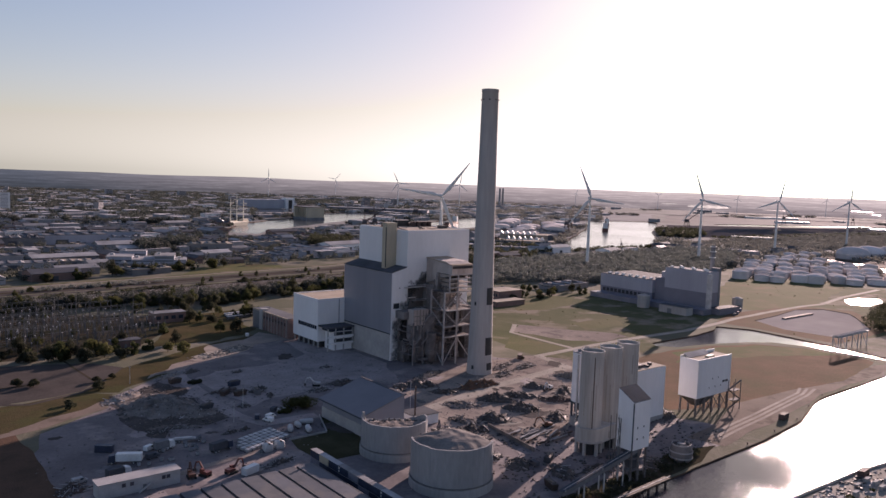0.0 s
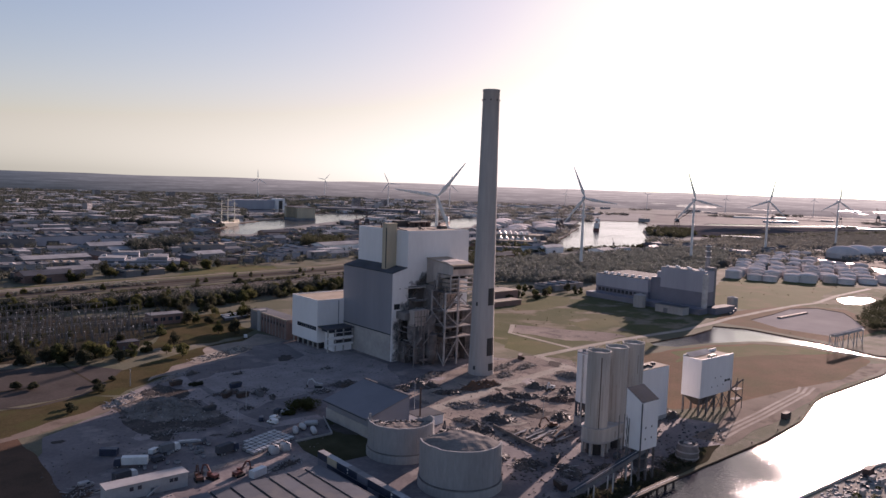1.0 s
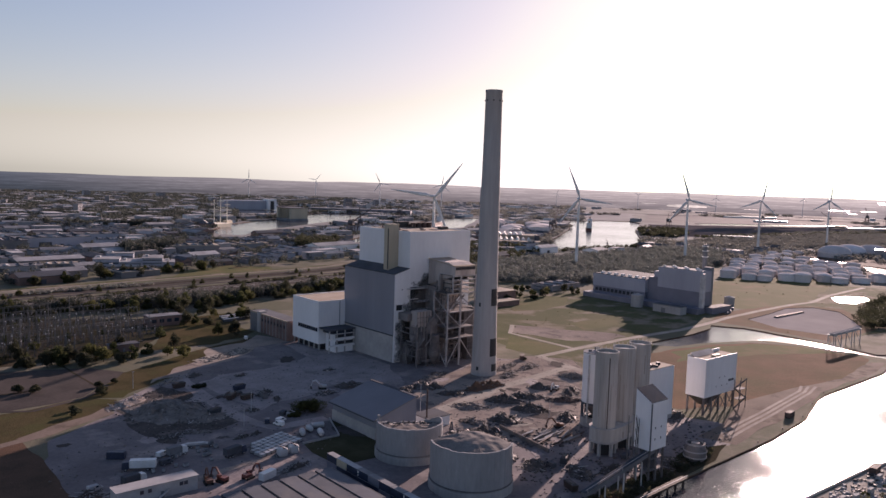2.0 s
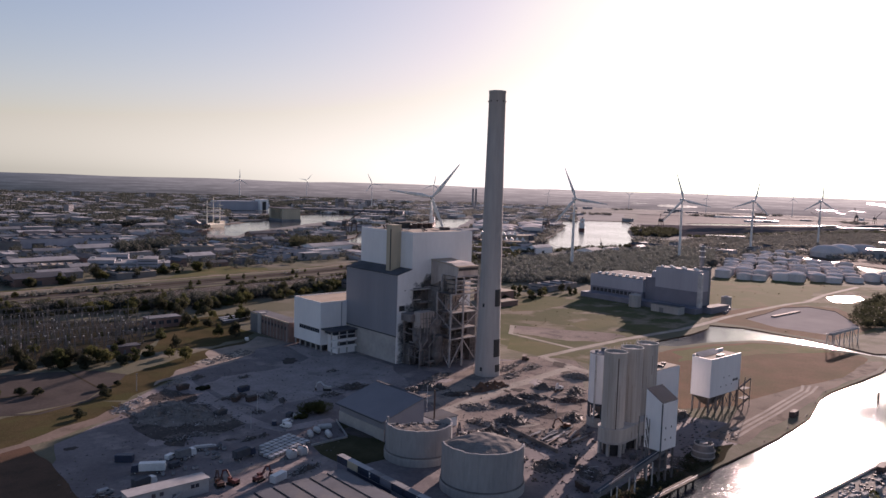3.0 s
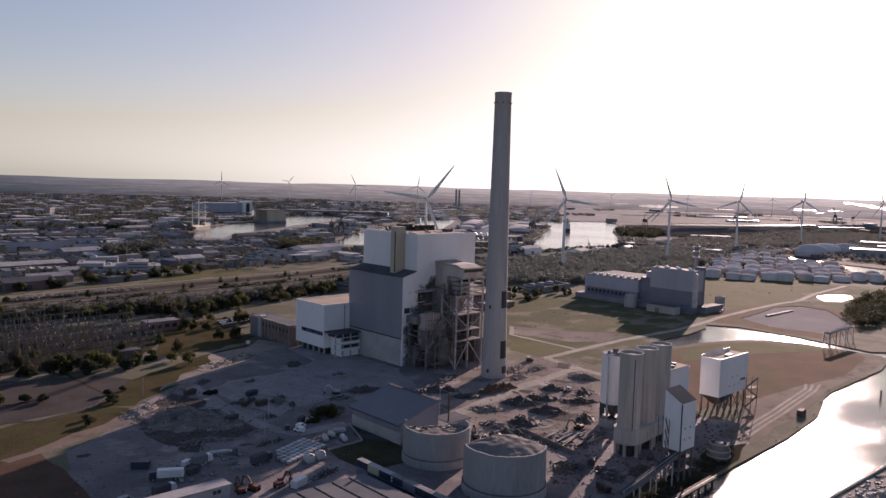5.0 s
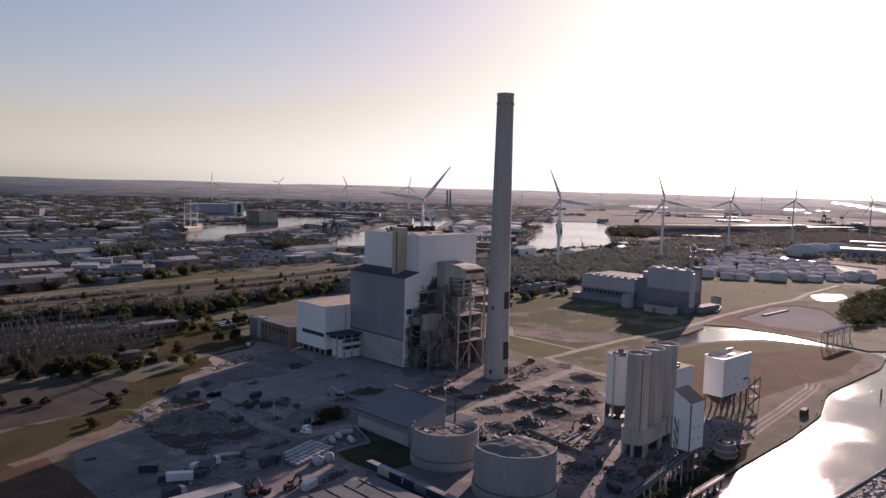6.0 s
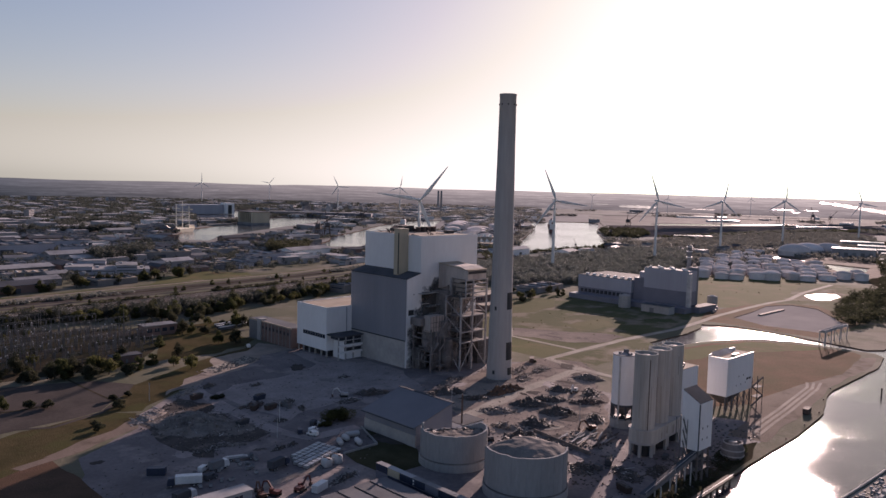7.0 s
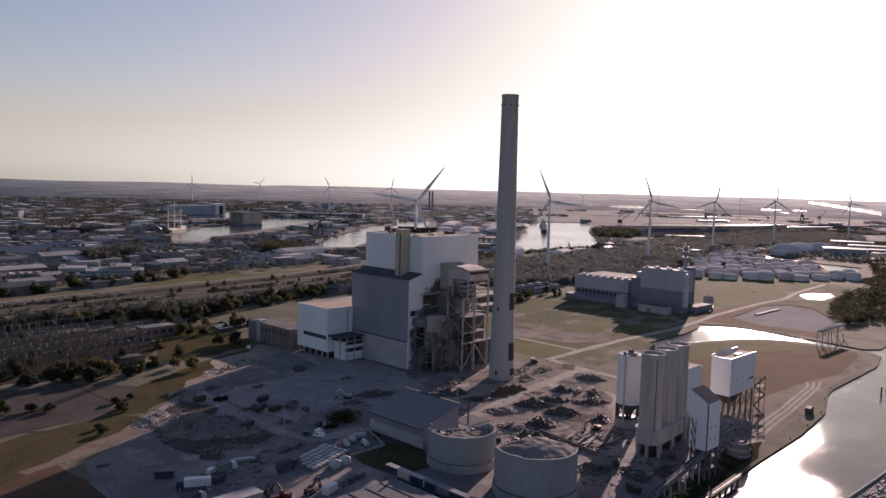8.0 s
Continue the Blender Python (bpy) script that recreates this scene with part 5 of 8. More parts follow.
# ---- open concrete tanks, partly demolished ----
def open_tank(x, y, r, h, seed, gap, wide, drop, level, label, dome=0.0, cover="rubble"):
    t = thing("concrete_tank", x, y, 0, label, "tank", "pair of open tanks")
    n, rg = 72, random.Random(seed)
    pts, hs, cut = [], [], []
    for i in range(n):
        a = 2 * math.pi * i / n
        d = abs((math.degrees(a) - gap + 180) % 360 - 180)
        cut.append(max(0, 1 - (d / wide) ** 2))
        hs.append(h - cut[-1] * drop - rg.uniform(0, .25) * (1 + 2 * (cut[-1] > 0)) - .3 * (noise.noise(Vector((i * .3, seed, 0))) + .5))
    for rr, top in ((r, 0), (r, 1), (r - .6, 1), (r - .6, 0)):
        for i in range(n):
            a = 2 * math.pi * i / n
            pts.append((x + rr * math.cos(a), y + rr * math.sin(a), hs[i] if top else 3.0))
    fs = [(k * n + i, k * n + (i + 1) % n, (k + 1) * n + (i + 1) % n, (k + 1) * n + i) for k in range(3) for i in range(n)]
    part("shell", Geo().add(pts, fs), M["tank"], t)
    part("base_ring", Geo().lathe(x, y, [(r + .5, 0), (r + .5, 2.6), (r + .05, 2.9)], n), M["concrete"], t)
    part("flange", Geo().lathe(x, y, [(r + .05, 2.92), (r + .35, 3.0), (r + .35, 3.35), (r + .05, 3.4)], n, False, False), M["sooty"], t, "dark rusty flange")
    for i in range(0, n, 4):
        a = 2 * math.pi * i / n
        part("rib", Geo().beam((x + (r + .02) * math.cos(a), y + (r + .02) * math.sin(a), 3.5), (x + (r + .02) * math.cos(a), y + (r + .02) * math.sin(a), hs[i] - .2), .1), M["tank"], t)
    fill, m = Geo(), 14
    for k in range(m + 1):
        for i in range(72):
            a = 2 * math.pi * i / 72
            z = level + dome * (1 - (k / m) ** 2) + .45 * noise.noise(Vector((math.cos(a) * k * .35, math.sin(a) * k * .35, seed))) - cut[i] * drop * .8 * (k / m) ** 2
            fill.v.append((x + (r - .65) * k / m * math.cos(a), y + (r - .65) * k / m * math.sin(a), min(z, hs[i] - .15 if k == m else 99)))
    fill.f = [(k * 72 + i, k * 72 + (i + 1) % 72, (k + 1) * 72 + (i + 1) % 72, (k + 1) * 72 + i) for k in range(m) for i in range(72)]
    part("rubble_fill", fill, M[cover], t, "dusty rubble filling the tank")
    bits = Geo()
    for k in range(90):
        a, q = radians(gap) + rg.uniform(-1.3, 1.3), rg.uniform(r * .35, r - 1)
        px, py = x + q * math.cos(a), y + q * math.sin(a)
        z = level - .6 + dome * (1 - (q / r) ** 2) - max(0, 1 - (abs(math.degrees(a) - gap) / wide) ** 2) * drop * .8 * (q / r) ** 2
        L, b = rg.uniform(.4, 2.2), rg.uniform(0, 6.28)
        bits.beam((px, py, z + .2), (px + L * math.cos(b), py + L * math.sin(b), z + rg.uniform(.4, 1.2)), rg.uniform(.2, .8), rg.uniform(.1, .4))
    tagged(part("debris", bits, M["scrap"], t, "dark scrap on the fill"), kind="stuff")


open_tank(170.8, 200.7, 13.9, 16.3, 3, 48, 95, 6.0, 15.6, "ribbed concrete tank with a domed dusty top and broken rim", 2.6, "tank_top")
open_tank(172.3, 236.2, 12.4, 13.4, 4, 62, 75, 4.5, 10.8, "roofless ribbed concrete tank with broken rim and rubble inside")
part("spike", Geo().box(161.9, 162.7, 241.8, 242.6, 3, 15.2), M["tank"], bpy.data.objects["concrete_tank.001"])

# ---- long shed beside the tanks ----
shed = thing("storage_shed", 182, 272, 0, "long low shed with blue-grey roof and pale lower wall", "shed")
part("wall", Geo().section([(171.3, 0), (191.3, 0), (191.3, 13.9), (190.8, 13.9), (171.3, 8.3)], "y", 256, 287), M["blue_clad"], shed)
part("lower_wall", Geo().box(170.9, 171.28, 255.7, 287.2, 0, 4.6), M["base_wall"], shed, "pale concrete lower wall")
part("roof", Geo().hexa([(169.6, 255.2, 7.9), (190.8, 255.2, 14.05), (190.8, 287.8, 14.05), (169.6, 287.8, 7.9), (169.6, 255.2, 8.2), (190.8, 255.2, 14.4), (190.8, 287.8, 14.4), (169.6, 287.8, 8.2)]), M["shed_roof"], shed, "blue-grey metal roof")
part("ridge_cap", Geo().box(190.4, 191.8, 255.2, 287.8, 13.9, 14.5), M["roof_dark"], shed)
part("gutter", Geo().box(169.3, 169.58, 255.2, 287.8, 7.7, 8.0), M["roof_dark"], shed)
part("stack_pipe", Geo().lathe(197, 256, [(.35, 0), (.35, 16.5)], 8), M["rust"], shed)
low = thing("flat_shed", 202, 259, 0, "small flat-roofed white block beside the shed", "shed")
part("wall", Geo().box(196, 208, 254, 264, 0, 4.2), M["white_clad"], low)
part("roof", Geo().box(195.7, 208.3, 253.7, 264.3, 4.2, 4.5), M["roof_dark"], low)

# ---- warehouse with grey roof panels and a wall of containers ----
wh = thing("warehouse", 105, 215, 0, "low warehouse with grey roof panels and dark gaps", "warehouse")
part("wall", Geo().box(62, 136, 150, 232.2, 0, 4.2), M["roof_grey"], wh)
for k in range(11):
    xb = 134.6 - k * 6.6
    part("roof_panel", Geo().box(xb - 5.6, xb, 150.4, 231.8, 4.25, 4.8), M["panel_roof"], wh, "grey metal roof panel")
part("roof_gap", Geo().box(62.2, 135.8, 150.2, 232, 4.2, 4.24), M["dark"], wh)

def container(x, y, z, rot, paint, label, group="", top=None, mark=False):
    c = thing("shipping_container", 0, 0, 0, label, "container", group)
    side = [(-2.94 + .42 * (k // 4) + (0, .11, .21, .32)[k % 4], (1.2, 1.2, 1.27, 1.27)[k % 4]) for k in range(56)]
    ribs = Geo().prism([(-3.03, -1.2)] + [(u, -v) for u, v in side] + [(3.03, -1.2), (3.03, 1.2)] + side[::-1] + [(-3.03, 1.2)], .12, 2.5)
    part("roof", Geo().box(-3.03, 3.03, -1.22, 1.22, 2.5, 2.59), top or paint, c)
    part("body", ribs, paint, c)
    part("door", Geo().box(3.032, 3.09, -1.15, -.03, .2, 2.45), paint, c)
    part("door", Geo().box(3.032, 3.09, .03, 1.15, .2, 2.45), paint, c)
    part("skid", Geo().box(-3.0, 3.0, -1.15, 1.15, 0, .118), M["rubber"], c)
    if mark:
        part("marking", Geo().box(2.0, 2.7, 1.275, 1.3, 1.5, 2.2), M["white_paint"], c, "white painted mark")
        part("marking", Geo().box(2.0, 2.7, 1.275, 1.3, .5, 1.1), M["white_paint"], c, "white painted mark")
    c.matrix_basis = pose(x, y, z, 0, 0, rot)
    return c


WALL = []
for level in range(2):
    for k in range(10):
        paint = M["blue_paint"] if (k + level) % 5 else M["navy"]
        if k == 1 and level == 1:
            paint = M["beige"]
        if level == 0 or k not in (3, 7):
            WALL.append((141.6, 239.6 - k * 6.25, level * 2.6, paint))
seen_paint = {}
for x, y, z, paint in WALL:
    if paint.name not in seen_paint:
        nice = {"white_cladding": "pale grey", "dark_blue_paint": "dark blue"}.get(paint.name, paint.name.replace("_paint", "").replace("_", " "))
        seen_paint[paint.name] = container(x, y, z, 90, paint, nice + " stacked shipping container beside the warehouse", "wall of stacked containers", M["roof_pale"])
    else:
        copy_thing(seen_paint[paint.name], pose(x, y, z, 0, 0, 90))

marked = container(141.6, 239.6 - 3 * 6.25, 2.6, 90, M["blue_paint"], "blue stacked shipping container with white marks", "wall of stacked containers", M["roof_pale"], True)
copy_thing(marked, pose(141.6, 239.6 - 7 * 6.25, 2.6, 0, 0, 90))

hut = thing("site_hut", 84, 253, 0, "long white two-storey site hut with small windows", "hut")
part("wall", Geo().box(71, 96.5, 250.6, 256.2, 0, 4.6), M["dull_white"], hut)
part("roof", Geo().box(70.7, 96.8, 250.3, 256.5, 4.6, 4.85), M["roof_pale"], hut)
for k, x in enumerate((78, 80.5, 90.5, 92)):
    part("window", Geo().box(x, x + 1.2, 250.5, 250.597, 2.6, 3.8), M["glass"], hut)
part("door", Geo().box(84.5, 85.6, 250.5, 250.597, .1, 2.2), M["roof_grey"], hut)
part("stair", Geo().beam((83, 249.8, 0), (87, 249.8, 2.6), .8, .3), M["steel"], hut)

# ---- gas-fired works beyond the grass ----
gp = thing("gas_power_plant", 595, 410, 0, "modern pale blue and navy clad gas power plant", "power plant")
part("turbine_hall", Geo().box(574, 622, 411, 468.5, 10, 21), M["pale_blue"], gp, "pale blue upper cladding")
part("turbine_hall_base", Geo().box(574.2, 621.8, 411.2, 468.3, 0, 9.98), M["navy"], gp, "dark blue lower cladding")
part("hall_roof", Geo().box(574.6, 621.4, 411.6, 467.9, 21, 21.4), M["roof_dark"], gp)
part("boiler_hall", Geo().box(574, 588, 356, 398.5, 17, 34.2), M["pale_blue"], gp, "pale blue upper cladding")
part("boiler_hall_base", Geo().box(574.2, 587.8, 356.2, 398.3, 0, 16.98), M["navy"], gp, "dark blue lower cladding")
part("boiler_roof", Geo().box(574.6, 587.4, 356.6, 397.9, 34.2, 34.6), M["roof_pale"], gp)
part("link_block", Geo().box(578, 605, 398.6, 410.9, 0, 24), M["navy"], gp)
part("link_tower", Geo().box(584, 592, 400, 409, 24, 29), M["pale_blue"], gp)
part("low_wing", Geo().box(562, 573.9, 352, 470, 0, 4.6), M["navy"], gp)
part("side_wing", Geo().box(576, 606, 346, 355.8, 0, 5), M["navy"], gp)
for k, (x, y, w, h) in enumerate(((608, 352, 3.0, 3.4), (613, 349, 2.2, 2.4), (618, 353, 2.6, 4.2), (598, 343, 2.4, 2.2), (590, 341, 3.2, 1.8))):
    part("outside_unit", Geo().box(x - w / 2, x + w / 2, y - w / 3, y + w / 3, 0, h), M["navy" if k % 2 else "roof_grey"], gp)
part("side_roof", Geo().box(576.2, 605.8, 346.2, 355.6, 5, 5.3), M["roof_dark"], gp)
for k in range(7):
    part("roof_vent", Geo().box(578, 581, 415 + k * 7.6, 417.5 + k * 7.6, 21.4, 23), M["white_clad"], gp)
for k in range(10):
    part("roof_unit", Geo().box(576 + (k % 3) * 4, 577.6 + (k % 3) * 4, 359 + k * 3.8, 360.8 + k * 3.8, 34.6, 36), M["white_clad"], gp)
stk = part("exhaust_chimney", Geo().lathe(601.5, 371, [(1.9, 0), (1.9, 55)], 20), M["roof_grey"], gp, "grey exhaust stack")
for z in (44, 49, 53.2):
    part("platform", Geo().lathe(601.5, 371, [(1.95, z), (2.8, z), (2.8, z + .7), (1.95, z + .7)], 16), M["white_paint"], stk)
part("stack_duct", Geo().box(588.2, 593, 357, 364, 0, 37), M["roof_grey"], gp)
part("stair_tower", Geo().box(570.5, 573.9, 352.6, 355.9, 0, 33), M["steel"], gp)
for k in range(12):
    part("louvre", Geo().box(573.9, 574.19, 414 + k * 4.4, 417 + k * 4.4, 5.5, 8.5), M["dark"], gp)
ct = thing("storage_tank", 553, 404, 0, "pale cylindrical water tank beside the gas plant", "tank")
part("shell", Geo().lathe(553, 404, [(5.2, 0), (5.2, 10.5), (.5, 11.8)], 28), M["concrete"], ct)
ct2 = copy_thing(ct, pose(627, 360, 0) @ Matrix.Scale(.85, 4))
tagged(ct2, "pale cylindrical tank beside the plant road")
lw = thing("service_building", 552, 370, 0, "low pale service building in front of the gas plant", "building")
part("wall", Geo().box(547, 556, 358, 384, 0, 6.2), M["concrete"], lw)
part("roof", Geo().box(546.8, 556.2, 357.8, 384.2, 6.2, 6.6), M["roof_grey"], lw)
part("door", Geo().box(546.9, 546.99, 372, 376, 0, 4), M["roof_grey"], lw)

# pipe bridge over the narrow canal, footbridge and jetty
pb = thing("pipe_bridge", 540, 228, 0, "steel pipe bridge on trestles over the narrow canal", "bridge")
part("deck", Geo().box(515, 560, 225, 229, 9.6, 10.4), M["steel"], pb)
for k in range(6):
    part("pipe", Geo().tube((515, 225.5 + k * .6, 10.75), (560, 225.5 + k * .6, 10.75), .25), M["roof_pale"], pb)
for x in (516, 528, 545, 559):
    for y in (225.2, 228.8):
        part("leg", Geo().beam((x, y, -3), (x, y, 9.6), .5), M["steel"], pb)
    part("brace", Geo().beam((x, 225.2, 1), (x, 228.8, 9), .3), M["steel"], pb)
jt = thing("jetty", 640, 312, -0.5, "dark floating jetty in the basin", "jetty")
part("deck", Geo().box(612, 660, 309, 312, -0.5, 0.7), M["rust"], jt)
for k in range(7):
    mp = thing("mooring_pile", 410 + k * 26, 160 + (k % 2) * 4, -3, "dark timber mooring pile in the canal", "pile", "mooring piles")
    part("pile", Geo().lathe(410 + k * 26, 160 + (k % 2) * 4, [(.5, -4), (.4, 3)], 8), M["bark"], mp)
    part("cap", Geo().lathe(410 + k * 26, 160 + (k % 2) * 4, [(.55, 3), (.55, 3.4)], 8), M["rust"], mp)

# ---- wind turbines ----
def wind_turbine(x, y, hub, size, turn, label, group, face=-140):
    t = thing("wind_turbine", 0, 0, 0, label, "wind turbine", group)
    smooth(part("tower", Geo().lathe(0, 0, [(2.1 * size, 0), (1.7 * size, hub * .5), (1.15 * size, hub - 1.2)], 18), M["white_paint"], t))
    part("nacelle", Geo().section([(-1.7 * size, hub - 1.6 * size), (1.7 * size, hub - 1.6 * size), (1.7 * size, hub + 1.4 * size), (1.2 * size, hub + 1.9 * size), (-1.2 * size, hub + 1.9 * size), (-1.7 * size, hub + 1.4 * size)], "y", -3.4 * size, 6.0 * size), M["white_paint"], t)
    rotor = part("hub", Geo().tube((0, -3.3 * size, hub), (0, -6.0 * size, hub), 1.6 * size, .6 * size, 12), M["white_paint"], t)
    for k in range(3):
        a = radians(turn + 120 * k)
        ux, uz = math.sin(a), math.cos(a)
        px, pz = math.cos(a), -math.sin(a)
        g = Geo()
        rings = ((1.2, .9, .9), (4, 1.0, .9), (9, 1.9, .55), (20, 1.35, .4), (32, .85, .25), (40, .4, .14), (41.5, .12, .08))
        pts = []
        for r, c, th in rings:
            r, c, th = r * size, c * size, th * size
            for s, d in ((-.35, 0), (.1, 1), (.65, 0), (.1, -1)):
                pts.append((ux * r + px * c * 2 * s, -4.8 * size + d * th, hub + uz * r + pz * c * 2 * s))
        fs = [(j * 4 + i, j * 4 + (i + 1) % 4, j * 4 + 4 + (i + 1) % 4, j * 4 + 4 + i) for j in range(len(rings) - 1) for i in range(4)]
        part("blade", g.add(pts, fs + [(3, 2, 1, 0), (24, 25, 26, 27)]), M["white_paint"], rotor)
    t.matrix_basis = pose(x, y, 0, 0, 0, face + 90)
    return t


for x, y, hub, turn in ((467.7, 577.6, 86.9, 38), (743, 628.3, 86.3, -22), (969, 617.5, 87, -18), (1268, 663, 85.5, 12), (1578, 679, 87, 2), (1950, 650, 84, -20)):
    wind_turbine(x, y, hub, 1.0, turn, "slender pale grey three-bladed wind turbine", "row of wind turbines", -129)
for x, y, hub, turn in ((1505, 3034, 84, 0), (2123, 3512, 86, 40), (1635, 2271, 86, -25), (1829, 2157, 88, 10), (2977, 2115, 68, 60), (3156, 1829, 65, 5), (3313, 1514, 73, 0), (2751, 2408, 60, 20)):
    wind_turbine(x, y, hub, 1.0 if y > x else .6, turn, "distant pale wind turbine in the haze", "distant wind turbines", -129)

# ---- tank terminal ----
def tank_row(x, y, r, h, label, group, dome=False):
    t = thing("oil_tank", 0, 0, 0, label, "storage tank", group)
    part("shell", Geo().lathe(0, 0, [(r, 0), (r, h)], 28), M["tank_wall"], t)
    prof = [(r + .2, h), (r * .94, h + r * .04), (r * .75, h + r * .09), (r * .4, h + r * .17), (.3, h + r * .22)] if not dome else [(r, h), (r * .93, h + r * .16), (r * .75, h + r * .3), (r * .45, h + r * .41), (.4, h + r * .46)]
    smooth(part("roof", Geo().lathe(0, 0, prof, 28), M["tank_wall" if dome else "tank_roof"], t, "low domed roof"), 60)
    part("rim_band", Geo().lathe(0, 0, [(r + .05, h - .6), (r + .2, h - .5), (r + .2, h - .1), (r + .05, h)], 28, False, False), M["tank_wall"], t)
    t.matrix_basis = pose(x, y, 0)
    return t


FARM = [(822, 480), (826, 452), (905, 395), (985, 335), (1060, 360), (1085, 425), (1140, 470), (1150, 540), (1240, 580), (1150, 600), (980, 552)]
first = None
for j in range(20):
    for i in range(15):
        x, y = 842 + j * 20.6 + i * 6.6 + 2.5 * math.sin(i * 5 + j * 3), 478 - i * 18.9 + j * 9.7 + 2.5 * math.cos(i * 3 + j * 7)
        if not inside(x, y, FARM) or any(inside(x * k, y * k, w) for w in (LAGOON_A, LAGOON_B) for k in (.99, 1.03, 1.07)):
            continue
        if first is None:
            first = tank_row(x, y, 9.4, 8.5, "grey cylindrical oil tank with low domed roof", "tank terminal")
        else:
            copy_thing(first, pose(x, y, 0) @ Matrix.Diagonal((.95 + .1 * math.sin(x),) * 2 + (.85 + .2 * math.cos(y), 1)))
dome = None
for x, y in ((1294, 546), (1346, 543), (1385, 524)):
    dome = tank_row(x, y, 25, 8, "huge grey domed storage building", "storage domes", True) if dome is None else copy_thing(dome, pose(x, y, 0))
for x, y, L, r in ((2770, 1465, 200, -36), (1535, 855, 80, -48), (2400, 900, 160, -30), (2500, 1250, 120, -30)):
    gs = thing("long_shed", 0, 0, 0, "long low distant shed with glossy roof", "shed", "distant long sheds")
    part("wall", Geo().box(-L / 2, L / 2, -8, 8, 0, 6), M["far_white"], gs)
    part("roof", Geo().section([(-8.4, 6), (8.4, 6), (0, 6.7)], "x", -L / 2 - 1, L / 2 + 1), M["gloss_roof"], gs)
    gs.matrix_basis = pose(x, y, 0, 0, 0, r)
third = None
for i, (x, y) in enumerate(((960, 945), (990, 970), (1020, 995), (985, 1010), (1015, 1035), (1045, 1060), (1075, 1080), (1110, 1110), (1145, 1135))):
    third = tank_row(x, y, 13, 13, "pale storage tank beside the harbour basin", "harbour tanks") if third is None else copy_thing(third, pose(x, y, 0))

# dark storage halls past the lagoons
store = None
for x, y, sx, sy, sz in ((1345, 470, 1, 1, 1), (1385, 500, .7, .8, .8), (1420, 430, .6, .8, .45), (1500, 452, .8, 1, .5), (1570, 500, 1, 1, .6), (1290, 398, .5, .6, .4), (1680, 560, 1.2, 1, .6), (1230, 380, .45, .5, .35), (1640, 470, .7, .8, .4)):
    if store is None:
        store = thing("storage_hall", 0, 0, 0, "tall grey storage hall with bright metal roof", "hall", "terminal halls")
        part("wall", Geo().box(-32, 32, -16, 16, 0, 15), M["far_wall"], store)
        part("roof", Geo().section([(-16.6, 15), (16.6, 15), (0, 16.8)], "x", -32.6, 32.6), M["gloss_roof"], store, "bright metal roof")
        for k in range(5):
            part("door", Geo().box(-28 + k * 12, -22 + k * 12, 16.01, 16.2, 0, 9), M["roof_grey"], store)
        store.matrix_basis = pose(x, y, 0, 0, 0, 109)
    else:
        copy_thing(store, pose(x, y, 0, 0, 0, 109) @ Matrix.Diagonal((sx, sy, sz, 1)))

# ---- generic works halls, houses and flats ----
def hall(kind, label, group):
    """A works hall 40 x 24 m: walls, flat or ridged roof, skylights, doors."""
    h = thing("works_hall", 0, 0, 0, label, "industrial hall", group)
    wall, roof = (("wall_mix", "roof_grey"), ("white_clad", "roof_pale"), ("wall_mix", "roof_tan"), ("brick", "roof_dark"), ("pale_blue", "roof_grey"), ("wall_mix", "roof_pale"))[kind]
    H = (6, 8, 5.5, 6.5, 7.5, 7)[kind]
    part("wall", Geo().box(-20, 20, -12, 12, 0, H), M[wall], h)
    if kind in (0, 2, 4):
        part("roof", Geo().box(-20.3, 20.3, -12.3, 12.3, H, H + .5), M[roof], h)
        for i in range(6):
            part("skylight", Geo().section([(-18 + i * 6.4, H + .5), (-15.6 + i * 6.4, H + .5), (-17.4 + i * 6.4, H + 1.5)], "y", -10.5, 10.5 - (i % 2) * 6), M["roof_pale"] if i % 2 else M["roof_dark"], h)
        part("roof_unit", Geo().box(13, 16, -3, 2, H + .5, H + 2.2), M["roof_dark"], h)
    else:
        for s in (-1, 1):
            part("roof", Geo().hexa([(-20.4, s * 12.5, H - .1), (20.4, s * 12.5, H - .1), (20.4, 0, H + 3), (-20.4, 0, H + 3), (-20.4, s * 12.5, H + .3), (20.4, s * 12.5, H + .3), (20.4, 0, H + 3.4), (-20.4, 0, H + 3.4)]), M[roof], h)
        part("gable", Geo().section([(-12, H), (12, H), (0, H + 2.9)], "x", -19.9, 19.9), M[wall], h)
    part("door", Geo().box(-5, 1, -12.1, -12.003, 0, 4), M["roof_dark"], h)
    part("window_band", Geo().box(-20.1, -20.003, -9, 9, H * .6, H * .72), M["glass"], h)
    return h


def block(label, group, storeys=8, w=26, d=14, mat="wall_mix", glazing="glass"):
    h = thing("apartment_block", 0, 0, 0, label, "apartment block", group)
    H = storeys * 3
    part("wall", Geo().box(-w / 2, w / 2, -d / 2, d / 2, 0, H), M[mat], h)
    part("roof", Geo().box(-w / 2 - .2, w / 2 + .2, -d / 2 - .2, d / 2 + .2, H, H + .6), M["roof_grey"], h)
    for s in range(storeys):
        part("window_band", Geo().box(-w / 2 + 1, w / 2 - 1, -d / 2 - .12, -d / 2 - .004, s * 3 + 1, s * 3 + 2.3), M[glazing], h)
    return h


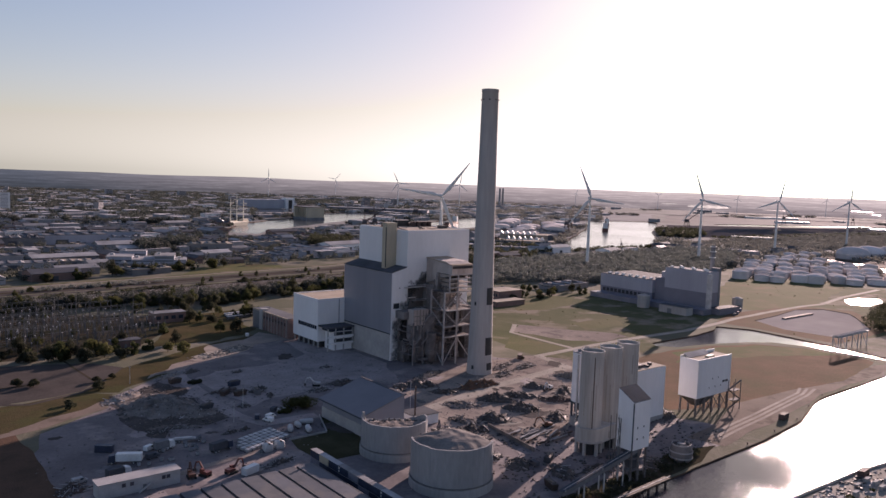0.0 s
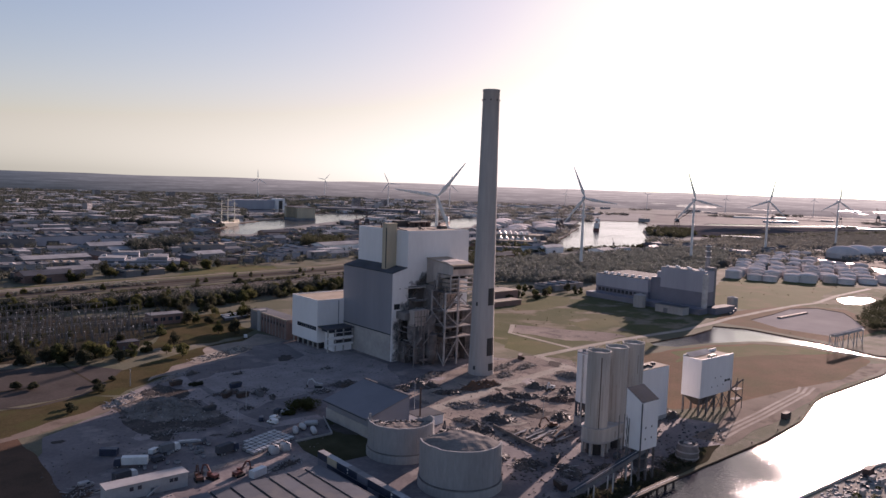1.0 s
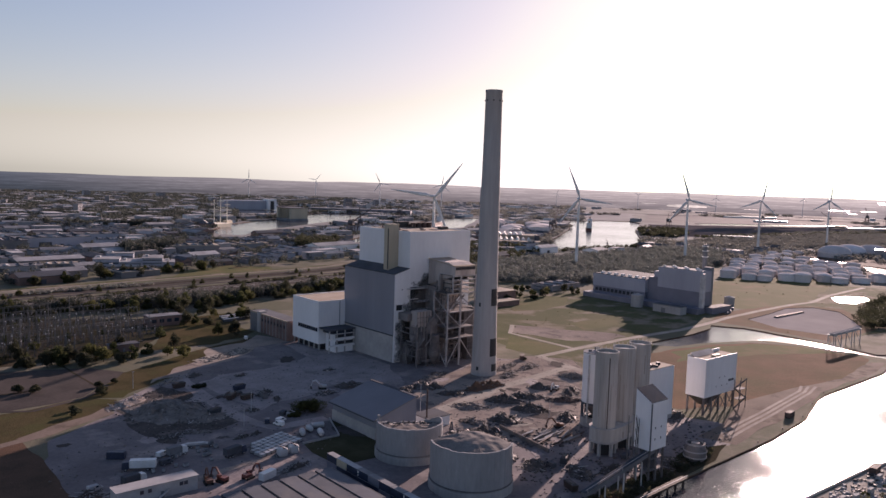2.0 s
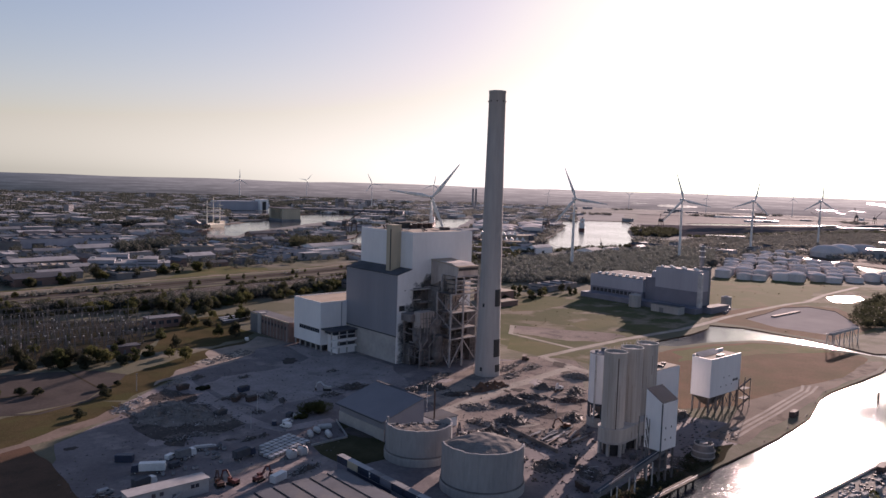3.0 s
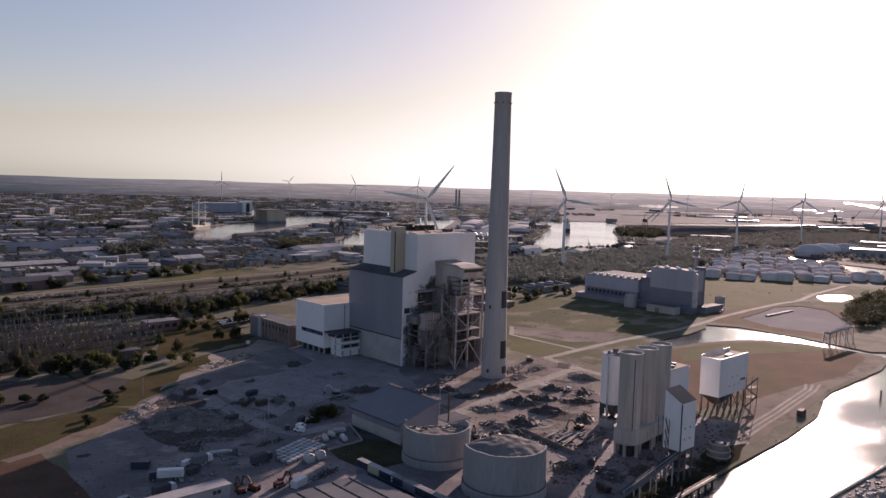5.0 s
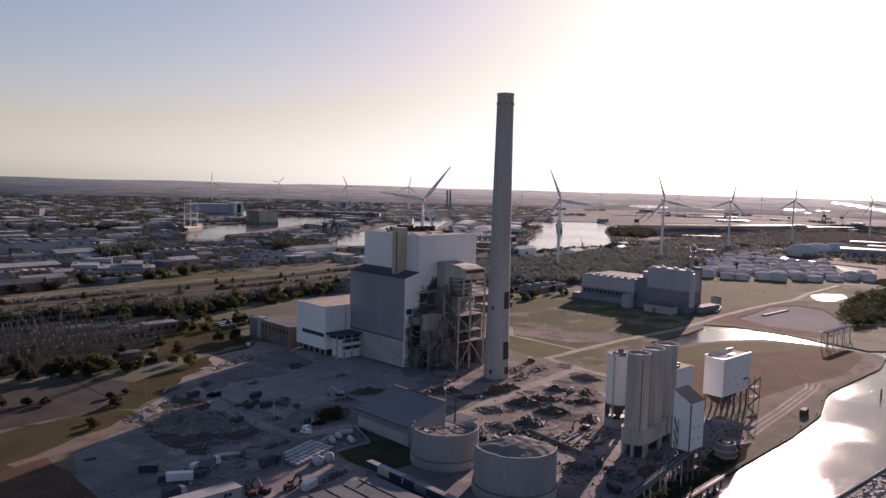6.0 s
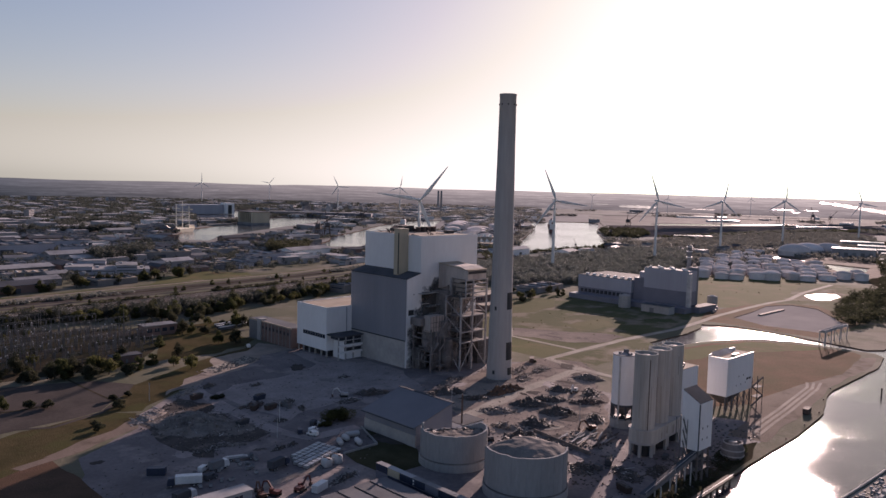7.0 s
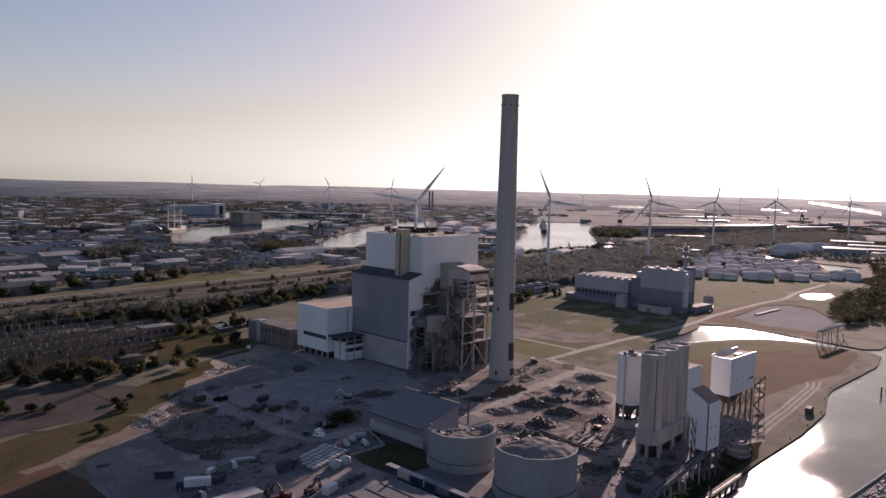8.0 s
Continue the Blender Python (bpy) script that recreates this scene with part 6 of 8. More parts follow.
KEEP_OUT = WATERS + [YARD, SAND, GRASS, FIELD, [(-300, 560), (105, 600), (250, 600), (700, 690), (700, 800), (460, 780), (112, 740), (-300, 720)],
                     [(500, 320), (680, 320), (680, 500), (500, 500)], [(835, 505), (840, 430), (900, 330), (1000, 300), (1330, 380), (1520, 480), (1500, 620), (1240, 640)],
                     [(280, 735), (560, 800), (470, 835), (300, 800)], [(540, 330), (940, 380), (860, 490), (600, 400)],
                     [(540, 190), (900, 205), (1500, 380), (1500, 480), (990, 380), (860, 500), (540, 345)], [(430, 440), (560, 440), (560, 560), (700, 700), (500, 620)]]
WOOD = [(510, 575), (560, 640), (640, 690), (690, 715), (790, 715), (930, 715), (1110, 735), (1160, 670), (960, 560), (800, 500), (700, 500), (660, 512), (606, 540), (555, 572)]
WOOD_B = [(1180, 690), (1230, 815), (1500, 870), (1900, 900), (2300, 860), (2000, 620), (1540, 520), (1480, 640)]
WOOD_C = [(616, 247), (690, 281), (800, 299), (900, 300), (1000, 330), (1300, 420), (1300, 385), (900, 215), (700, 215), (650, 222)]
KEEP_OUT += [WOOD, WOOD_B]
tb = thing("terraced_works", 0, 0, 0, "pale blue works building stepped in low terraces", "industrial building")
for x0, x1, y0, y1, h in ((-46, -16, -14, 22, 8.5), (-16, 10, -20, 20, 6.2), (10, 34, -16, 16, 9.6), (34, 48, -12, 18, 5.4), (-34, -2, 20, 34, 11), (-30, 20, -25, -20, 3.4)):
    block_part = part("wing", Geo().box(x0, x1, y0 + .01, y1 - .01, 0, h), M["pale_blue"], tb)
    part("roof", Geo().box(x0 - .4, x1 + .4, y0 - .4, y1 + .4, h, h + .5), M["roof_pale"], block_part)
    for z in (1.2, 4.2, 7.2):
        if z + 1.6 < h:
            part("window_band", Geo().box(x0 + 1, x1 - 1, y0 - .1, y0 - .01, z, z + 1.4), M["roof_grey"], block_part)
    part("roof_unit", Geo().box(x0 + 3, x0 + 7, (y0 + y1) / 2 - 2, (y0 + y1) / 2 + 2, h + .5, h + 2.2), M["steel"], block_part)
tb.matrix_basis = pose(282, 852, 0, 0, 0, -22) @ Matrix.Diagonal((.85, 1, 1.1, 1))
rng = random.Random(21)
LABELS = ("grey-roofed works hall with skylights", "white works hall with pale ridged roof", "low tan flat-roofed works hall", "brick shed with dark ridged roof", "pale blue flat-roofed works hall", "weathered hall with pale ridged roof")
MODELS = [None] * 6
spots = [(282, 852, 46), (935, 925, 80), (1180, 1190, 70), (1250, 1240, 70), (1300, 1180, 50)]


def hides_water(x, y, high):
    """Whether something that high would stand before open water, seen from the south-west."""
    return any(inside(x * k, y * k, p) for p in WATERS[3:] for k in (1.0, 1 + high / 200, 1 + high / 100))


def open_flats(x, y):
    """The bare storage flats in the east, with few buildings and trees."""
    return math.hypot(x, y) > 1500 and x > y * 1.22


def clear(x, y, r):
    if hides_water(x, y, 9) or (open_flats(x, y) and rng.random() > .06):
        return False
    if any(inside(x + dx * r, y + dy * r, p) for p in KEEP_OUT for dx, dy in ((0, 0), (.7, .7), (-.7, .7), (.7, -.7), (-.7, -.7))):
        return False
    return all((x - a) ** 2 + (y - b) ** 2 > (r + c) ** 2 * .72 for a, b, c in spots)


def put_hall(x, y, sx, sy, sz, rot, kind=None):
    kind = rng.choices(range(6), (6, 1, 3, 3, 1, 4))[0] if kind is None else kind
    m = pose(x, y, 0, 0, 0, rot) @ Matrix.Diagonal((sx, sy, sz, 1))
    if MODELS[kind] is None:
        MODELS[kind] = hall(kind, LABELS[kind], "works halls")
        MODELS[kind].matrix_basis = m
    else:
        copy_thing(MODELS[kind], m @ Matrix.Diagonal([1 / v for v in MODELS[kind].scale] + [1]))
    spots.append((x, y, 20 * max(sx, sy)))


# the halls that can be told apart along the railway
for x, y, sx, sy, sz, rot, kind in ((318, 1040, 1, 1, 1.85, -10, 4), (200, 1100, 1.6, 1.2, 1.8, -8, 0), (330, 1205, 3, 1, 1.2, -10, 4), (392, 965, 1.6, 1.2, 1.9, -12, 2), (200, 1025, 2.2, .7, .8, -8, 0),
                                    (255, 1015, 1.3, .7, .8, -8, 5), (160, 868, 1.8, 1, .9, -8, 0), (215, 872, 1.2, .8, .9, -10, 2), (815, 824, 2.2, .8, 1.1, -44, 0), (830, 797, .7, .6, .9, -40, 1)):
    put_hall(x, y, sx, sy, sz, rot, kind)
for x, y, sx, sy, sz, rot, kind in ((185, 752, 1, 1, 1, 8, 0), (258, 780, 1, 1, 1, 10, 2), (410, 940, 1, 1, 1, 10, 1), (455, 860, 1, 1, 1, 8, 4), (210, 1000, 1, 1, 1, 4, 3), (140, 860, 1, 1, 1, 2, 5),
                                    (196, 752, 1.5, 1.5, 1.3, 8, 0), (196, 860, 1.6, 1.2, 1.1, 8, 2), (210, 905, 1.7, 1.0, .9, 8, 5), (150, 930, 2, 1, 1.1, 6, 0), (500, 905, 1.8, 1.1, 1.1, 12, 4), (580, 930, 1.9, 1.1, 1.1, 12, 1),
                                    (480, 1010, 2.0, 1.0, 1.2, 10, 2), (260, 1120, 2.6, 1.2, 1.6, 5, 4), (130, 1060, 2.4, 1.2, 1.2, 4, 3), (420, 870, 1.3, .9, .9, 8, 2), (640, 860, 1.4, .9, 1, 14, 0), (300, 1010, 1.5, 1, 1.2, 6, 5)):
    if clear(x, y, 8):
        put_hall(x, y, sx, sy, sz, rot, kind)
tries = 0
far_walls, far_roofs = Geo(), Geo()


def add_far_hall(x, y, sx, sy, h, rot):
    c, d = math.cos(radians(rot)), math.sin(radians(rot))
    ring = [(x + u * c - v * d, y + u * d + v * c) for u, v in ((-20 * sx, -12 * sy), (20 * sx, -12 * sy), (20 * sx, 12 * sy), (-20 * sx, 12 * sy))]
    far_walls.prism(ring, 0, h)
    far_roofs.prism([(x + (px - x) * .97, y + (py - y) * .97) for px, py in ring], h, h + .8)
    spots.append((x, y, 20 * max(sx, sy)))


while len(spots) < 880 and tries < 16000:
    tries += 1
    near = len(spots) < 285
    d = 720 + 900 * rng.random() if near else 950 + 2700 * rng.random() ** 1.3
    a = radians(rng.uniform(7, 76))
    x, y = d * math.sin(a), d * math.cos(a)
    s = rng.uniform(.32, .95) * (1 + d / 4500)
    if not near and clear(x, y, 19 * s):
        add_far_hall(x, y, s * rng.uniform(.8, 1.3), s * rng.uniform(.6, 1.1), rng.uniform(4, 10), rng.choice((4, 8, 12, 94, 98)))
    elif near and clear(x, y, 21 * s):
        put_hall(x, y, s * rng.uniform(.8, 1.3), s * rng.uniform(.6, 1.1), rng.uniform(.6, 1.15), rng.choice((4, 8, 12, 94, 98)) + rng.uniform(-3, 3))
far_walls.f += [tuple(i + len(far_walls.v) for i in f) for f in far_roofs.f]
n_wall = len(far_walls.f) - len(far_roofs.f)
far_walls.v += far_roofs.v
halls = new("distant_halls", mesh_of("distant_halls", far_walls, M["far_wall"]))
halls.data.materials.append(M["far_roof"])
halls.data.materials.append(M["far_white"])
for i, p in enumerate(halls.data.polygons):
    p.material_index = 1 if i >= n_wall else (2 if (i // 6) % 4 == 0 else 0)
tagged(halls, "many distant low halls with pale roofs", "industrial halls", kind="stuff")
towers = None
for k in range(40):
    a, d = radians(rng.uniform(8, 40)), rng.uniform(2000, 3500)
    x, y = d * math.sin(a), d * math.cos(a)
    if clear(x, y, 15):
        m = pose(x, y, 0, 0, 0, rng.uniform(0, 90)) @ Matrix.Diagonal((rng.uniform(.7, 1.6), 1, rng.uniform(.5, 1.4), 1))
        if towers is None:
            towers = block("distant pale apartment block among trees", "distant flats", 6, 22, 12, "far_wall")
            towers.matrix_basis = pose(x, y, 0)
        else:
            copy_thing(towers, m)
tw = block("tall grey residential tower with pale edge", "", 14, 20, 16, "far_white", "roof_pale")
tw.matrix_basis = pose(322, 1908, 0, 0, 0, 10)
part("pale_edge", Geo().box(6, 10.1, -8.25, -8.005, 0, 42), M["white_paint"], None).parent = tw

# ---- harbour: long shed, floating dock, ships, cranes ----
ls = thing("harbour_shed", 0, 0, 0, "very long low harbour shed with flat grey roof", "shed")
part("wall", Geo().box(-150, 150, -22, 22, 0, 11), M["navy"], ls)
part("roof", Geo().box(-151, 151, -23, 23, 11, 12), M["roof_pale"], ls)
for k in range(16):
    part("door", Geo().box(-144 + k * 18, -134 + k * 18, -22.2, -22.01, 0, 8), M["roof_dark"], ls)
ls.matrix_basis = pose(1300, 1905, 0, 0, 0, -44)
fd = thing("floating_dock", 925, 1600, -1.3, "tan floating dock with high side walls", "dock")
part("pontoon", Geo().box(884, 931, 1584, 1651, -2, 3.9), M["roof_grey"], fd)
part("side_wall", Geo().box(885, 930, 1585, 1592, 4, 28), M["beige"], fd)
part("side_wall", Geo().box(885, 930, 1643, 1650, 4, 28), M["beige"], fd)
part("top_deck", Geo().box(884, 931, 1584, 1651, 28, 29), M["roof_grey"], fd)
part("end_frame", Geo().box(922, 926, 1592.1, 1642.9, 4, 27.9), M["dark"], fd)
for k in range(6):
    part("buttress", Geo().box(885, 887, 1597 + k * 8, 1599 + k * 8, 4, 27.9), M["beige"], fd)
cs = thing("shipyard_hall", 1110, 2100, 0, "tall white shipyard hall with pale blue wing", "hall")
part("wall", Geo().box(1090, 1118, 2080, 2110, 0, 32), M["white_clad"], cs)
part("doorway", Geo().box(1098, 1110, 2079.8, 2079.99, 0, 26), M["dark"], cs)
part("wing", Geo().box(960, 1089.9, 2090, 2130, 0, 27), M["pale_blue"], cs)
ship = thing("sailing_ship", 640, 1440, -1.3, "cream three-masted sailing ship moored at the harbour edge", "ship")
hull = [(-27, 0), (-20, -5), (16, -5.5), (27, 0), (16, 5.5), (-20, 5)]
g = Geo()
g.add([(x * .86, y * .6, -1.5) for x, y in hull] + [(x * 1.05, y, 5 + (2.5 if abs(x) > 22 else 0)) for x, y in hull], [(0, 1, 2, 3, 4, 5), (6, 7, 8, 9, 10, 11)] + [(i, (i + 1) % 6, 6 + (i + 1) % 6, 6 + i) for i in range(6)])
ship.location = (0, 0, 0)
part("hull", g, M["ship_cream"], ship, "cream hull")
part("deck_house", Geo().box(-22, -10, -3, 3, 5, 8.5).box(2, 9, -2.5, 2.5, 5, 7), M["beige"], ship)
for x, hgt in ((-15, 34), (0, 40), (14, 36)):
    mast = part("mast", Geo().tube((x, 0, 4), (x, 0, hgt), .8, .35), M["ship_cream"], ship)
    for z, w in ((hgt * .45, 9), (hgt * .65, 7), (hgt * .85, 5)):
        part("yard_spar", Geo().tube((x, -w, z), (x, w, z), .4), M["ship_cream"], mast)
part("bowsprit", Geo().tube((25, 0, 6), (38, 0, 11), .5, .25), M["white_paint"], ship)
part("rigging", Geo().beam((37, 0, 11), (14, 0, 34), .15).beam((14, 0, 35), (0, 0, 38), .15).beam((0, 0, 38), (-15, 0, 32), .15).beam((-15, 0, 32), (-27, 0, 6), .15), M["rust"], ship)
ship.matrix_basis = pose(643, 1428, -1.3, 0, 0, 212) @ Matrix.Scale(1.5, 4)


def cargo_ship(x, y, rot, length, label):
    s = thing("cargo_ship", 0, 0, 0, label, "ship", "moored ships")
    L = length / 2
    hp = [(-L, -6), (L * .75, -7), (L, 0), (L * .75, 7), (-L, 6)]
    part("hull", Geo().prism(hp, -2, 6), M["red_paint"], s, "red hull")
    part("deck", Geo().prism([(a * .97, b * .94) for a, b in hp], 6, 6.5), M["rust"], s)
    part("bridge", Geo().box(-L + 3, -L + 14, -5.5, 5.5, 6.5, 19), M["white_paint"], s, "white bridge")
    part("funnel", Geo().lathe(-L + 4.5, 0, [(1.8, 19), (1.6, 23)], 10), M["red_paint"], s)
    for k in range(3):
        part("hatch", Geo().box(-L + 20 + k * L * .45, -L + 20 + k * L * .45 + L * .36, -4.5, 4.5, 6.5, 8.2), M["roof_dark"], s)
    s.matrix_basis = pose(x, y, -1.3, 0, 0, rot)
    return s


cargo_ship(1150, 1385, 215, 100, "red-hulled cargo ship with white bridge")
cargo_ship(1610, 1300, 40, 70, "small moored cargo vessel")
cargo_ship(1420, 1150, 40, 45, "small coaster moored in the basin")


def portal_crane(x, y, rot, label):
    c = thing("harbour_crane", 0, 0, 0, label, "crane", "harbour cranes")
    for a in (-6, 6):
        for b in (-6, 6):
            part("leg", Geo().beam((a, b, 0), (a * .6, b * .6, 18), 1.0), M["rust"], c)
    part("portal", Geo().box(-5, 5, -5, 5, 18, 20), M["rust"], c)
    part("cab", Geo().box(-4, 4, -4, 5, 20, 26), M["roof_dark"], c)
    part("jib", Geo().beam((0, -3, 24), (0, -38, 48), 1.3), M["rust"], c)
    part("tie", Geo().beam((0, 2, 38), (0, -37, 48.5), .4).beam((0, 3, 26), (0, 2, 38), .9), M["rust"], c)
    c.matrix_basis = pose(x, y, 0, 0, 0, rot)
    return c


rng_far = random.Random(64)
for k in range(30):
    u = k / 18
    x, y = 1500 + 760 * u + rng_far.uniform(-40, 40), 930 + 60 * math.sin(3 * min(u, 1)) - 90 * max(u - 1, 0) + rng_far.uniform(-90, 70)
    ch = thing("coal_heap", 0, 0, 0, "long dark coal heap on the storage strip", "heap", "coal heaps")
    L, w, h = rng_far.uniform(50, 110), rng_far.uniform(14, 26), rng_far.uniform(3.5, 7)
    ring = wobble([(-L, -w), (L, -w), (L, w), (-L, w)], 12, 3, k)
    n = len(ring)
    g = Geo().add([(a, b, -.2) for a, b in ring] + [(a * .7, b * .1, h * (.8 + .3 * noise.noise(Vector((a * .05, k, 1))))) for a, b in ring], [(i, (i + 1) % n, n + (i + 1) % n, n + i) for i in range(n)] + [tuple(range(n, 2 * n))])
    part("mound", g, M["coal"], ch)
    ch.matrix_basis = pose(x, y, 0, 0, 0, -28)
cr = portal_crane(1700, 1120, 60, "dark harbour crane on a portal")
for x, y, rot in ((1215, 1085, 40), (1275, 1130, 120), (1180, 1560, 20), (780, 1180, 30), (820, 1210, 150)):
    copy_thing(cr, pose(x, y, 0, 0, 0, rot))
for x, y, rot, size in ((2415, 1235, 30, .9), (2717, 1150, 200, .8), (2886, 1095, 120, 1.15), (2960, 1060, 70, .9), (1368, 955, 217, .62), (1046, 812, 140, .32), (1100, 790, 30, .3)):
    copy_thing(cr, pose(x, y, 0, 0, 0, rot) @ Matrix.Scale(size, 4))

# arched sheds and saw-tooth hall beside the harbour
arch = None
for x, y, sx, sy, sz in ((1130, 1190, 1.2, 1.0, 1.25), (1175, 1225, 1.2, 1.0, 1.25), (1220, 1262, 1.2, 1.0, 1.25), (1268, 1300, 1.2, 1.0, 1.25), (1184, 1170, 1.35, .7, .8), (1232, 1205, 1.35, .7, .8), (1204, 1112, 1.4, .8, 1.0), (1252, 1150, 1.4, .8, 1.0), (1300, 1185, 1.3, .8, .9), (1150, 1130, .9, .6, .7), (1340, 1250, 1.2, .8, .9)):
    if arch is None:
        arch = thing("arched_shed", 0, 0, 0, "pale barrel-roofed storage shed", "shed", "arched sheds")
        ring = [(15 * math.cos(radians(t)), 10 + 4 * math.sin(radians(t))) for t in range(0, 181, 15)]
        part("roof", Geo().section([(15.4, 9.9)] + [(u * 1.03, z + .4) for u, z in ring] + [(-15.4, 9.9)] + ring[::-1], "y", -35.5, 35.5), M["tank_wall"], arch)
        part("wall", Geo().section([(15, 0)] + ring + [(-15, 0)], "y", -35, 35), M["tank_wall"], arch)
        for u in (-9, -3, 3, 9):
            part("door", Geo().box(u - 1.8, u + 1.8, -35.3, -35.02, 0, 7), M["roof_grey"], arch)
        arch.matrix_basis = pose(x, y, 0, 0, 0, -42)
    else:
        copy_thing(arch, pose(x, y, 0, 0, 0, -42) @ Matrix.Diagonal((sx, sy, sz, 1)))
saw = thing("rooflight_hall", 0, 0, 0, "low hall with two rows of bright slanted rooflights", "hall")
part("wall", Geo().box(-44, 44, -52, 52, 0, 8), M["far_wall"], saw)
part("roof", Geo().box(-44.5, 44.5, -52.5, 52.5, 8, 8.5), M["roof_tan"], saw, "tan flat roof")
for k in range(7):
    for y0, shift, z in ((-22, 4, 8.5), (18, -8, 14.5)):
        part("rooflight", Geo().section([(-37 + k * 9.5 + shift, z), (-30.5 + k * 9.5 + shift, z), (-34.2 + k * 9.5 + shift, z + 4.7)], "y", y0, y0 + 18), M["rooflight"], saw)
part("rear_bay", Geo().box(-44, 43.9, 10, 52, 8.5, 14.5), M["roof_tan"], saw, "higher tan rear bay")
part("stair_block", Geo().box(36, 44, -20, -8, 8.5, 17), M["roof_dark"], saw, "dark stair block")
saw.matrix_basis = pose(935, 925, 0, 0, 0, -44)
st = thing("twin_stack", 2272, 2414, 0, "pair of distant dark stacks", "stack")
for k in (0, 18):
    part("chimney", Geo().lathe(2272 + k, 2414, [(5, 0), (4, 76)], 12), M["far_wall"], st)

lb = thing("office_building", 470, 492, 0, "reddish flat-roofed building behind the chimney", "building")
part("wall", Geo().box(455, 482, 480, 502, 0, 9), M["brick"], lb)
part("roof", Geo().box(454.7, 482.3, 479.7, 502.3, 9, 9.5), M["roof_tan"], lb)
for k in range(6):
    part("window", Geo().box(454.9, 454.997, 482 + k * 3.2, 484 + k * 3.2, 4.5, 7), M["glass"], lb)
lb2 = thing("low_shed", 448, 468, 0, "low brown shed at the edge of the heath", "shed")
part("wall", Geo().box(436, 468, 462, 474, 0, 4), M["brick"], lb2)
part("roof", Geo().box(435.6, 468.4, 461.6, 474.4, 4, 4.5), M["roof_tan"], lb2)

# ---- trees ----
def leaf_cloud(centres, sizes, count, leaf, seed):
    """Small triangles spread through crowns: centres (n, 3), sizes (n, 3)."""
    rg = np.random.RandomState(seed)
    n = len(centres)
    c, s = np.repeat(centres, count, 0), np.repeat(sizes, count, 0)
    d = rg.normal(size=(n * count, 3))
    d /= np.linalg.norm(d, axis=1, keepdims=True)
    lump = 0.62 + 0.38 * np.sin(d[:, 0] * 5 + c[:, 0]) * np.cos(d[:, 1] * 6 + c[:, 1])
    p = c + d * s * (rg.uniform(.35, 1, (n * count, 1)) ** .5) * (0.75 + 0.25 * lump[:, None])
    out = d + rg.normal(size=(n * count, 3)) * .55          # leaves lie roughly along the crown's surface
    out /= np.linalg.norm(out, axis=1, keepdims=True)
    u = np.cross(out, rg.normal(size=(n * count, 3)))
    u /= np.linalg.norm(u, axis=1, keepdims=True) + 1e-6
    v = np.cross(out, u) * leaf * rg.uniform(1.0, 1.9, (n * count, 1))
    u = u * leaf * rg.uniform(1.0, 1.9, (n * count, 1))
    tri = np.stack([p - (u + v) / 3, p + u - v / 3, p + v - u / 3], 1).reshape(-1, 3)
    tri[:, 2] = np.maximum(tri[:, 2], 0.05)
    return tri


def tri_mesh(name, tri, material):
    me = bpy.data.meshes.new(name)
    n = len(tri) // 3
    me.vertices.add(len(tri))
    me.vertices.foreach_set("co", tri.astype(np.float32).ravel())
    me.loops.add(len(tri))
    me.loops.foreach_set("vertex_index", np.arange(len(tri), dtype=np.int32))
    me.polygons.add(n)
    me.polygons.foreach_set("loop_start", np.arange(0, len(tri), 3, dtype=np.int32))
    me.update(calc_edges=True)
    me.materials.append(material)
    return me


def tree(seed, leaf, label, height=9.0, spread=3.6, low=.26):
    t = thing("tree", 0, 0, 0, label, "tree", "")
    rg = random.Random(seed)
    g = Geo().tube((0, 0, -.2), (.1, .05, height * .4), .28, .16)
    tips = []
    for k in range(6):
        a = 6.28 * k / 6 + rg.uniform(-.4, .4)
        z0 = height * rg.uniform(.12, .32)
        tip = (math.cos(a) * spread * rg.uniform(.4, .65), math.sin(a) * spread * rg.uniform(.4, .65), height * rg.uniform(low, .72))
        g.tube((.05, .03, z0), tip, .12, .04, 5)
        tips.append(tip)
    tips.append((0, 0, height * .78))
    part("trunk", g, M["bark"], t)
    cen = np.array(tips)
    siz = np.array([(spread * rg.uniform(.42, .62),) * 2 + (height * rg.uniform(.18, .28),) for _ in tips])
    crown = new("crown", tri_mesh("crown", leaf_cloud(cen, siz, 170, .36, seed), M[leaf]))
    crown.parent = t
    return t


KINDS = [tree(1, "leaf", "leafy green roadside tree"), tree(2, "leaf_dark", "dense dark green tree", 11, 4.2), tree(3, "leaf_olive", "broad olive-green leafy tree", 8, 4.2), tree(4, "leaf", "small rounded green tree", 7, 3.4, .14), tree(5, "leaf_dark", "dark low bushy tree", 6, 4.0, .12)]
used = [False] * len(KINDS)
rng = random.Random(33)


def plant(x, y, size=1.0, kind=None, rot=None):
    k = rng.randrange(len(KINDS)) if kind is None else kind
    m = pose(x, y, 0, 0, 0, rng.uniform(0, 360)) @ Matrix.Diagonal((size, size, size * rng.uniform(.9, 1.1), 1))
    if not used[k]:
        used[k] = True
        KINDS[k].matrix_basis = pose(x, y, 0, 0, 0, rng.uniform(0, 360))
    else:
        copy_thing(KINDS[k], m)


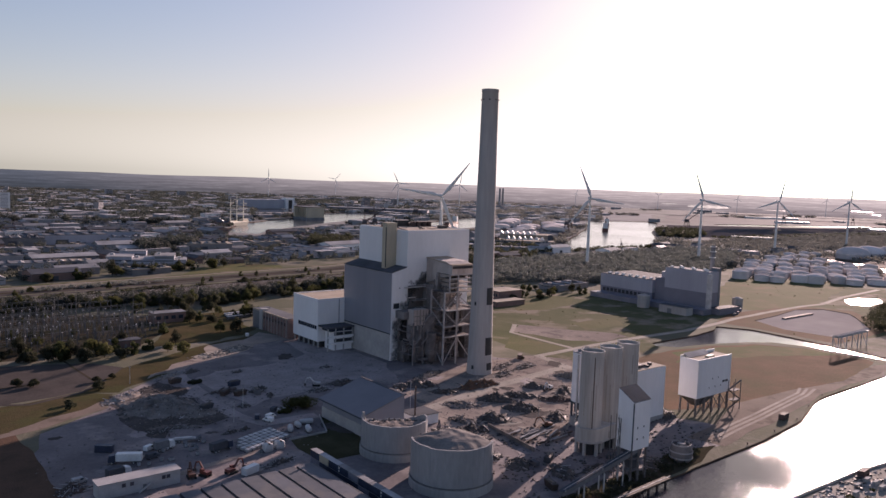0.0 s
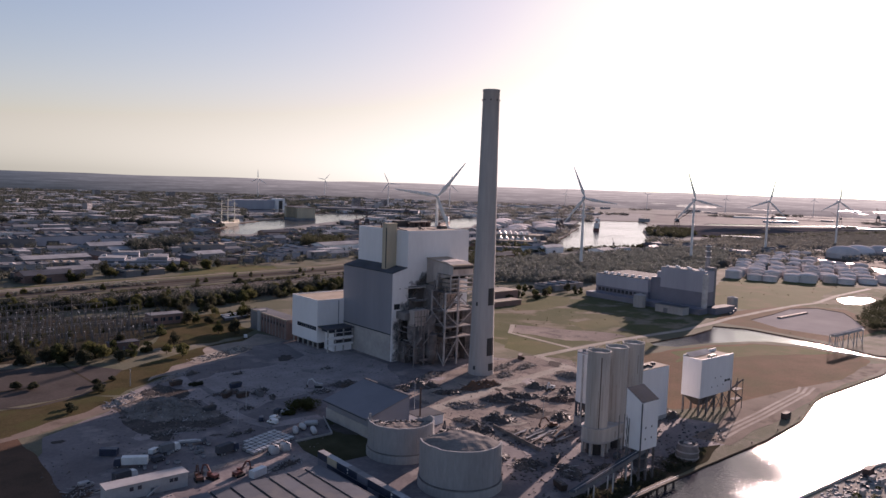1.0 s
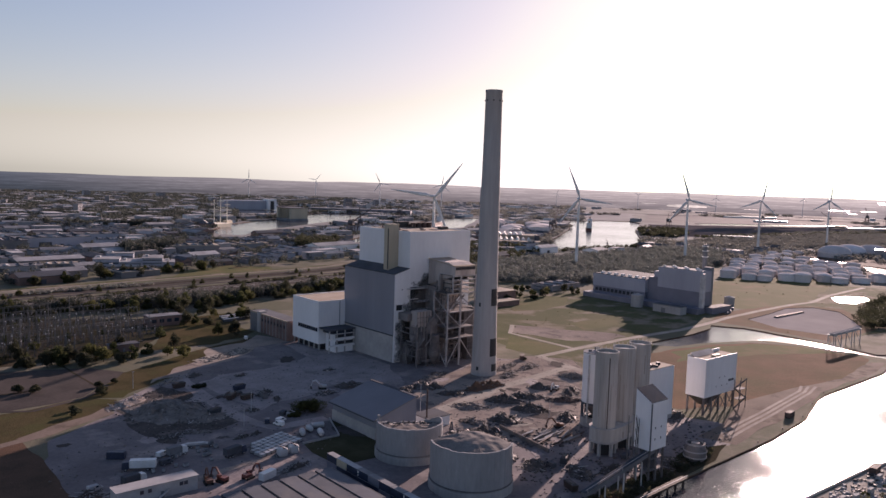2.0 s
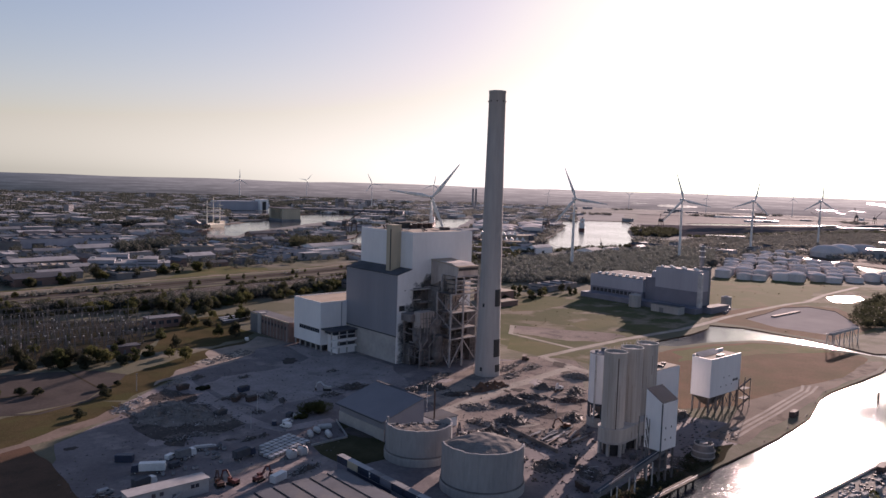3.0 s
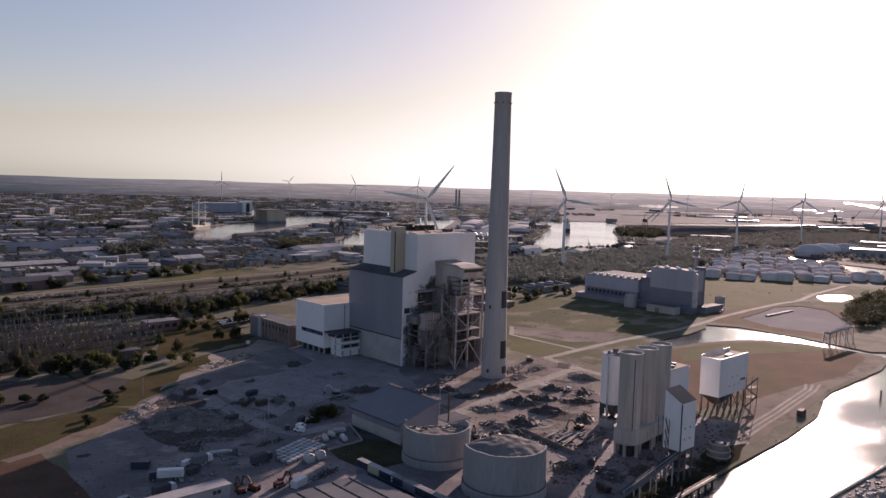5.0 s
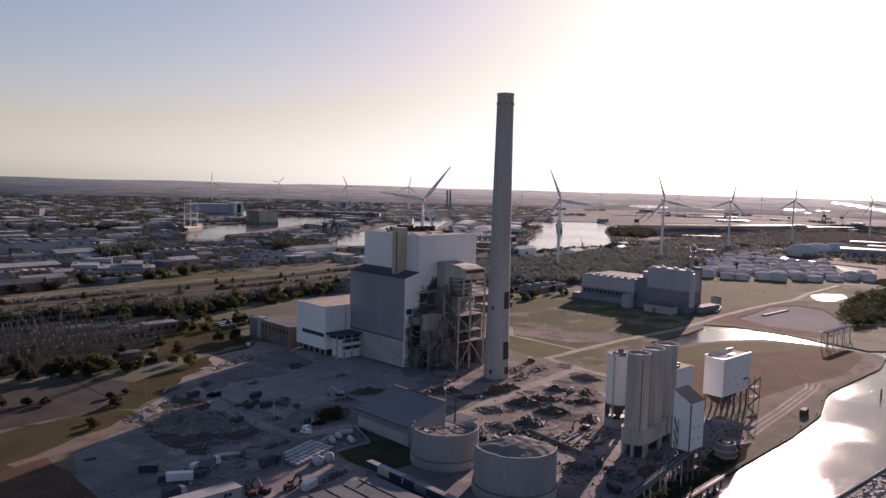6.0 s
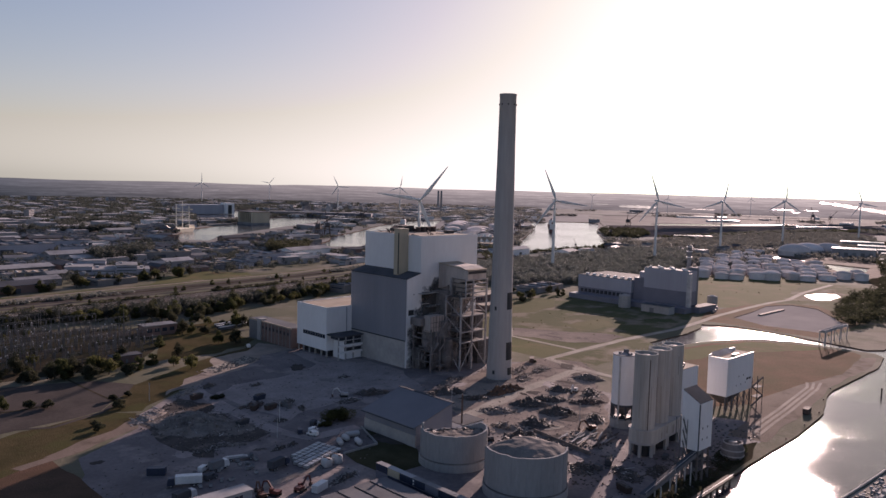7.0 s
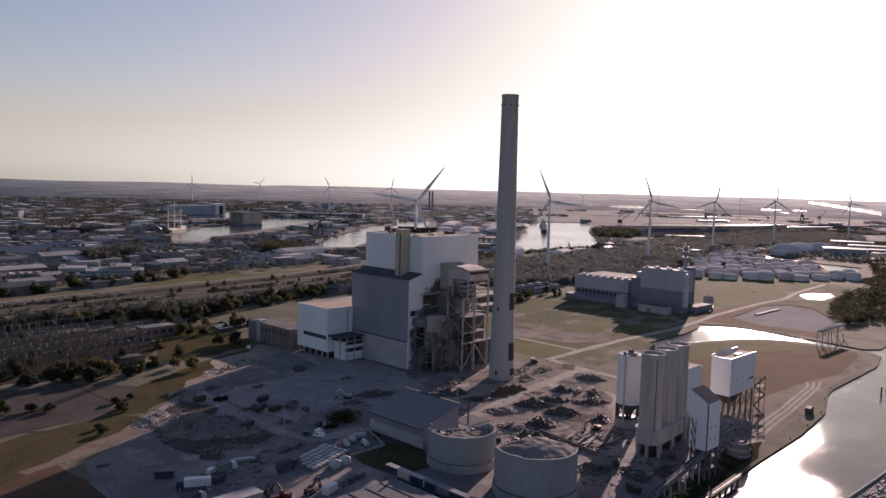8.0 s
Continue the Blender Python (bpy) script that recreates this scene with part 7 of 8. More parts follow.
for k, (x, y, s) in enumerate(((205.2, 474.3, 1.2), (212.3, 466.2, 1.2), (163, 425.4, .9), (173.7, 487.6, 1.3), (131.8, 432.8, 1.3), (82, 396.9, .7), (75.8, 400.8, .7), (105, 377, .75), (87.2, 352.1, .6), (114, 435.8, 1.2), (104, 441.6, 1.2),
                               (98, 443, 1.0), (125, 440, 1.1), (140, 440, 1.0), (60, 440, .9), (66, 405, .8), (44, 420, 1.0), (120, 445, 1.3), (150, 446, 1.0), (90, 448, 1.1), (30, 452, 1.2), (168, 452, .9), (158, 436, .8), (322, 318, .35), (108, 391, .55), (116, 394, .45), (107, 381, .4), (88, 359, .45))):
    plant(x, y, s, 4 if s < .8 else k % 5)
for k in range(120):                       # belt between the switchyard and the service road
    u = rng.random()
    x = 60 + u * 370
    y = np.interp(x, [60, 105, 200, 250, 330, 430], [590, 604, 588, 580, 604, 626]) + rng.uniform(-12, 12)
    plant(x, y, rng.uniform(.7, 1.35))
for k in range(46):                       # trees in front of the switchyard
    x = rng.uniform(20, 152)
    plant(x, 447 + (152 - x) * .06 + rng.uniform(-6, 22), rng.uniform(.5, 1.1), rng.choice((1, 3, 4, 4)))
for k in range(14):
    plant(rng.uniform(30, 150), rng.uniform(480, 580), rng.uniform(.4, .8))
for k in range(26):                       # bushes along the railway
    u = rng.random()
    x = 90 + u * 520
    y = np.interp(x, [90, 255, 449, 640], [662, 684, 712, 765]) + rng.choice((-2, 14, 26)) + rng.uniform(-4, 4)
    plant(x, y, rng.uniform(.3, .75))
for k in range(26):
    x = 180 + rng.random() * 70
    plant(x, 505 + rng.random() * 60, rng.uniform(.5, 1.1))
for k in range(30):
    u = rng.random()
    plant(150 + u * 220, 735 + u * 60 + rng.uniform(-8, 8) + 14, rng.uniform(.8, 1.4))
for k in range(22):
    plant(rng.uniform(490, 570), rng.uniform(480, 525), rng.uniform(.5, .9))
for x, y, s in ((470, 480, 1.1), (490, 490, .9), (455, 466, .7), (500, 476, .8)):
    plant(x, y, s, 4)


# low shrubs of the yard
def shrub(x, y, rx, ry, h, leaf, label):
    t = thing("shrub", 0, 0, 0, label, "shrub")
    rg = np.random.RandomState(int(x))
    n = 14
    cen = np.stack([rg.uniform(-rx, rx, n) * .75, rg.uniform(-ry, ry, n) * .75, rg.uniform(.3, .6, n) * h], 1)
    siz = np.stack([np.full(n, rx * .4), np.full(n, ry * .4), np.full(n, h * .45)], 1)
    c = new("crown", tri_mesh("crown", leaf_cloud(cen, siz, 320, .24, int(y)), M[leaf]))
    c.parent = t
    part("stem", Geo().tube((0, 0, -.1), (.2, 0, h * .5), .2, .1).tube((0, 0, 0), (-rx * .4, .3, h * .5), .15, .05).tube((0, 0, 0), (rx * .4, -.3, h * .5), .15, .05), M["bark"], t)
    t.matrix_basis = pose(x, y, 0)


shrub(167, 303, 8.5, 5.5, 5.6, "leaf_olive", "large green shrub in the yard")
shrub(146, 365, 3.5, 2.0, 1.8, "leaf_dark", "low dark shrub at the yard edge")
shrub(160, 300, 3.0, 2.4, 2.4, "leaf_olive", "small olive shrub in the yard")


def wood(name, poly, count, height, width, leaves, leaf, material, label, seed, keep=lambda x, y: True, lift=None):
    rg = np.random.RandomState(seed)
    xs, ys = [p[0] for p in poly], [p[1] for p in poly]
    pos = []
    while len(pos) < count:
        x, y = rg.uniform(min(xs), max(xs)), rg.uniform(min(ys), max(ys))
        if inside(x, y, poly) and keep(x, y):
            pos.append((x, y))
    pos = np.array(pos)
    h = rg.uniform(height * .55, height * 1.25, len(pos))
    w = rg.uniform(width * .6, width * 1.3, len(pos))
    cen = np.stack([pos[:, 0], pos[:, 1], h * .55], 1)
    siz = np.stack([w, w, h * .5], 1)
    if lift:
        cen[:, 2] += np.interp(np.hypot(pos[:, 0], pos[:, 1]), *lift)
    ob = new(name, tri_mesh(name, leaf_cloud(cen, siz, leaves, leaf, seed + 1), material))
    return tagged(ob, label, "trees", kind="stuff")


open_land = lambda x, y: not hides_water(x, y, 9) and not (open_flats(x, y) and noise.noise(Vector((x * .006, y * .006, 8))) < .38) and not any(inside(x, y, p) for p in KEEP_OUT[:10]) and all((x - a) ** 2 + (y - b) ** 2 > (c * .75) ** 2 for a, b, c in spots)
wood("tree_belt", [(-120, 575), (60, 592), (105, 606), (200, 590), (250, 582), (330, 604), (430, 626), (560, 655), (560, 668), (430, 642), (330, 622), (230, 612), (105, 616), (-120, 600)], 700, 9, 4, 90, .6, M["leaf_suburb"], "thick dark hedge of trees behind the switchyard", 40)
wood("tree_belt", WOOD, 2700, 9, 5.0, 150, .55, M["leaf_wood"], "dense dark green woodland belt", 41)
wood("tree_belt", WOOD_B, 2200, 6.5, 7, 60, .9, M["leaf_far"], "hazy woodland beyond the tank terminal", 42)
wood("tree_belt", [(1352, 958), (1420, 1008), (1560, 1108), (1660, 1060), (1500, 940), (1400, 915)], 260, 11, 8, 60, 1.2, M["leaf_dark"], "dark trees on the point beside the basin", 59)
wood("tree_belt", strip([(1480, 880), (1760, 870), (2100, 820), (2450, 760)], 60), 420, 6, 9, 50, 1.2, M["leaf_dark"], "dark tree line along the storage strip", 60)
wood("tree_belt", strip([(905, 795), (1010, 806), (1100, 795), (1190, 838), (1275, 895)], 16), 120, 5, 4, 60, .8, M["leaf_dark"], "dark scrub on the basin bank", 61)
wood("tree_belt", WOOD_C, 620, 7.5, 5, 150, .5, M["leaf_dark"], "dark trees beside the pond", 43, lambda x, y: not inside(x, y, POND_B) and not inside(x, y, CANAL))
wood("tree_belt", [(300, 930), (345, 935), (400, 1000), (390, 1030), (310, 985)], 130, 17, 7, 90, 1.1, M["leaf_suburb"], "tall dark tree block between halls", 44)
wood("tree_belt", strip([(215, 1600), (261, 1580), (414, 1474)], 26), 60, 15, 8, 80, 1.2, M["leaf_suburb"], "dark row of tall trees behind the works", 63)
wood("tree_belt", strip([(437, 1498), (552, 1451)], 26), 40, 14, 8, 80, 1.2, M["leaf_suburb"], "dark row of trees behind the works", 64)
wood("tree_belt", [(540, 955), (590, 940), (640, 1010), (590, 1040)], 110, 16, 7, 80, 1.1, M["leaf_dark"], "tall dark trees near the harbour", 45)
wood("street_trees", [(-60, 730), (120, 750), (420, 800), (700, 850), (760, 1050), (600, 1200), (420, 1280), (100, 1300), (-60, 1200)], 1150, 8, 4.6, 50, .8, M["leaf_suburb"], "scattered street trees between the halls", 46, open_land)
wood("hedge_trees", [(560, 640), (720, 720), (900, 800), (930, 900), (820, 960), (640, 840), (520, 720)], 420, 9, 5, 50, 1.0, M["leaf_dark"], "trees along the works road", 47, open_land)
wedge = [(d * math.sin(radians(a)), d * math.cos(radians(a))) for d, a in ((1250, 6), (1250, 77), (3750, 77), (3750, 60), (3750, 40), (3750, 22), (3750, 6))]
wood("far_woods", wedge, 2000, 8, 12, 34, 1.9, M["leaf_suburb"], "distant dark trees between houses", 55, lambda x, y: x < y * .8 and open_land(x, y))
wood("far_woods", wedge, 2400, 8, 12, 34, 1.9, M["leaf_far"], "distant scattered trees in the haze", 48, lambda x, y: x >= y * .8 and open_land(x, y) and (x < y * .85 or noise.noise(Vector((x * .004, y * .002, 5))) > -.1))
wood("far_woods", [(d * math.sin(radians(a)), d * math.cos(radians(a))) for d, a in ((1900, 6), (1900, 34), (3780, 34), (3780, 20), (3780, 6))], 4200, 9, 14, 34, 2.0, M["leaf_suburb"], "distant wooded suburb in the haze", 49, open_land)
wood("bank_scrub", [(246, 114), (285, 114), (330, 105), (300, 92), (240, 96)], 30, 2.0, 1.8, 60, .3, M["leaf"], "green scrub on the opposite bank", 50)

wood("railway_scrub", strip([(60, 654), (105, 658), (255, 676), (449, 701), (640, 747)], 9), 170, 2.6, 2.6, 40, .5, M["leaf_dark"], "dark scrub growing along the railway", 52, lambda x, y: noise.noise(Vector((x * .02, y * .02, 3))) > -.05)
wood("railway_scrub", strip([(60, 690), (105, 695), (255, 713), (449, 738), (640, 784)], 12), 190, 3.0, 3.0, 40, .55, M["leaf_wood"], "brown scrub growing along the railway", 53, lambda x, y: noise.noise(Vector((x * .016, y * .016, 9))) > 0)
wood("quay_scrub", [(184, 156), (225, 162), (262, 165), (280, 171), (262, 175), (238, 169), (215, 171), (190, 169)], 90, 1.8, 1.6, 60, .28, M["leaf_dark"], "dark scrub and weeds on the quay", 54)

dry_land = lambda x, y: noise.noise(Vector((x * .03, y * .03, 2))) > -.25
wood("weed_clumps", GRASS, 50, .4, .6, 14, .25, M["leaf_olive"], "small weed clumps on the heath", 57, dry_land)
wood("weed_clumps", [(549, 240), (549, 320), (560, 340), (625, 346), (640, 400), (850, 490), (905, 400), (905, 230), (700, 225)], 50, .6, 1.0, 16, .3, M["leaf_olive"], "small scrub clumps round the ponds", 58, lambda x, y: dry_land(x, y) and not inside(x, y, POND) and not inside(x, y, POND_B) and abs(y - np.interp(x, [549, 575, 690, 728, 800, 905], [327, 331, 336, 333, 345, 352])) > 4)

# ---- yard: vehicles, skips, pallets, heaps ----
def wheel(g, x, y, r=.5, w=.3):
    return g.tube((x, y - w / 2, r), (x, y + w / 2, r), r, r, 12)


def add_wheels(t, spots_xy, r=.5):
    for x, y in spots_xy:
        w = part("wheel", wheel(Geo(), x, y, r), M["rubber"], t)
        part("rim", Geo().tube((x, y - .17, r), (x, y + .17, r), r * .55, r * .55, 10), M["steel"], w)


def car(x, y, rot, paint, label):
    c = thing("van", 0, 0, 0, label, "vehicle", "parked vehicles")
    part("body", Geo().section([(-2.4, .4), (2.4, .4), (2.4, 1.0), (1.5, 1.25), (.9, 2.0), (-2.2, 2.05), (-2.4, 1.9)], "y", -.92, .92), paint, c)
    part("windscreen", Geo().hexa([(1.47, -.8, 1.3), (1.55, -.8, 1.3), (1.55, .8, 1.3), (1.47, .8, 1.3), (.93, -.8, 1.98), (1.0, -.8, 1.98), (1.0, .8, 1.98), (.93, .8, 1.98)]), M["glass"], c)
    for s in (-1, 1):
        part("side_window", Geo().box(-.2, .8, s * .925, s * .945, 1.3, 1.85), M["glass"], c)
    add_wheels(c, ((-1.5, -.85), (-1.5, .85), (1.5, -.85), (1.5, .85)), .36)
    c.matrix_basis = pose(x, y, 0.06, 0, 0, rot)
    return c


def truck(x, y, rot, paint, body, label, length=9.0):
    t = thing("truck", 0, 0, 0, label, "truck", "parked trucks")
    part("cab", Geo().section([(length / 2 - 2.2, .7), (length / 2, .7), (length / 2, 2.0), (length / 2 - .4, 3.1), (length / 2 - 2.2, 3.2)], "y", -1.2, 1.2), paint, t)
    part("windscreen", Geo().box(length / 2 - .42, length / 2 - .16, -1.05, 1.05, 2.1, 2.9), M["glass"], t)
    part("load_body", Geo().box(-length / 2, length / 2 - 2.5, -1.25, 1.25, 1.1, 3.7), body, t)
    part("chassis", Geo().box(-length / 2 + .1, length / 2 - .3, -.5, .5, .7, 1.08), M["rubber"], t)
    add_wheels(t, [(a, b) for a in (-length / 2 + 1.2, -length / 2 + 2.5, length / 2 - 1.3) for b in (-1.05, 1.05)], .5)
    t.matrix_basis = pose(x, y, 0.06, 0, 0, rot)
    return t


def excavator(x, y, rot, paint, label):
    e = thing("excavator", 0, 0, 0, label, "excavator", "demolition excavators")
    for s in (-1, 1):
        part("track", Geo().section([(-2.2, .2), (-1.8, 0), (1.8, 0), (2.2, .2), (2.2, .8), (1.8, 1.0), (-1.8, 1.0), (-2.2, .8)], "y", s * 1.3 - .3, s * 1.3 + .3), M["rubber"], e)
    part("undercarriage", Geo().box(-1.2, 1.2, -1, 1, .5, 1.1), M["rust"], e)
    part("house", Geo().section([(-2.4, 1.15), (1.2, 1.15), (1.2, 1.9), (-.2, 2.3), (-2.4, 2.3)], "y", -1.3, 1.3), paint, e)
    cab = part("cab", Geo().box(.1, 1.7, .2, 1.3, 1.2, 3.0), paint, e)
    part("window", Geo().box(1.705, 1.73, .3, 1.2, 1.8, 2.8), M["glass"], cab)
    part("boom", Geo().beam((.9, -.3, 1.8), (3.6, -.3, 5.0), .5, .7).beam((3.6, -.3, 5.0), (5.6, -.3, 4.4), .45, .6), paint, e)
    part("arm", Geo().beam((5.5, -.3, 4.6), (6.4, -.3, 1.6), .35, .5), paint, e)
    part("bucket", Geo().section([(5.7, .3), (6.7, .2), (6.9, 1.5), (6.2, 1.7)], "y", -.9, .3), M["rust"], e)
    e.matrix_basis = pose(x, y, 0.06, 0, 0, rot) @ Matrix.Scale(.85, 4)
    return e


def skip(x, y, rot, paint, label):
    s = thing("skip", 0, 0, 0, label, "skip", "waste skips")
    part("body", Geo().hexa([(-2.6, -1.1, .1), (2.6, -1.1, .1), (2.6, 1.1, .1), (-2.6, 1.1, .1), (-3.1, -1.2, 2.3), (3.1, -1.2, 2.3), (3.1, 1.2, 2.3), (-3.1, 1.2, 2.3)]), paint, s)
    part("load", Geo().hexa([(-2.8, -1, 2.3), (2.8, -1, 2.3), (2.8, 1, 2.3), (-2.8, 1, 2.3), (-2, -.5, 2.8), (1.6, -.6, 2.9), (1.9, .5, 2.7), (-1.8, .6, 2.9)]), M["scrap"], s)
    for k in range(6):
        for side in (-1, 1):
            part("rib", Geo().beam((-2.4 + k * .95, side * 1.12, .2), (-2.6 + k * 1.05, side * 1.24, 2.25), .12), paint, s)
    s.matrix_basis = pose(x, y, 0.06, 0, 0, rot)
    return s


def heap(x, y, rx, ry, h, rot, seed, mat, label, bits=40, pale=.25):
    """An uneven spread mound with broken sheets, chunks and a few bent beams on it."""
    t = thing("scrap_heap", 0, 0, 0, label, "heap", "demolition heaps")
    rg = random.Random(seed)
    n, m = 40, 12
    g = Geo()
    top = lambda u, v: noise.noise(Vector((u * .35 + seed, v * .35, seed * 1.3))) + .5 * noise.noise(Vector((u * .9, v * .9 + seed, 2.0)))
    for k in range(m + 1):
        for i in range(n):
            a, q = 2 * math.pi * i / n, k / m
            w = 1 + .45 * noise.noise(Vector((math.cos(a) * 1.6, math.sin(a) * 1.6, seed))) + .12 * noise.noise(Vector((math.cos(a) * 6, math.sin(a) * 6, seed)))
            px, py = rx * w * q * math.cos(a), ry * w * q * math.sin(a)
            z = h * (1 - q ** 2) * (.75 + .9 * top(px, py))
            g.v.append((px, py, max(z, .02) if k < m else -.05))
    g.f = [(k * n + i, k * n + (i + 1) % n, (k + 1) * n + (i + 1) % n, (k + 1) * n + i) for k in range(m) for i in range(n)]
    part("mound", g, mat, t)
    dark, light = Geo(), Geo()
    for k in range(bits * 3):
        a, q = rg.uniform(0, 6.28), rg.random() ** .55 * 1.15
        px, py = rx * q * math.cos(a), ry * q * math.sin(a)
        z = max(.05, h * (1 - q ** 2) * (.75 + .9 * top(px, py)))
        L, b = (rg.uniform(1.5, 4), rg.uniform(0, 6.28)) if rg.random() < .12 else (rg.uniform(.2, .9), rg.uniform(0, 6.28))
        (light if rg.random() < pale else dark).beam((px, py, z), (px + L * math.cos(b), py + L * math.sin(b), max(.1, z + rg.uniform(-.3, .5))), rg.uniform(.1, .45), rg.uniform(.06, .3))
    tagged(part("scrap", dark, M["scrap"], t, "twisted dark scrap"), kind="stuff")
    if light.v:
        tagged(part("broken_sheet", light, M["roof_pale"], t, "pale sheet and concrete fragments"), kind="stuff")
    t.matrix_basis = pose(x, y, 0.04, 0, 0, rot)
    return t


container(84.5, 293.1, .06, -38, M["blue_paint"], "dark blue shipping container standing in the yard")
container(118.8, 245.5, .06, 20, M["white_paint"], "white container beside the warehouse")
container(343, 172.5, .14, 6, M["rust"], "rusty container on the quay")
container(300.0, 120.5, .1, 6, M["rust"], "dark container on the opposite bank")
container(322.5, 320.7, .1, 40, M["rust"], "rusty container at the works road")
truck(87.2, 277.6, 150, M["blue_paint"], M["white_paint"], "box truck with white body and dark cab", 11)
truck(81.5, 266, 14, M["white_paint"], M["roof_dark"], "flatbed truck with dark load", 8)
truck(119.5, 271.5, 15, M["blue_paint"], M["roof_dark"], "dark tipper truck beside totes", 9)
truck(102.8, 283.6, 12, M["white_paint"], M["roof_grey"], "white cab truck with grey load body", 7.5)
trailer = thing("flatbed_trailer", 0, 0, 0, "long low grey flatbed trailer with plates stacked on it", "trailer")
part("deck", Geo().box(-5.6, 5.6, -1.25, 1.25, 1.0, 1.25), M["roof_grey"], trailer)
part("gooseneck", Geo().section([(4.2, 1.25), (5.6, 1.25), (5.6, 2.0), (4.9, 2.0)], "y", -1.1, 1.1), M["roof_grey"], trailer)
for k in range(3):
    part("stacked_plate", Geo().box(-5.0 + .5 * k, 3.6 - .7 * k, -1.05 + .1 * k, 1.1 - .15 * k, 1.26 + .2 * k, 1.44 + .2 * k), M["roof_pale" if k == 1 else "steel"], trailer)
add_wheels(trailer, [(a, b) for a in (-4.6, -3.5, -2.4, 4.6) for b in (-1.05, 1.05)], .5)
trailer.matrix_basis = pose(112.3, 287.6, .06, 0, 0, -19)
for x, y, r, p, lab in ((98.3, 286, 30, "white_paint", "white van in the yard"), (96.5, 277.5, 15, "roof_dark", "dark pickup in the yard"), (157.6, 304.6, 35, "roof_dark", "dark van beside the shrub"), (163.4, 304.2, 75, "blue_paint", "blue van beside the shrub"), (159.8, 301.2, 10, "roof_pale", "pale van beside the shrub"), (152, 296.8, 20, "white_paint", "white van near the shrub"), (149, 293, 110, "white_paint", "white van parked across"),
                        (147, 299, 60, "blue_paint", "dark blue van near the shrub"), (76, 262, 40, "white_paint", "white car near the hut"), (70, 268, 10, "roof_pale", "pale car near the hut"), 
                        (214, 454, 70, "white_paint", "white van beside the brick building"), (236, 185, 20, "roof_dark", "dark van parked beside silos"), (206, 196, 80, "roof_dark", "dark van behind the tank")):
    car(x, y, r, M[p], lab)
for x, y, r, p, lab in ((134.5, 322.4, 20, "roof_dark", "long dark skip full of scrap"), (159.9, 351.4, 15, "blue_paint", "blue skip at the yard edge"), (155.5, 334.7, 12, "rust", "dark rusty skip of scrap"), (150, 339, 40, "rust", "rusty skip beside scrap heap"), (163, 333, 80, "roof_grey", "grey skip beside scrap"), (138, 370, 10, "rust", "rusty skip by the verge"), (214, 196, 30, "roof_dark", "dark skip near the tank"), (196, 178, 70, "rust", "rusty skip near the conveyor")):
    skip(x, y, r, M[p], lab)
for x, y, r, p, lab in ((101, 252.5, 80, "orange_paint", "orange excavator beside the hut"), (105.3, 251.5, 110, "red_paint", "red excavator with raised boom"), (113.5, 249, 20, "red_paint", "red excavator near the warehouse"), (287.5, 264.5, 200, "white_paint", "white and red demolition excavator on the sand"), (243, 224, 150, "orange_paint", "orange excavator beside steel bundles"), (200, 243, 60, "roof_dark", "dark excavator between tanks and heaps"), (193, 330.5, 150, "dull_white", "small white excavator beside a scrap heap")):
    excavator(x, y, r, M[p], lab)

# caged liquid totes in rows
tote = thing("liquid_tote", 0, 0, 0, "white caged liquid tote on a pallet", "tote", "rows of liquid totes")
part("bottle", Geo().box(-.72, .72, -.72, .72, .2, 1.35), M["dull_white"], tote)
part("pallet", Geo().box(-.78, .78, -.78, .78, 0, .18), M["rust"], tote)
cage = Geo()
for s in (-.76, .76):
    for k in range(4):
        cage.beam((s, -.7 + k * .46, .2), (s, -.7 + k * .46, 1.4), .05).beam((-.7 + k * .46, s, .2), (-.7 + k * .46, s, 1.4), .05)
tagged(part("cage", cage, M["mast"], tote, "grey wire cage"), kind="stuff")
ux, uy = Vector((.94, .34)), Vector((.17, -.985))
made = False
for i in range(9):
    for j in range(5):
        if i + j < 2:
            continue
        p = Vector((125.2, 275.2)) + ux * i * 2.5 + uy * j * 2.6
        m = pose(p.x, p.y, .05, 0, 0, 15 + (i * 7 + j * 3) % 5) @ Matrix.Diagonal((1.16, 1.16, .9, 1))
        if made:
            copy_thing(tote, m)
        else:
            tote.matrix_basis, made = m, True
for x, y in ((133.2, 261.6), (138.2, 262.2)):
    bag = thing("bulk_bag", x, y, 0, "large white wrapped bulk bag", "bag", "bulk bags")
    sack = Geo()
    for z, w in ((.04, 1.4), (.6, 1.62), (2.4, 1.6), (3.0, 1.35), (3.3, .7)):
        sack.v += [(x + w * a, y + w * b, z + .1 * math.sin(3 * a + 2 * b)) for a, b in ((-1, -.8), (-.8, -1), (.8, -1), (1, -.8), (1, .8), (.8, 1), (-.8, 1), (-1, .8))]
    sack.f = [(k * 8 + i, k * 8 + (i + 1) % 8, k * 8 + 8 + (i + 1) % 8, k * 8 + 8 + i) for k in range(4) for i in range(8)] + [tuple(range(32, 40)), tuple(range(7, -1, -1))]
    smooth(part("sack", sack, M["dull_white"], bag), 60)
    part("strap", Geo().box(x - .2, x + .2, y - 1.72, y + 1.72, 3.0, 3.4), M["rust"], bag)

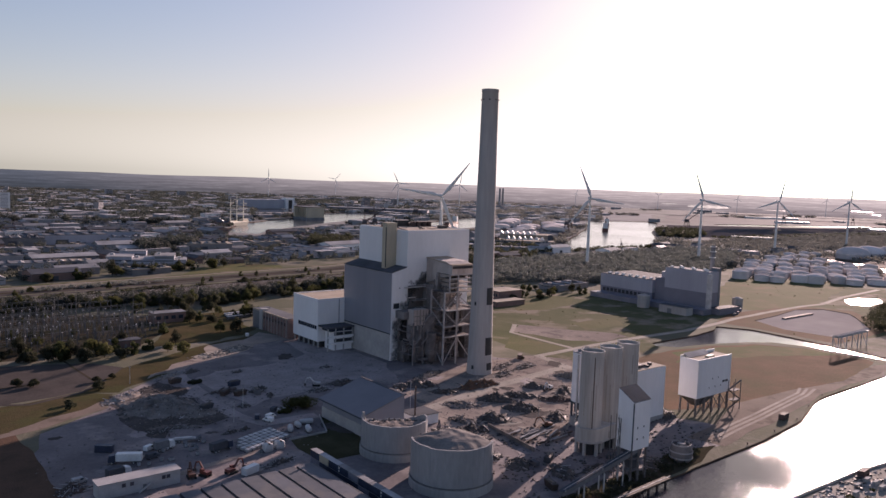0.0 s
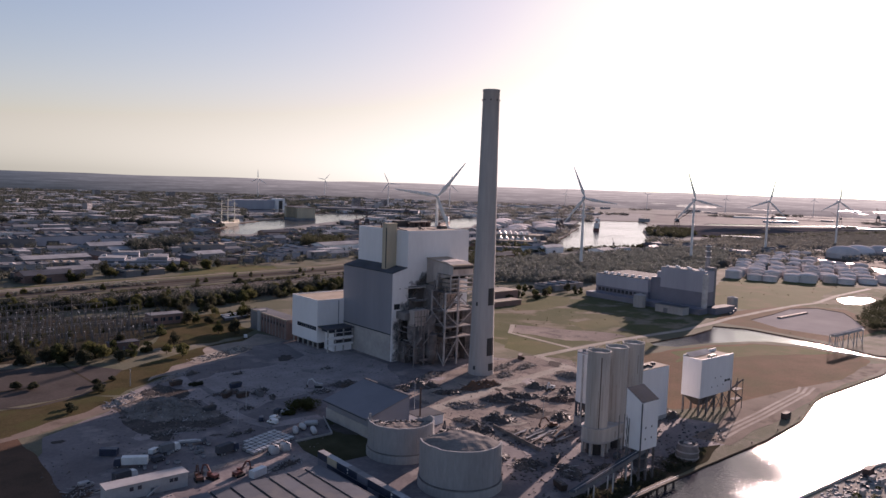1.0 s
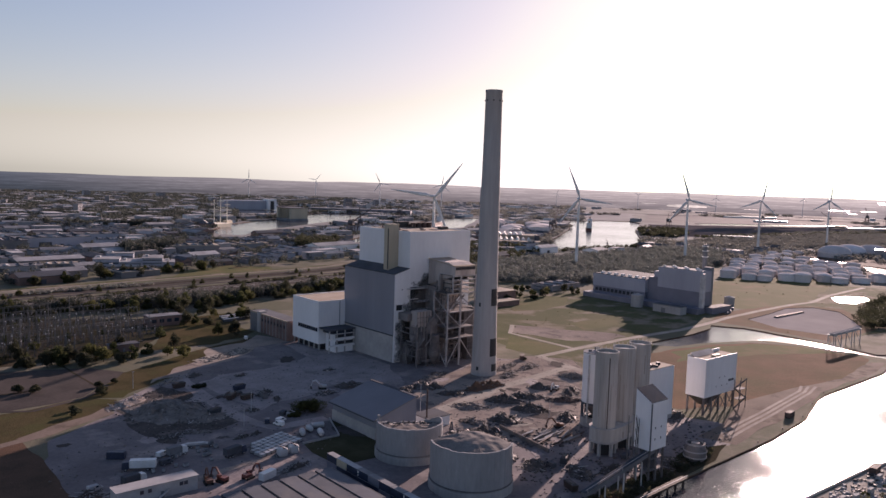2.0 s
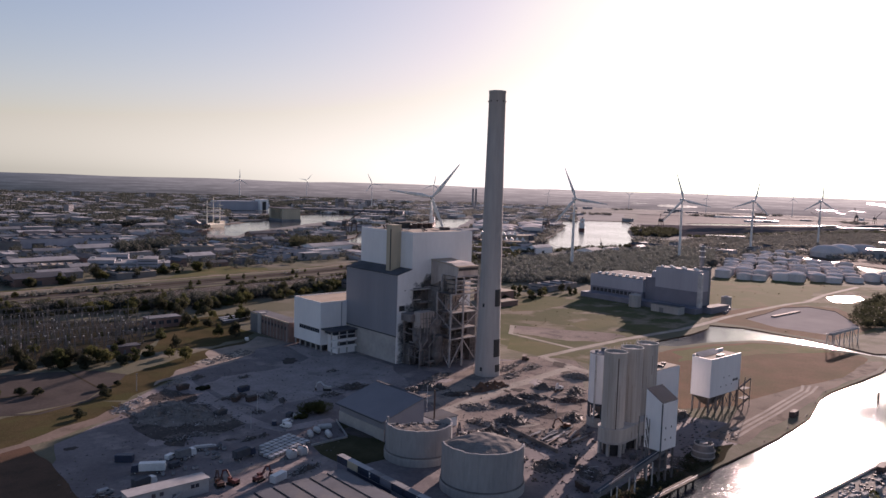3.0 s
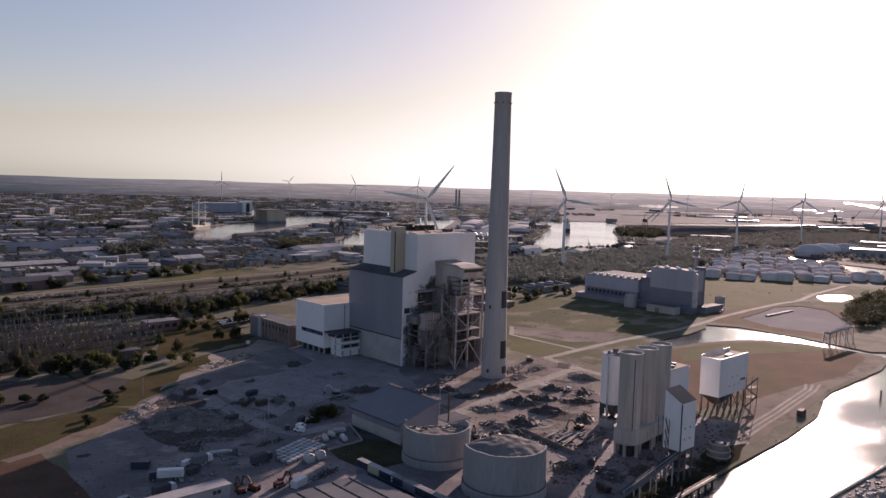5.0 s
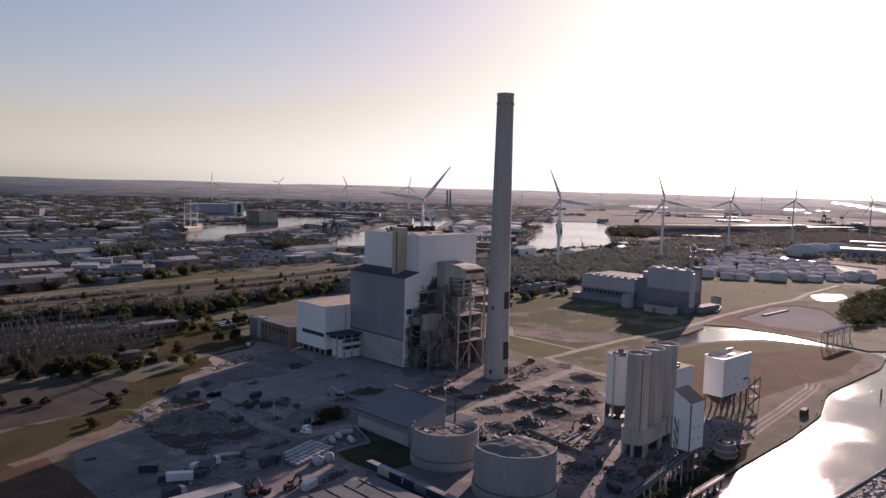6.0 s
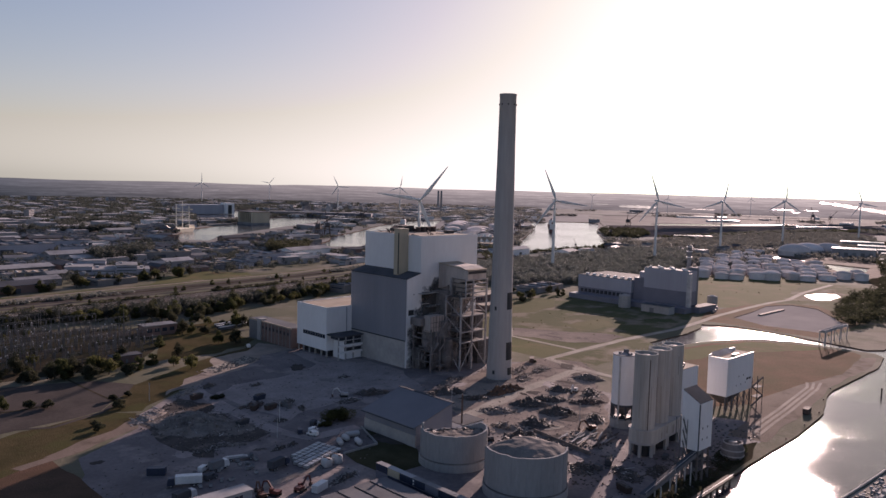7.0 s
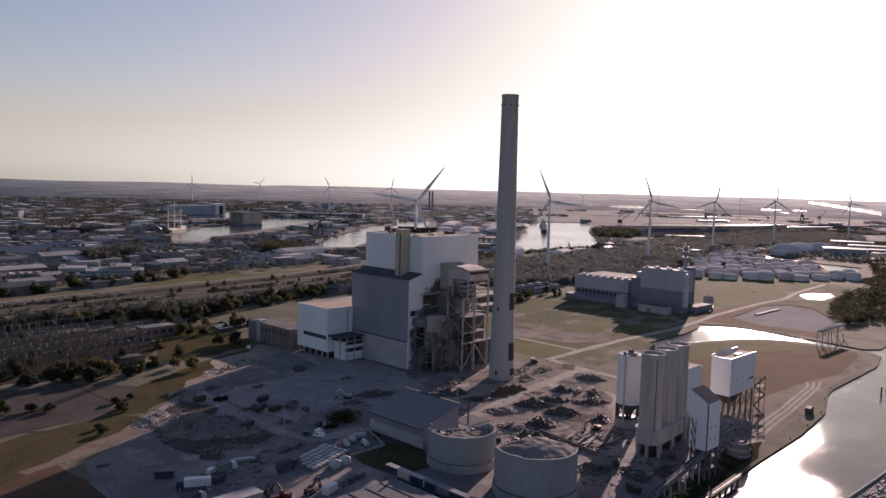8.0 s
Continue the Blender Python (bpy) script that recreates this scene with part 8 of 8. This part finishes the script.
heap(121, 336, 16, 20, 2.6, 20, 1, M["rubble"], "wide dark mound of broken concrete and earth", 90, .3)
heap(130, 318, 9, 5, 1.2, 10, 2, M["rubble"], "low grey rubble spread", 30)
heap(110, 358, 12, 4, 1.4, 35, 3, M["sand"], "pale broken concrete at the yard edge", 60, .7)
heap(140, 384, 10, 3, 1.0, 35, 31, M["sand"], "pale rubble along the verge", 40, .7)
heap(206.6, 327, 8, 4.5, 2.2, -20, 4, M["scrap"], "dark scrap heap beside the shed", 60, .1)
heap(190, 322.6, 5, 3, 1.4, 0, 5, M["scrap"], "small scrap heap near the shed", 40, .4)
heap(152, 344, 7, 3, 1.8, 0, 6, M["rust"], "rusty scrap between skips", 50, .2)
heap(166, 338, 5, 3, 1.6, 30, 7, M["scrap"], "dark scrap beside the skips", 40, .3)
heap(150, 318, 3, 2, 1.0, 30, 8, M["scrap"], "small dark heap in the yard", 20, .2)
heap(66.5, 263, 5, 3.5, 2.0, 30, 33, M["rust"], "rusty scrap heap beside the hut", 50, .4)
heap(131, 248.5, 7, 1.6, 1.3, 15, 34, M["scrap"], "row of scrap beside the warehouse", 60, .45)
heap(118, 304, 6, 2, .9, -30, 32, M["rubble"], "low line of rubble", 20, .3)
for k, (x, y, rx, ry, h, rot, mat) in enumerate(((237, 304, 9, 5, 3.0, 140, "scrap"), (224, 305, 7, 3.5, 2.2, 30, "scrap"), (239, 288, 6, 3, 2.2, 140, "scrap"), (259.5, 287.5, 14, 4, 3.6, 0, "brown_soil"), (252, 265, 8.5, 4.5, 3.2, 135, "scrap"), (266, 263.5, 9, 4.5, 3.2, 140, "scrap"),
                                                (251.5, 248, 8, 5, 3.4, 135, "scrap"), (231, 244, 7, 5, 3.0, 130, "scrap"), (232.5, 268, 8, 5, 1.4, 140, "rubble"), (284.5, 271, 7, 4, 2.6, 135, "scrap"), (256.5, 231, 7, 3.6, 2.6, 30, "scrap"), (276, 250, 8, 3.5, 2.2, 140, "rust"), (292, 258, 8, 3.6, 2.4, 30, "scrap"), (315, 276, 8, 4, 2.6, 120, "rubble"),
                                                (300, 312, 12, 3, 1.0, 20, "rubble"), (290, 300, 10, 3, .9, 25, "rubble"), (310, 305, 8, 3, 1.0, 20, "rubble"), (218, 249, 7, 3, 1.8, 110, "rubble"), (213.5, 238, 6, 3, 2.4, 130, "scrap"), (205, 226, 6, 6, 2.2, 0, "rubble"), (197, 212, 6, 5, 2.0, 0, "scrap"),
                                                (202, 200, 6, 4, 1.8, 30, "scrap"), (210, 186, 7, 4, 1.6, 60, "scrap"), (222, 180, 6, 3, 1.6, 20, "scrap"), (252, 318, 12, 3, 1.6, 20, "rubble"), (236, 176, 5, 3, 1.4, 0, "scrap"), (246, 172, 6, 3, 1.6, 30, "scrap"), (300, 204, 4, 3, 3.0, 0, "scrap"), (304, 212, 5, 3, 2.4, 20, "scrap"))):
    heap(x, y, rx, ry, h, rot, 60 + k, M[mat], {"scrap": "heap of twisted dark scrap metal", "rubble": "grey rubble heap", "brown_soil": "dark earth and scrap ridge", "rust": "rusty scrap heap"}[mat] + " on the demolition ground", 70, .13)
# steel sections laid out in bundles
rng = random.Random(77)
for k in range(22):
    x, y = 226 + rng.uniform(-3, 16), 217 + rng.uniform(-8, 9)
    b = thing("steel_beam", x, y, 0, "long pale steel section lying on the ground", "beam", "laid-out steel sections")
    L, a = rng.uniform(5, 11), radians(rng.gauss(12, 12))
    p, q = Vector((x - L / 2 * math.cos(a), y - L / 2 * math.sin(a), .35 + .1 * (k % 4))), Vector((x + L / 2 * math.cos(a), y + L / 2 * math.sin(a), .45 + .1 * (k % 4)))
    part("web", Geo().beam(p, q, .18, .6), M["roof_pale"] if k % 3 else M["rust"], b)
    part("flange", Geo().beam(p + Vector((0, 0, .32)), q + Vector((0, 0, .32)), .7, .08), M["roof_pale"] if k % 3 else M["rust"], b)
low_wall = structure("retaining_wall", Geo().beam((222, 238, .8), (216.5, 206, .8), .5, 1.6), M["rubble"], "low concrete retaining wall", "wall")
kerb = structure("low_wall", Geo().beam((145.5, 267.9, .4), (162.2, 268.0, .4), .35, .8).beam((162.2, 268.2, .4), (170.5, 288.5, .4), .35, .8), M["concrete"], "low concrete kerb wall beside the grass bank", "wall")
sheet("grass_bank", [(146, 267.5), (162, 267.6), (170.6, 288), (170.6, 254), (160, 240), (144.5, 241), (143.5, 258)], 0.09, M["bank_grass"], "dark grass bank beside the shed", step=3, amount=.5, seed=60)
sheet("dirt_lane", strip([(86, 254.5), (100, 258.6), (115, 261), (128.8, 263.2), (137, 264.8)], 3.4), 0.1, M["sand"], "pale dirt lane beside parked machines", step=3, amount=.7, seed=94)
for k, (x, y, rot, L) in enumerate(((150.8, 277.2, 65, 4.2), (156.6, 273.0, 70, 4.4), (160.2, 281.4, -20, 5.2), (155.4, 279.6, 80, 3.4))):
    drum = thing("storage_drum", 0, 0, 0, "white horizontal storage drum lying in cradles", "drum", "storage drums")
    smooth(part("shell", Geo().lathe(0, 0, [(.2, -L / 2 - .35), (.8, -L / 2 - .2), (1.1, -L / 2 + .1), (1.1, L / 2 - .1), (.8, L / 2 + .2), (.2, L / 2 + .35)], 20), M["dull_white"], drum)).matrix_basis = pose(0, 0, 1.35, 0, 90, 0)
    for u in (-L * .3, L * .3):
        part("cradle", Geo().hexa([(u - .2, -.9, 0), (u + .2, -.9, 0), (u + .2, .9, 0), (u - .2, .9, 0), (u - .2, -.7, .5), (u + .2, -.7, .5), (u + .2, .7, .5), (u - .2, .7, .5)]), M["rust"], drum)
    drum.matrix_basis = pose(x, y, .06, 0, 0, rot)
for x, y, h in ((148.4, 316.3, 9), (137, 300, 8), (205, 270, 14), (246, 232, 9), (120, 380, 8)):
    lp = thing("lamp_post", x, y, 0, "grey steel lamp post", "lamp post", "yard lamp posts")
    part("pole", Geo().tube((x, y, 0), (x, y, h), .16, .09), M["steel"], lp)
    part("lantern", Geo().box(x - .5, x + .5, y - .18, y + .18, h, h + .22), M["roof_grey"], lp)

# round banded hopper at the quay edge
hp = thing("quay_hopper", 257, 168.5, 0, "round stained hopper with pale bands at the quay edge", "hopper")
smooth(part("drum", Geo().lathe(257, 168.5, [(3.2, 0), (4.2, 1.2), (4.2, 4.2), (3.6, 5.4), (3.4, 6.4), (2.9, 6.4), (2.9, 5.6)], 28), M["sooty"], hp))
for z, r in ((1.4, 4.25), (3.6, 4.25), (6.1, 3.5)):
    part("band", Geo().lathe(257, 168.5, [(r - .02, z), (r + .12, z), (r + .12, z + .5), (r - .02, z + .5)], 28, False, False), M["roof_pale"], hp, "pale band")
part("rim_pipe", Geo().lathe(257, 168.5, [(1.6, 5.7), (1.6, 6.7), (1.2, 6.7)], 12), M["roof_pale"], hp)
# jetty legs and fenders of the quay below the conveyor
rng = random.Random(3)
qg = thing("quay_trestle", 205, 158, -2, "dark steel unloading trestle at the water edge", "trestle")
for k in range(9):
    x = 190 + k * 5.2
    part("pile", Geo().beam((x, 155.5 + k * .25, -4), (x, 155.5 + k * .25, 1.4), .6), M["rust"], qg)
part("deck", Geo().beam((188, 156, 1.6), (234, 158.4, 1.6), 2.5, .5), M["bark"], qg)
part("rail", Geo().beam((188, 155, 2.6), (234, 157.4, 2.6), .15), M["steel"], qg)
for k in range(5):
    x = 296 + k * 26
    y = np.interp(x, [290, 306, 350, 383, 400, 440], [163.2, 163.8, 169, 178.6, 181.6, 182])
    bo = thing("bollard", x, y, 0, "small dark mooring bollard on the quay edge", "bollard", "quay bollards")
    part("post", Geo().lathe(x, y, [(.25, 0), (.2, .6)], 8), M["rust"], bo)
    part("head", Geo().lathe(x, y, [(.38, .6), (.38, .85)], 8), M["rust"], bo)
sheet("bank_paving", [(150, 121), (246, 124.5), (300, 122.5), (420, 106), (420, 40), (150, 40)], 0.06, M["pale_road"], "pale stony ground of the opposite bank", step=5, amount=1.5, seed=61)
rng = random.Random(9)
for k in range(26):
    x, y = rng.uniform(245, 330), rng.uniform(98, 119)
    m = thing("stone_block", x, y, 0, "pale concrete block on the opposite bank", "block", "stored blocks")
    part("block", Geo().box(x - 1.6, x + 1.6, y - .6, y + .6, 0.05, 1.0 + (k % 3) * .5), M["concrete"], m)

# ---- switchyard ----
def gantry(x, y, rot, w=14, h=12):
    t = thing("switchyard_gantry", 0, 0, 0, "grey steel gantry of the switchyard", "gantry", "switchyard gantries")
    for s in (-1, 1):
        part("post", Geo().beam((s * w / 2, -.4, 0), (s * w / 2, 0, h), .22).beam((s * w / 2, .4, 0), (s * w / 2, 0, h), .22), M["mast"], t)
    part("crossbeam", Geo().beam((-w / 2, 0, h), (w / 2, 0, h), .28).beam((-w / 2, 0, h - .8), (w / 2, 0, h - .8), .16), M["mast"], t)
    for k in range(3):
        x0 = -w / 3 + k * w / 3
        part("insulator", Geo().lathe(x0, 0, [(.12, h - 3), (.28, h - 2.7), (.12, h - 2.4), (.28, h - 2.1), (.12, h - 1.8), (.28, h - 1.5), (.12, h - 1.1)], 8), M["roof_grey"], t)
    t.matrix_basis = pose(x, y, 0, 0, 0, rot)
    return t


def apparatus(x, y):
    t = thing("switchgear_post", 0, 0, 0, "ribbed insulator post on a steel stand", "switchgear", "switchgear posts")
    part("stand", Geo().box(-.3, .3, -.3, .3, 0, 2.6), M["mast"], t)
    part("insulator", Geo().lathe(0, 0, [(.2, 2.6), (.42, 2.9), (.2, 3.2), (.42, 3.5), (.2, 3.8), (.42, 4.1), (.2, 4.4), (.42, 4.7), (.15, 5.1)], 8), M["roof_grey"], t)
    part("cap", Geo().lathe(0, 0, [(.35, 5.1), (.35, 5.35)], 8), M["white_paint"], t)
    t.matrix_basis = pose(x, y, 0)
    return t


def mast(x, y, h):
    t = thing("lightning_mast", 0, 0, 0, "tall slender grey lightning mast", "mast", "switchyard masts")
    part("pole", Geo().tube((0, 0, 0), (0, 0, h * .7), .32, .2).tube((0, 0, h * .7), (0, 0, h), .12, .05), M["mast"], t)
    part("footing", Geo().box(-.8, .8, -.8, .8, 0, .5), M["concrete"], t)
    t.matrix_basis = pose(x, y, 0)
    return t


rng = random.Random(14)
gt, ap, ms = None, None, None
for i in range(11):
    for j in range(5):
        x, y = 24 + i * 14.5, 476 + j * 22 + i * 1.5
        if not inside(x, y, [(-80, 470), (78, 458), (142, 453), (170, 488), (188, 546), (104, 594), (-80, 608)]):
            continue
        gt = gantry(x, y, 8) if gt is None else copy_thing(gt, pose(x, y, 0, 0, 0, 8))
        for k in range(3):
            px, py = x - 5 + k * 5, y + 8 + rng.uniform(-1, 1)
            ap = apparatus(px, py) if ap is None else copy_thing(ap, pose(px, py, 0))
for x, y, h in ((35, 480, 24), (62, 520, 26), (95, 486, 24), (120, 530, 26), (150, 490, 24), (75, 560, 26), (140, 560, 22), (20, 545, 24), (165, 520, 22)):
    ms = mast(x, y, h) if ms is None else copy_thing(ms, pose(x, y, 0))
clutter, tips = Geo(), Geo()
for k in range(900):
    x, y = rng.uniform(18, 176), rng.uniform(468, 588)
    if not inside(x, y, [(-80, 470), (78, 458), (142, 453), (170, 488), (188, 546), (104, 594), (-80, 608)]):
        continue
    h = rng.uniform(2, 7)
    if k % 4:
        clutter.beam((x, y, 0), (x + rng.uniform(-.2, .2), y, h), rng.uniform(.1, .3))
        if k % 9 == 0:
            tips.box(x - .22, x + .22, y - .22, y + .22, h, h + .8)
    else:
        L = rng.uniform(4, 14)
        clutter.beam((x - L / 2, y - L * .06, h), (x + L / 2, y + L * .06, h), .14)
        clutter.beam((x - L / 2, y - L * .06, 0), (x - L / 2, y - L * .06, h), .16)
tagged(new("switchgear", mesh_of("switchgear", clutter, M["mast"])), "dense grey poles and busbars of the switchyard", "switchgear", kind="stuff")
tagged(new("insulators", mesh_of("insulators", tips, M["white_paint"])), "pale insulator caps in the switchyard", "switchgear", kind="stuff")
cb = thing("control_building", 188, 530, 0, "low red brick control building in the switchyard", "building")
part("wall", Geo().box(178, 200, 520, 530, 0, 6.5), M["brick"], cb)
part("roof", Geo().box(177.7, 200.3, 519.7, 530.3, 6.5, 6.9), M["roof_grey"], cb)
for k in range(4):
    part("window", Geo().box(180 + k * 5, 183 + k * 5, 519.9, 519.997, 2.5, 4.8), M["glass"], cb)
cb2 = thing("relay_hut", 140, 462, 0, "small brick relay hut beside trees", "building")
part("wall", Geo().box(134, 150, 458, 465, 0, 4), M["brick"], cb2)
part("roof", Geo().box(133.6, 150.4, 457.6, 465.4, 4, 4.3), M["roof_dark"], cb2)
part("door", Geo().box(141, 142.2, 457.9, 457.997, 0, 2.1), M["roof_grey"], cb2)
for k in range(3):
    x, y = 226 + k * 1.5, 512 + k * 6
    pp = thing("storage_rack", x, y, 0, "long low rack with pale cover on the grass", "rack", "storage racks")
    part("cover", Geo().beam((x, y, 2.2), (x + 24, y + 4.5, 2.2), 1.5, .3), M["white_paint"], pp, "pale cover")
    part("load", Geo().beam((x + .3, y + .05, 1.0), (x + 23.6, y + 4.4, 1.0), 1.2, 1.6), M["roof_dark"], pp)
    for q in (0, .5, 1):
        part("post", Geo().beam((x + q * 23.5 + .2, y + q * 4.4 - .7, 0), (x + q * 23.5 + .2, y + q * 4.4 - .7, 2.1), .15), M["mast"], pp)
# railway tracks
for off in (-8, -3, 3, 8):
    for s in (-.75, .75):
        line = [(-300, 612 + off + s), (105, 645 + off + s), (255, 664 + off + s), (449, 690 + off + s), (640, 735 + off + s)]
        sheet("rail", strip(line, .18), 0.2, M["steel"], "long dull steel rail", "rail", step=400, amount=0)


# small rubble strewn over the demolition ground and the yard
def strewn(name, poly, count, lo, hi, mat, label, seed):
    rg = random.Random(seed)
    xs, ys = [p[0] for p in poly], [p[1] for p in poly]
    g, n = Geo(), 0
    while n < count:
        x, y = rg.uniform(min(xs), max(xs)), rg.uniform(min(ys), max(ys))
        if not inside(x, y, poly) or noise.noise(Vector((x * .07, y * .07, seed))) < rg.uniform(-.5, .35):
            continue
        s, a = rg.uniform(lo, hi) ** 1.0, rg.uniform(0, 3.14)
        c, d, h = math.cos(a) * s, math.sin(a) * s, s * rg.uniform(.3, .8)
        g.hexa([(x - c, y - d, .02), (x + d * .7, y - c * .7, .02), (x + c, y + d, .02), (x - d * .6, y + c * .6, .02), (x - c * .7, y - d * .7, h), (x + d * .5, y - c * .5, h * 1.1), (x + c * .6, y + d * .6, h * .9), (x - d * .5, y + c * .5, h)])
        n += 1
    return tagged(new(name, mesh_of(name, g, mat)), label, "rubble", kind="stuff")


DEMOLITION = [(196, 226), (205, 250), (222, 296), (232, 322), (262, 326), (300, 330), (336, 324), (346, 300), (332, 284), (300, 258), (275, 236), (250, 200), (222, 190)]
strewn("rubble", DEMOLITION, 1500, .07, .38, M["rubble"], "broken brick and concrete strewn on the sand", 70)
strewn("rubble", DEMOLITION, 600, .08, .5, M["scrap"], "dark scrap strewn on the sand", 71)
strewn("rubble", DEMOLITION, 500, .07, .4, M["roof_pale"], "pale fragments strewn on the sand", 72)
strewn("rubble", [(62, 232), (60, 292), (100, 344), (152, 394), (230, 430), (250, 350), (240, 310), (180, 300), (150, 250), (110, 236)], 1100, .15, .6, M["rubble"], "loose rubble on the yard", 73)
strewn("rubble", [(180, 165), (190, 215), (215, 235), (300, 205), (300, 175), (230, 163)], 900, .2, .9, M["scrap"], "dark scrap between tanks and silos", 74)
strewn("bank_clutter", [(170, 117), (246, 123), (300, 121.5), (345, 115), (420, 105), (420, 99), (345, 108), (300, 114.5), (246, 116), (170, 110)], 520, .25, 1.2, M["scrap"], "dark odds and ends along the opposite bank", 75)
strewn("bank_clutter", [(170, 117), (246, 123), (300, 121.5), (345, 115), (345, 104), (300, 110), (246, 112), (170, 106)], 300, .3, 1.5, M["roof_pale"], "pale slabs along the opposite bank", 76)
bank_wall = structure("bank_wall", Geo().beam((170, 119.5, .3), (246, 125.3, .3), .5, 1.0).beam((246, 125.3, .3), (300, 123.3, .3), .5, 1.0).beam((300, 123.3, .3), (420, 107.2, .3), .5, 1.0), M["concrete"], "low concrete wall of the opposite bank", "wall")
strewn("rubble", [(160, 416), (200, 434), (204, 422), (170, 408)], 320, .2, .9, M["rubble"], "broken slabs and stones beside the yard", 77)
strewn("rubble", [(100, 296), (100, 350), (116, 364), (132, 378), (140, 330), (140, 304), (118, 298)], 520, .15, .8, M["scrap"], "dark debris on the cinder ground", 78)
rng = random.Random(41)
crate = None
for k in range(22):
    x, y = 88 + rng.uniform(0, 34), 268 + rng.uniform(0, 16) + k * .2
    if crate is None:
        crate = thing("crate", 0, 0, 0, "stacked pale goods crate in the yard", "crate", "yard crates")
        part("box", Geo().box(-.6, .6, -.5, .5, .15, 1.1), M["roof_pale"], crate)
        part("pallet", Geo().box(-.65, .65, -.55, .55, 0, .148), M["bark"], crate)
        part("lid", Geo().box(-.62, .62, -.52, .52, 1.1, 1.16), M["roof_grey"], crate)
        crate.matrix_basis = pose(x, y, .06, 0, 0, 20)
    else:
        copy_thing(crate, pose(x, y, .06, 0, 0, rng.uniform(0, 90)))

# small dark scrap piles and stacked remains between the parked vehicles
for x, y, rx, ry, h, rot, seed, pale, lab in ((130.5, 288.5, 3.6, 1.4, 1.1, 10, 71, .3, "low dark scrap pile beside liquid totes"), (136.5, 289.0, 2.6, 1.3, 1.3, 40, 72, .2, "dark scrap pile behind liquid totes"),
                                              (172, 374.5, 3.2, 1.6, 1.0, 20, 73, .1, "small dark scrap pile on the open yard"), (215.5, 360, 3.6, 1.5, .9, 0, 74, .15, "small dark rubble pile on the open yard"),
                                              (152.5, 386.6, 4.6, 2.2, 1.6, 20, 75, .1, "dark earth pile at the yard edge"), (108.5, 303.8, 3.6, 1.2, .9, -15, 76, .45, "pale broken sheets lying beside the rubble"),
                                              (131.5, 262.4, 2.6, 1.2, .9, 30, 77, .6, "pale packing crates and sheets beside bulk bags"), (166.5, 326.5, 3.0, 1.6, 1.3, 60, 78, .2, "dark scrap pile beside skips")):
    heap(x, y, rx, ry, h, rot, seed, M["scrap"], lab, 14, pale)
